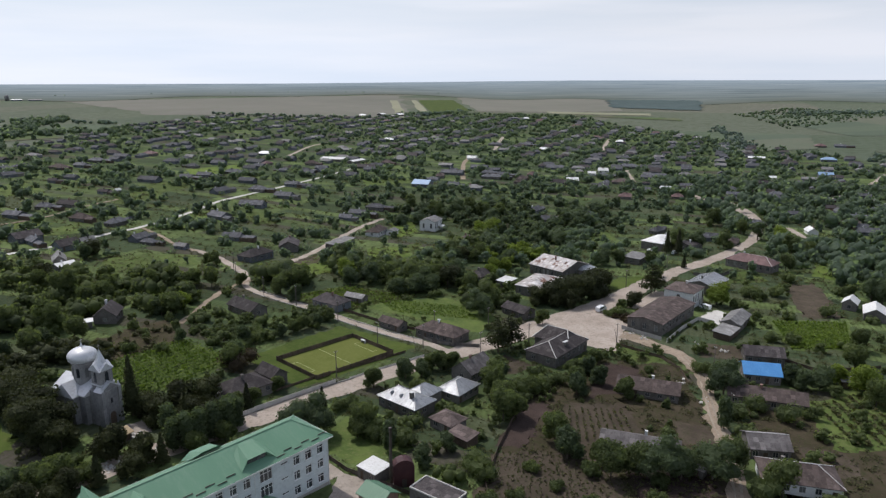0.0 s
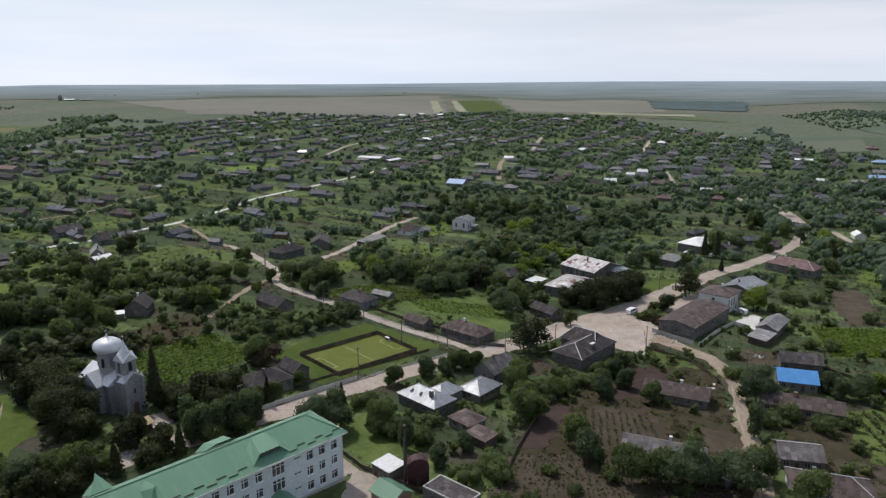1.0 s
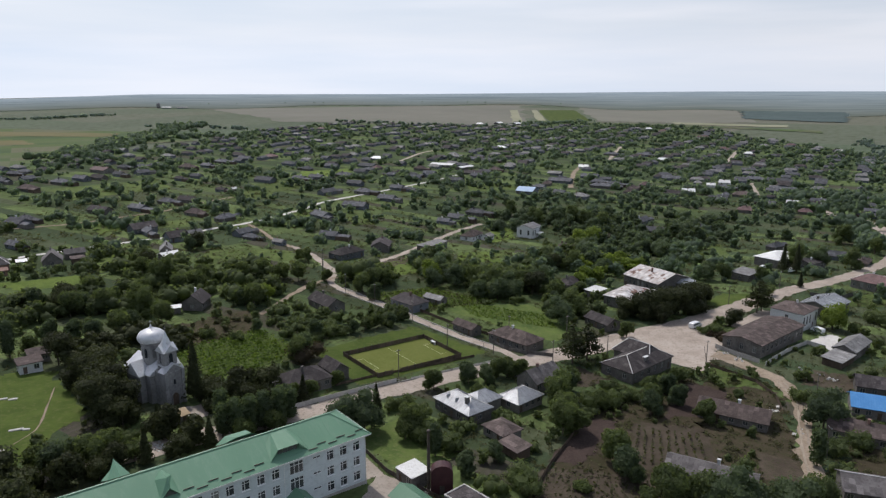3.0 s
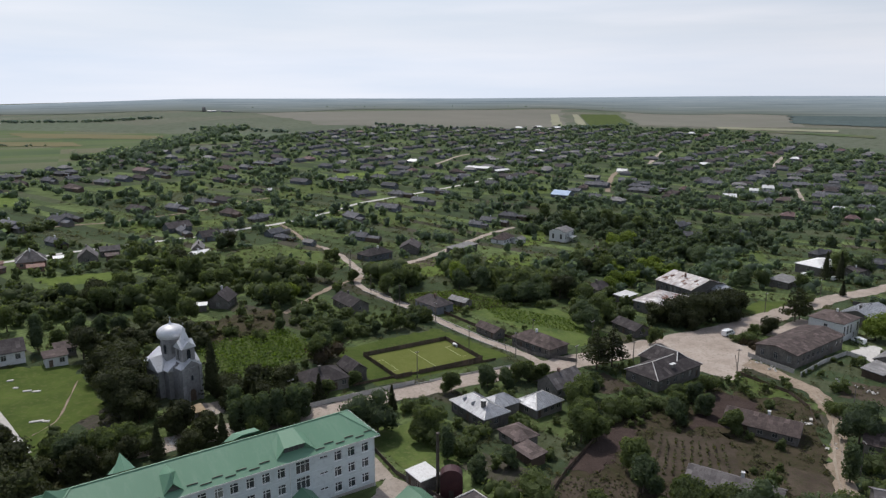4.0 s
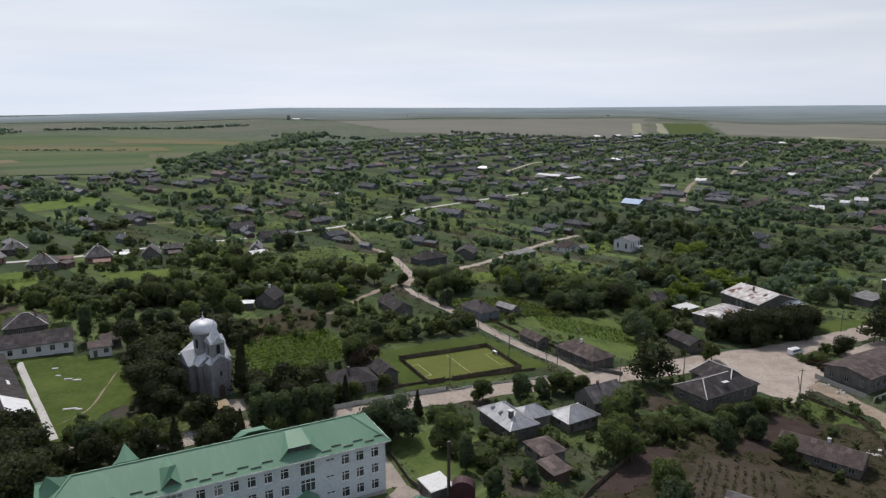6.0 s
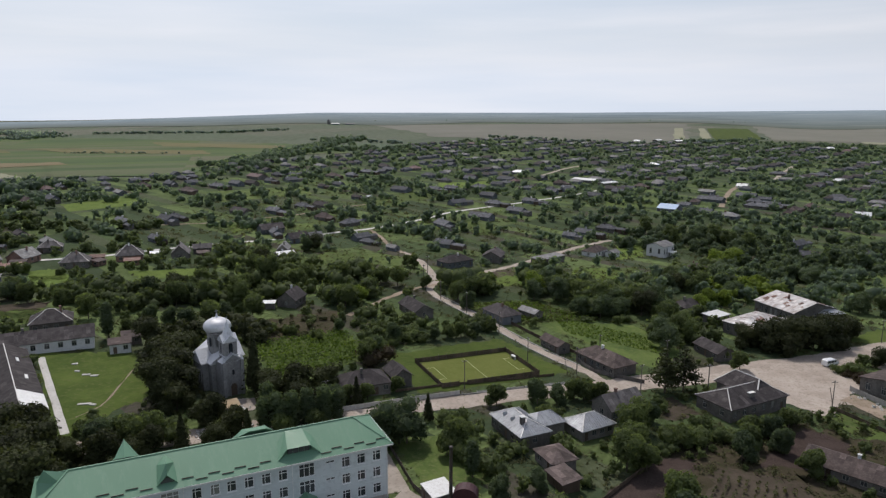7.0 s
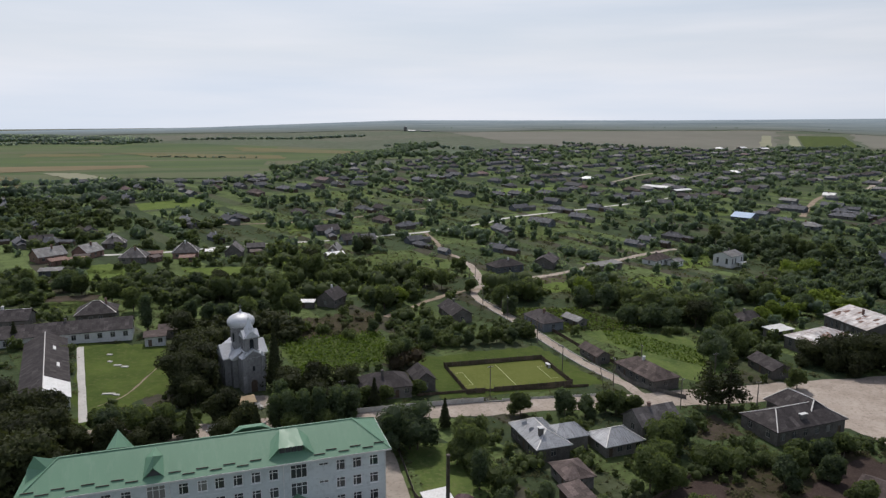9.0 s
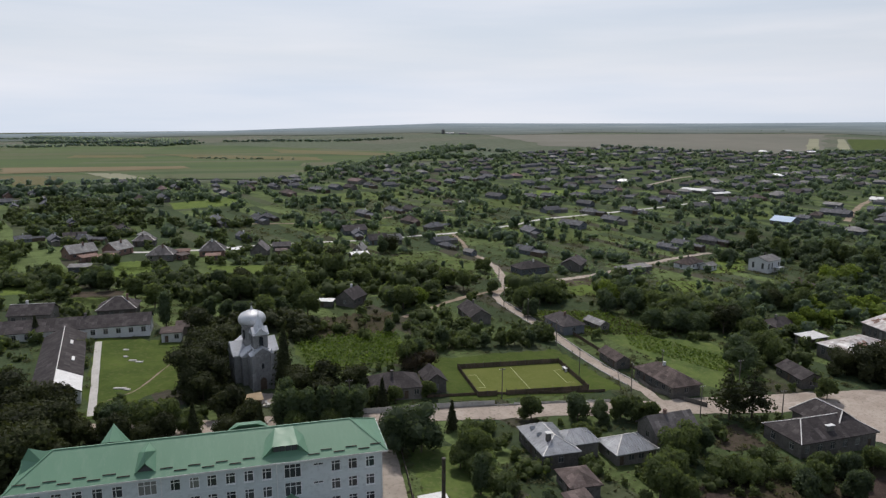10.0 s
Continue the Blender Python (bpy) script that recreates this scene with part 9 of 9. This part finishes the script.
def grow_groves():
    rng = np.random.default_rng(31)
    half = wood_templates(rng, 8, 110, 0.055, 1, ("oak", "oak", "bush", "oak"))
    mixed = "close stand of mixed garden trees"
    grove([(-206, 208), (-152, 241), (-130, 218), (-170, 185)], 60, 4, 9, M_LEAF, mixed, rng, half)
    grove([(-330, 182), (-300, 205), (-262, 186), (-290, 160)], 34, 4, 8, M_LEAF, mixed, rng, half)
    grove([(-262, 150), (-232, 186), (-214, 172), (-236, 140)], 44, 3, 8, M_LEAF, mixed, rng, half)
    grove([(-300, 140), (-262, 186), (-240, 176), (-270, 128)], 26, 3, 7, M_LEAF, mixed, rng, half)
    grove([(-176, 269), (-141, 291), (-100, 236), (-132, 221)], 46, 5, 9, M_LEAF, mixed, rng, half)
    grove([(-135, 281), (-116, 294), (-92, 246), (-101, 238)], 20, 6, 10, M_LEAF, mixed, rng, half)
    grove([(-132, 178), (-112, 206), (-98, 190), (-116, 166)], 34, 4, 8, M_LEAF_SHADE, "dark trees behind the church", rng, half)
    grove([(-120, 200), (-98, 232), (-84, 214), (-104, 187)], 22, 1.2, 3.0, M_WEED, "brownish bushes in the weedy garden", rng, half)
    grove([(-85, 219), (-65, 245), (-54, 223), (-75, 206)], 38, 2.2, 5, M_LEAF, "thick hedge of bushes behind the pitch", rng, half)
    grove([(-59, 237), (-47, 248), (-41, 234), (-52, 224)], 16, 3, 6, M_LEAF, "small trees beside the lane", rng, half)
    grove([(-80, 294), (-67, 303), (-58, 281), (-70, 274)], 10, 7, 10, M_LEAF, mixed, rng, half)
    grove([(-56, 325), (-36, 341), (-23, 293), (-42, 286)], 26, 5, 10, M_LEAF, mixed, rng, half)
    grove([(-27, 307), (4, 330), (10, 281), (-20, 273)], 34, 5, 10, M_LEAF, mixed, rng, half)
    grove([(-2, 389), (21, 407), (24, 345), (4, 330)], 26, 5, 9, M_LEAF, mixed, rng, half)
    grove([(20, 415), (74, 442), (69, 375), (24, 345)], 70, 5, 10, M_LEAF_DARK, "dense wood behind the public building", rng, half)
    grove([(20, 349), (49, 369), (46, 324), (25, 310)], 14, 5, 8, M_LEAF_YELLOW, "bright yellow-green young trees", rng, half)
    grove([(8, 282), (24, 301), (29, 258), (15, 244)], 24, 4, 8, M_LEAF, mixed, rng, half)


def hedge(pts, width, per, hmin, hmax, label, rng, templates, material=None):
    c = smooth_line(pts, 6.0)
    k = int(len(c) * per)
    i = rng.integers(0, len(c), k)
    x = c[i, 0] + rng.normal(0, width, k)
    y = c[i, 1] + rng.normal(0, width, k)
    wood("hedgerow", x, y, rng.uniform(hmin, hmax, k), templates, material or M_LEAF_DISTANT_HAZE, label, rng, "hedgerow")


def grow_hedges():
    rng = np.random.default_rng(12)
    low = wood_templates(rng, 6, 24, 0.1, 1, ("small", "bush"))
    tiny = wood_templates(rng, 6, 8, 0.14, 1, ("pair",))
    belt = "dark shelter belt of trees in the fields"
    row = wood_templates(rng, 6, 60, 0.07, 1, ("oak", "bush"))
    for line in ([(-333, 228), (-318, 241), (-306, 251)], [(-356, 248), (-336, 270), (-318, 288)], [(-440, 288), (-402, 308), (-378, 334)], [(-302, 292), (-288, 302), (-274, 313)], [(-395, 262), (-372, 284), (-350, 306)]):
        hedge(line, 2.6, 2.8, 4, 8, "dense row of garden trees on the hillside", rng, row, M_LEAF)
    hedge([(-500, 640), (-515, 700), (-545, 829), (-600, 1000), (-650, 1157)], 16, 2.6, 6, 12, "dense wood along the village edge", rng, low, M_LEAF_FAR_HAZE)
    hedge([(-506, 863), (-505, 941), (-432, 1004)], 16, 2.2, 5, 10, "dense wood along the village edge", rng, low, M_LEAF_FAR_HAZE)
    hedge([(-703, 1114), (-663, 1137), (-510, 1084)], 5, 1.0, 5, 10, belt, rng, low)
    for line in ([(-1630, 798), (-1539, 826), (-1500, 867)], [(-1552, 910), (-1433, 945), (-1286, 964)], [(-1347, 1029), (-1300, 1072)], [(-1324, 1177), (-1159, 1231), (-1039, 1256), (-962, 1369)]):
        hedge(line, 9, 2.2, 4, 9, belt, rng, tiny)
    hedge([(-2466, 1178), (-1839, 1193)], 14, 2.0, 5, 9, belt, rng, tiny)
    hedge([(-850, 724), (-700, 770)], 6, 1.6, 2, 4, "low dark hedge in the fields", rng, tiny)
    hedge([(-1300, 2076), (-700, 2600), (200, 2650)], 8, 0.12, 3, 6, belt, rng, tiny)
    q = np.array([(617, 1488), (846, 1700), (900, 1400), (599, 1205)], float)
    u, v = rng.uniform(0, 1, 420)[:, None], rng.uniform(0, 1, 420)[:, None]
    at = (q[0] * (1 - u) + q[1] * u) * (1 - v) + (q[3] * (1 - u) + q[2] * u) * v
    wood("valley_scrub", at[:, 0], at[:, 1], rng.uniform(3, 7, 420), tiny, M_LEAF_FAR_HAZE, "haze-tinted scrub on the valley slope", rng, "scrub")
    for line in ([(-2400, 1260), (-1790, 1164), (-1560, 1040)], [(-1900, 990), (-1560, 1040)], [(-1743, 1134), (-1482, 1116), (-1302, 989)]):
        hedge(line, 16, 3.0, 7, 13, "dark hazy wood beyond the fields", rng, tiny)
    hedge([(-464, 607), (-440, 640)], 6, 2.0, 7, 11, "trees at the village edge", rng, low, M_LEAF_FAR_HAZE)
    hedge([(-530, 300), (-507, 332), (-480, 400), (-530, 421)], 12, 2.2, 6, 12, "tall trees at the village edge", rng, low, M_LEAF_FAR_HAZE)
    hedge([(-433, 311), (-420, 350), (-380, 380)], 9, 2.0, 6, 10, "tall trees between far gardens", rng, low, M_LEAF_FAR_HAZE)
    hedge([(750, 1500), (1000, 1500), (1500, 1700)], 30, 2.5, 6, 12, "scrub on the valley's far slope", rng, tiny)
    hedge([(484, 1255), (447, 1069), (413, 967), (350, 857)], 9, 1.3, 4, 9, "trees along a gully", rng, low)
    hedge([(470, 780), (600, 820), (800, 800)], 12, 0.9, 5, 10, "trees along a gully", rng, low)
    hedge([(-570, 420), (-620, 330), (-650, 220)], 10, 1.0, 5, 10, "trees along the village edge", rng, low)
    hedge([(-420, 1270), (-200, 1300), (-60, 1370), (60, 1600)], 9, 0.9, 4, 9, "trees along the village edge", rng, low)


def crop_rows(name, corners, rows, size, material, label, per=2.2, high=0.5):
    """Rows of low plants across a four-cornered plot."""
    rng = np.random.default_rng(int(abs(corners[0][0]) * 10) + rows)
    p = np.array(corners, float)
    pts = []
    for i in range(rows):
        t = (i + 0.5) / rows
        a, b = p[0] * (1 - t) + p[3] * t, p[1] * (1 - t) + p[2] * t
        k = int(np.hypot(*(b - a)) * per)
        s = rng.uniform(0, 1, k)
        q = a + (b - a) * s[:, None] + rng.normal(0, 0.16, (k, 2))
        z = gz(q[:, 0], q[:, 1]) + rng.uniform(0.1, high, k)
        pts.append(np.column_stack([q, z]))
    pts = np.vstack(pts)
    out = np.tile((0.0, 0.0, 1.0), (len(pts), 1))
    v, f = cards(rng, pts, out, size, 0.6)
    return tagged(new(name, mesh_from(name, v.tolist(), [tuple(q) for q in f], material)), label, "crop rows", kind="stuff")


def weeds(n, x0, x1, y0, y1, size, label, material, seed, thr=0.4):
    rng = np.random.default_rng(seed)
    x, y = rng.uniform(x0, x1, n), rng.uniform(y0, y1, n)
    ok = free_of(x, y, 0.3) & (lumps(x, y, 0.11, seed) + rng.uniform(-0.3, 0.3, n) > thr)
    x, y = x[ok], y[ok]
    pts = np.column_stack([x, y, gz(x, y) + rng.uniform(0.05, 0.5, len(x))])
    v, f = cards(rng, pts, np.tile((0.0, 0.0, 1.0), (len(x), 1)), size, 0.3)
    tagged(new("weeds", mesh_from("weeds", v.tolist(), [tuple(q) for q in f], material)), label, "weeds", kind="stuff")


grow_woods()
grow_groves()
grow_hedges()
crop_rows("vine_rows", [(-103, 187), (-84, 212), (-64, 197), (-78, 169)], 13, 0.3, M_CROP, "leafy vine rows behind the church", 7.5, 1.5)
crop_rows("vine_rows", [(-60, 262), (-41, 278), (-10, 267), (-38, 249)], 10, 0.28, M_CROP, "green vine rows beside the lane", 6.0, 1.2)
crop_rows("crop_rows", [(-27, 263.5), (8, 256), (13, 241), (-18, 247)], 11, 0.26, M_CROP, "low green vegetable rows behind the long house", 4.0, 0.5)
crop_rows("crop_rows", [(119, 221), (125, 249), (154, 250), (140, 222)], 20, 0.4, M_CROP, "green potato rows on the slope", 4.5, 0.7)
crop_rows("crop_rows", [(5, 120), (13, 145), (37, 146), (38, 120)], 13, 0.17, M_WEED, "young seedlings in dry soil rows", 1.6, 0.3)
crop_rows("crop_rows", [(30, 152), (33, 170), (48, 170), (48, 153)], 9, 0.26, M_WEED, "mixed vegetable rows in a garden", 2.6, 1.0)
crop_rows("crop_rows", [(100, 152), (102, 176), (140, 194), (140, 162)], 12, 0.45, M_WEED, "overgrown rows on the slope", 3.0, 0.9)
crop_rows("grass_tufts", [(-62, 262), (-40, 280), (-8, 268), (-38, 247)], 26, 0.3, M_WEED, "tall tufts of grass by the lane", 2.6, 0.5)
crop_rows("grass_tufts", [(4, 118), (12, 146), (38, 147), (40, 118)], 30, 0.26, M_WEED, "weeds in the hoed garden plot", 0.9, 0.4)
crop_rows("grass_tufts", [(38, 118), (39, 141), (60, 139), (60, 116)], 24, 0.3, M_WEED, "weeds in the dug garden plot", 1.4, 0.5)
weeds(30000, -170, 180, 105, 300, 0.26, "tall grass and weeds between the gardens", M_WEED, 3, 0.35)
weeds(16000, -300, 260, 290, 470, 0.55, "rough grass between the far gardens", M_WEED, 4)
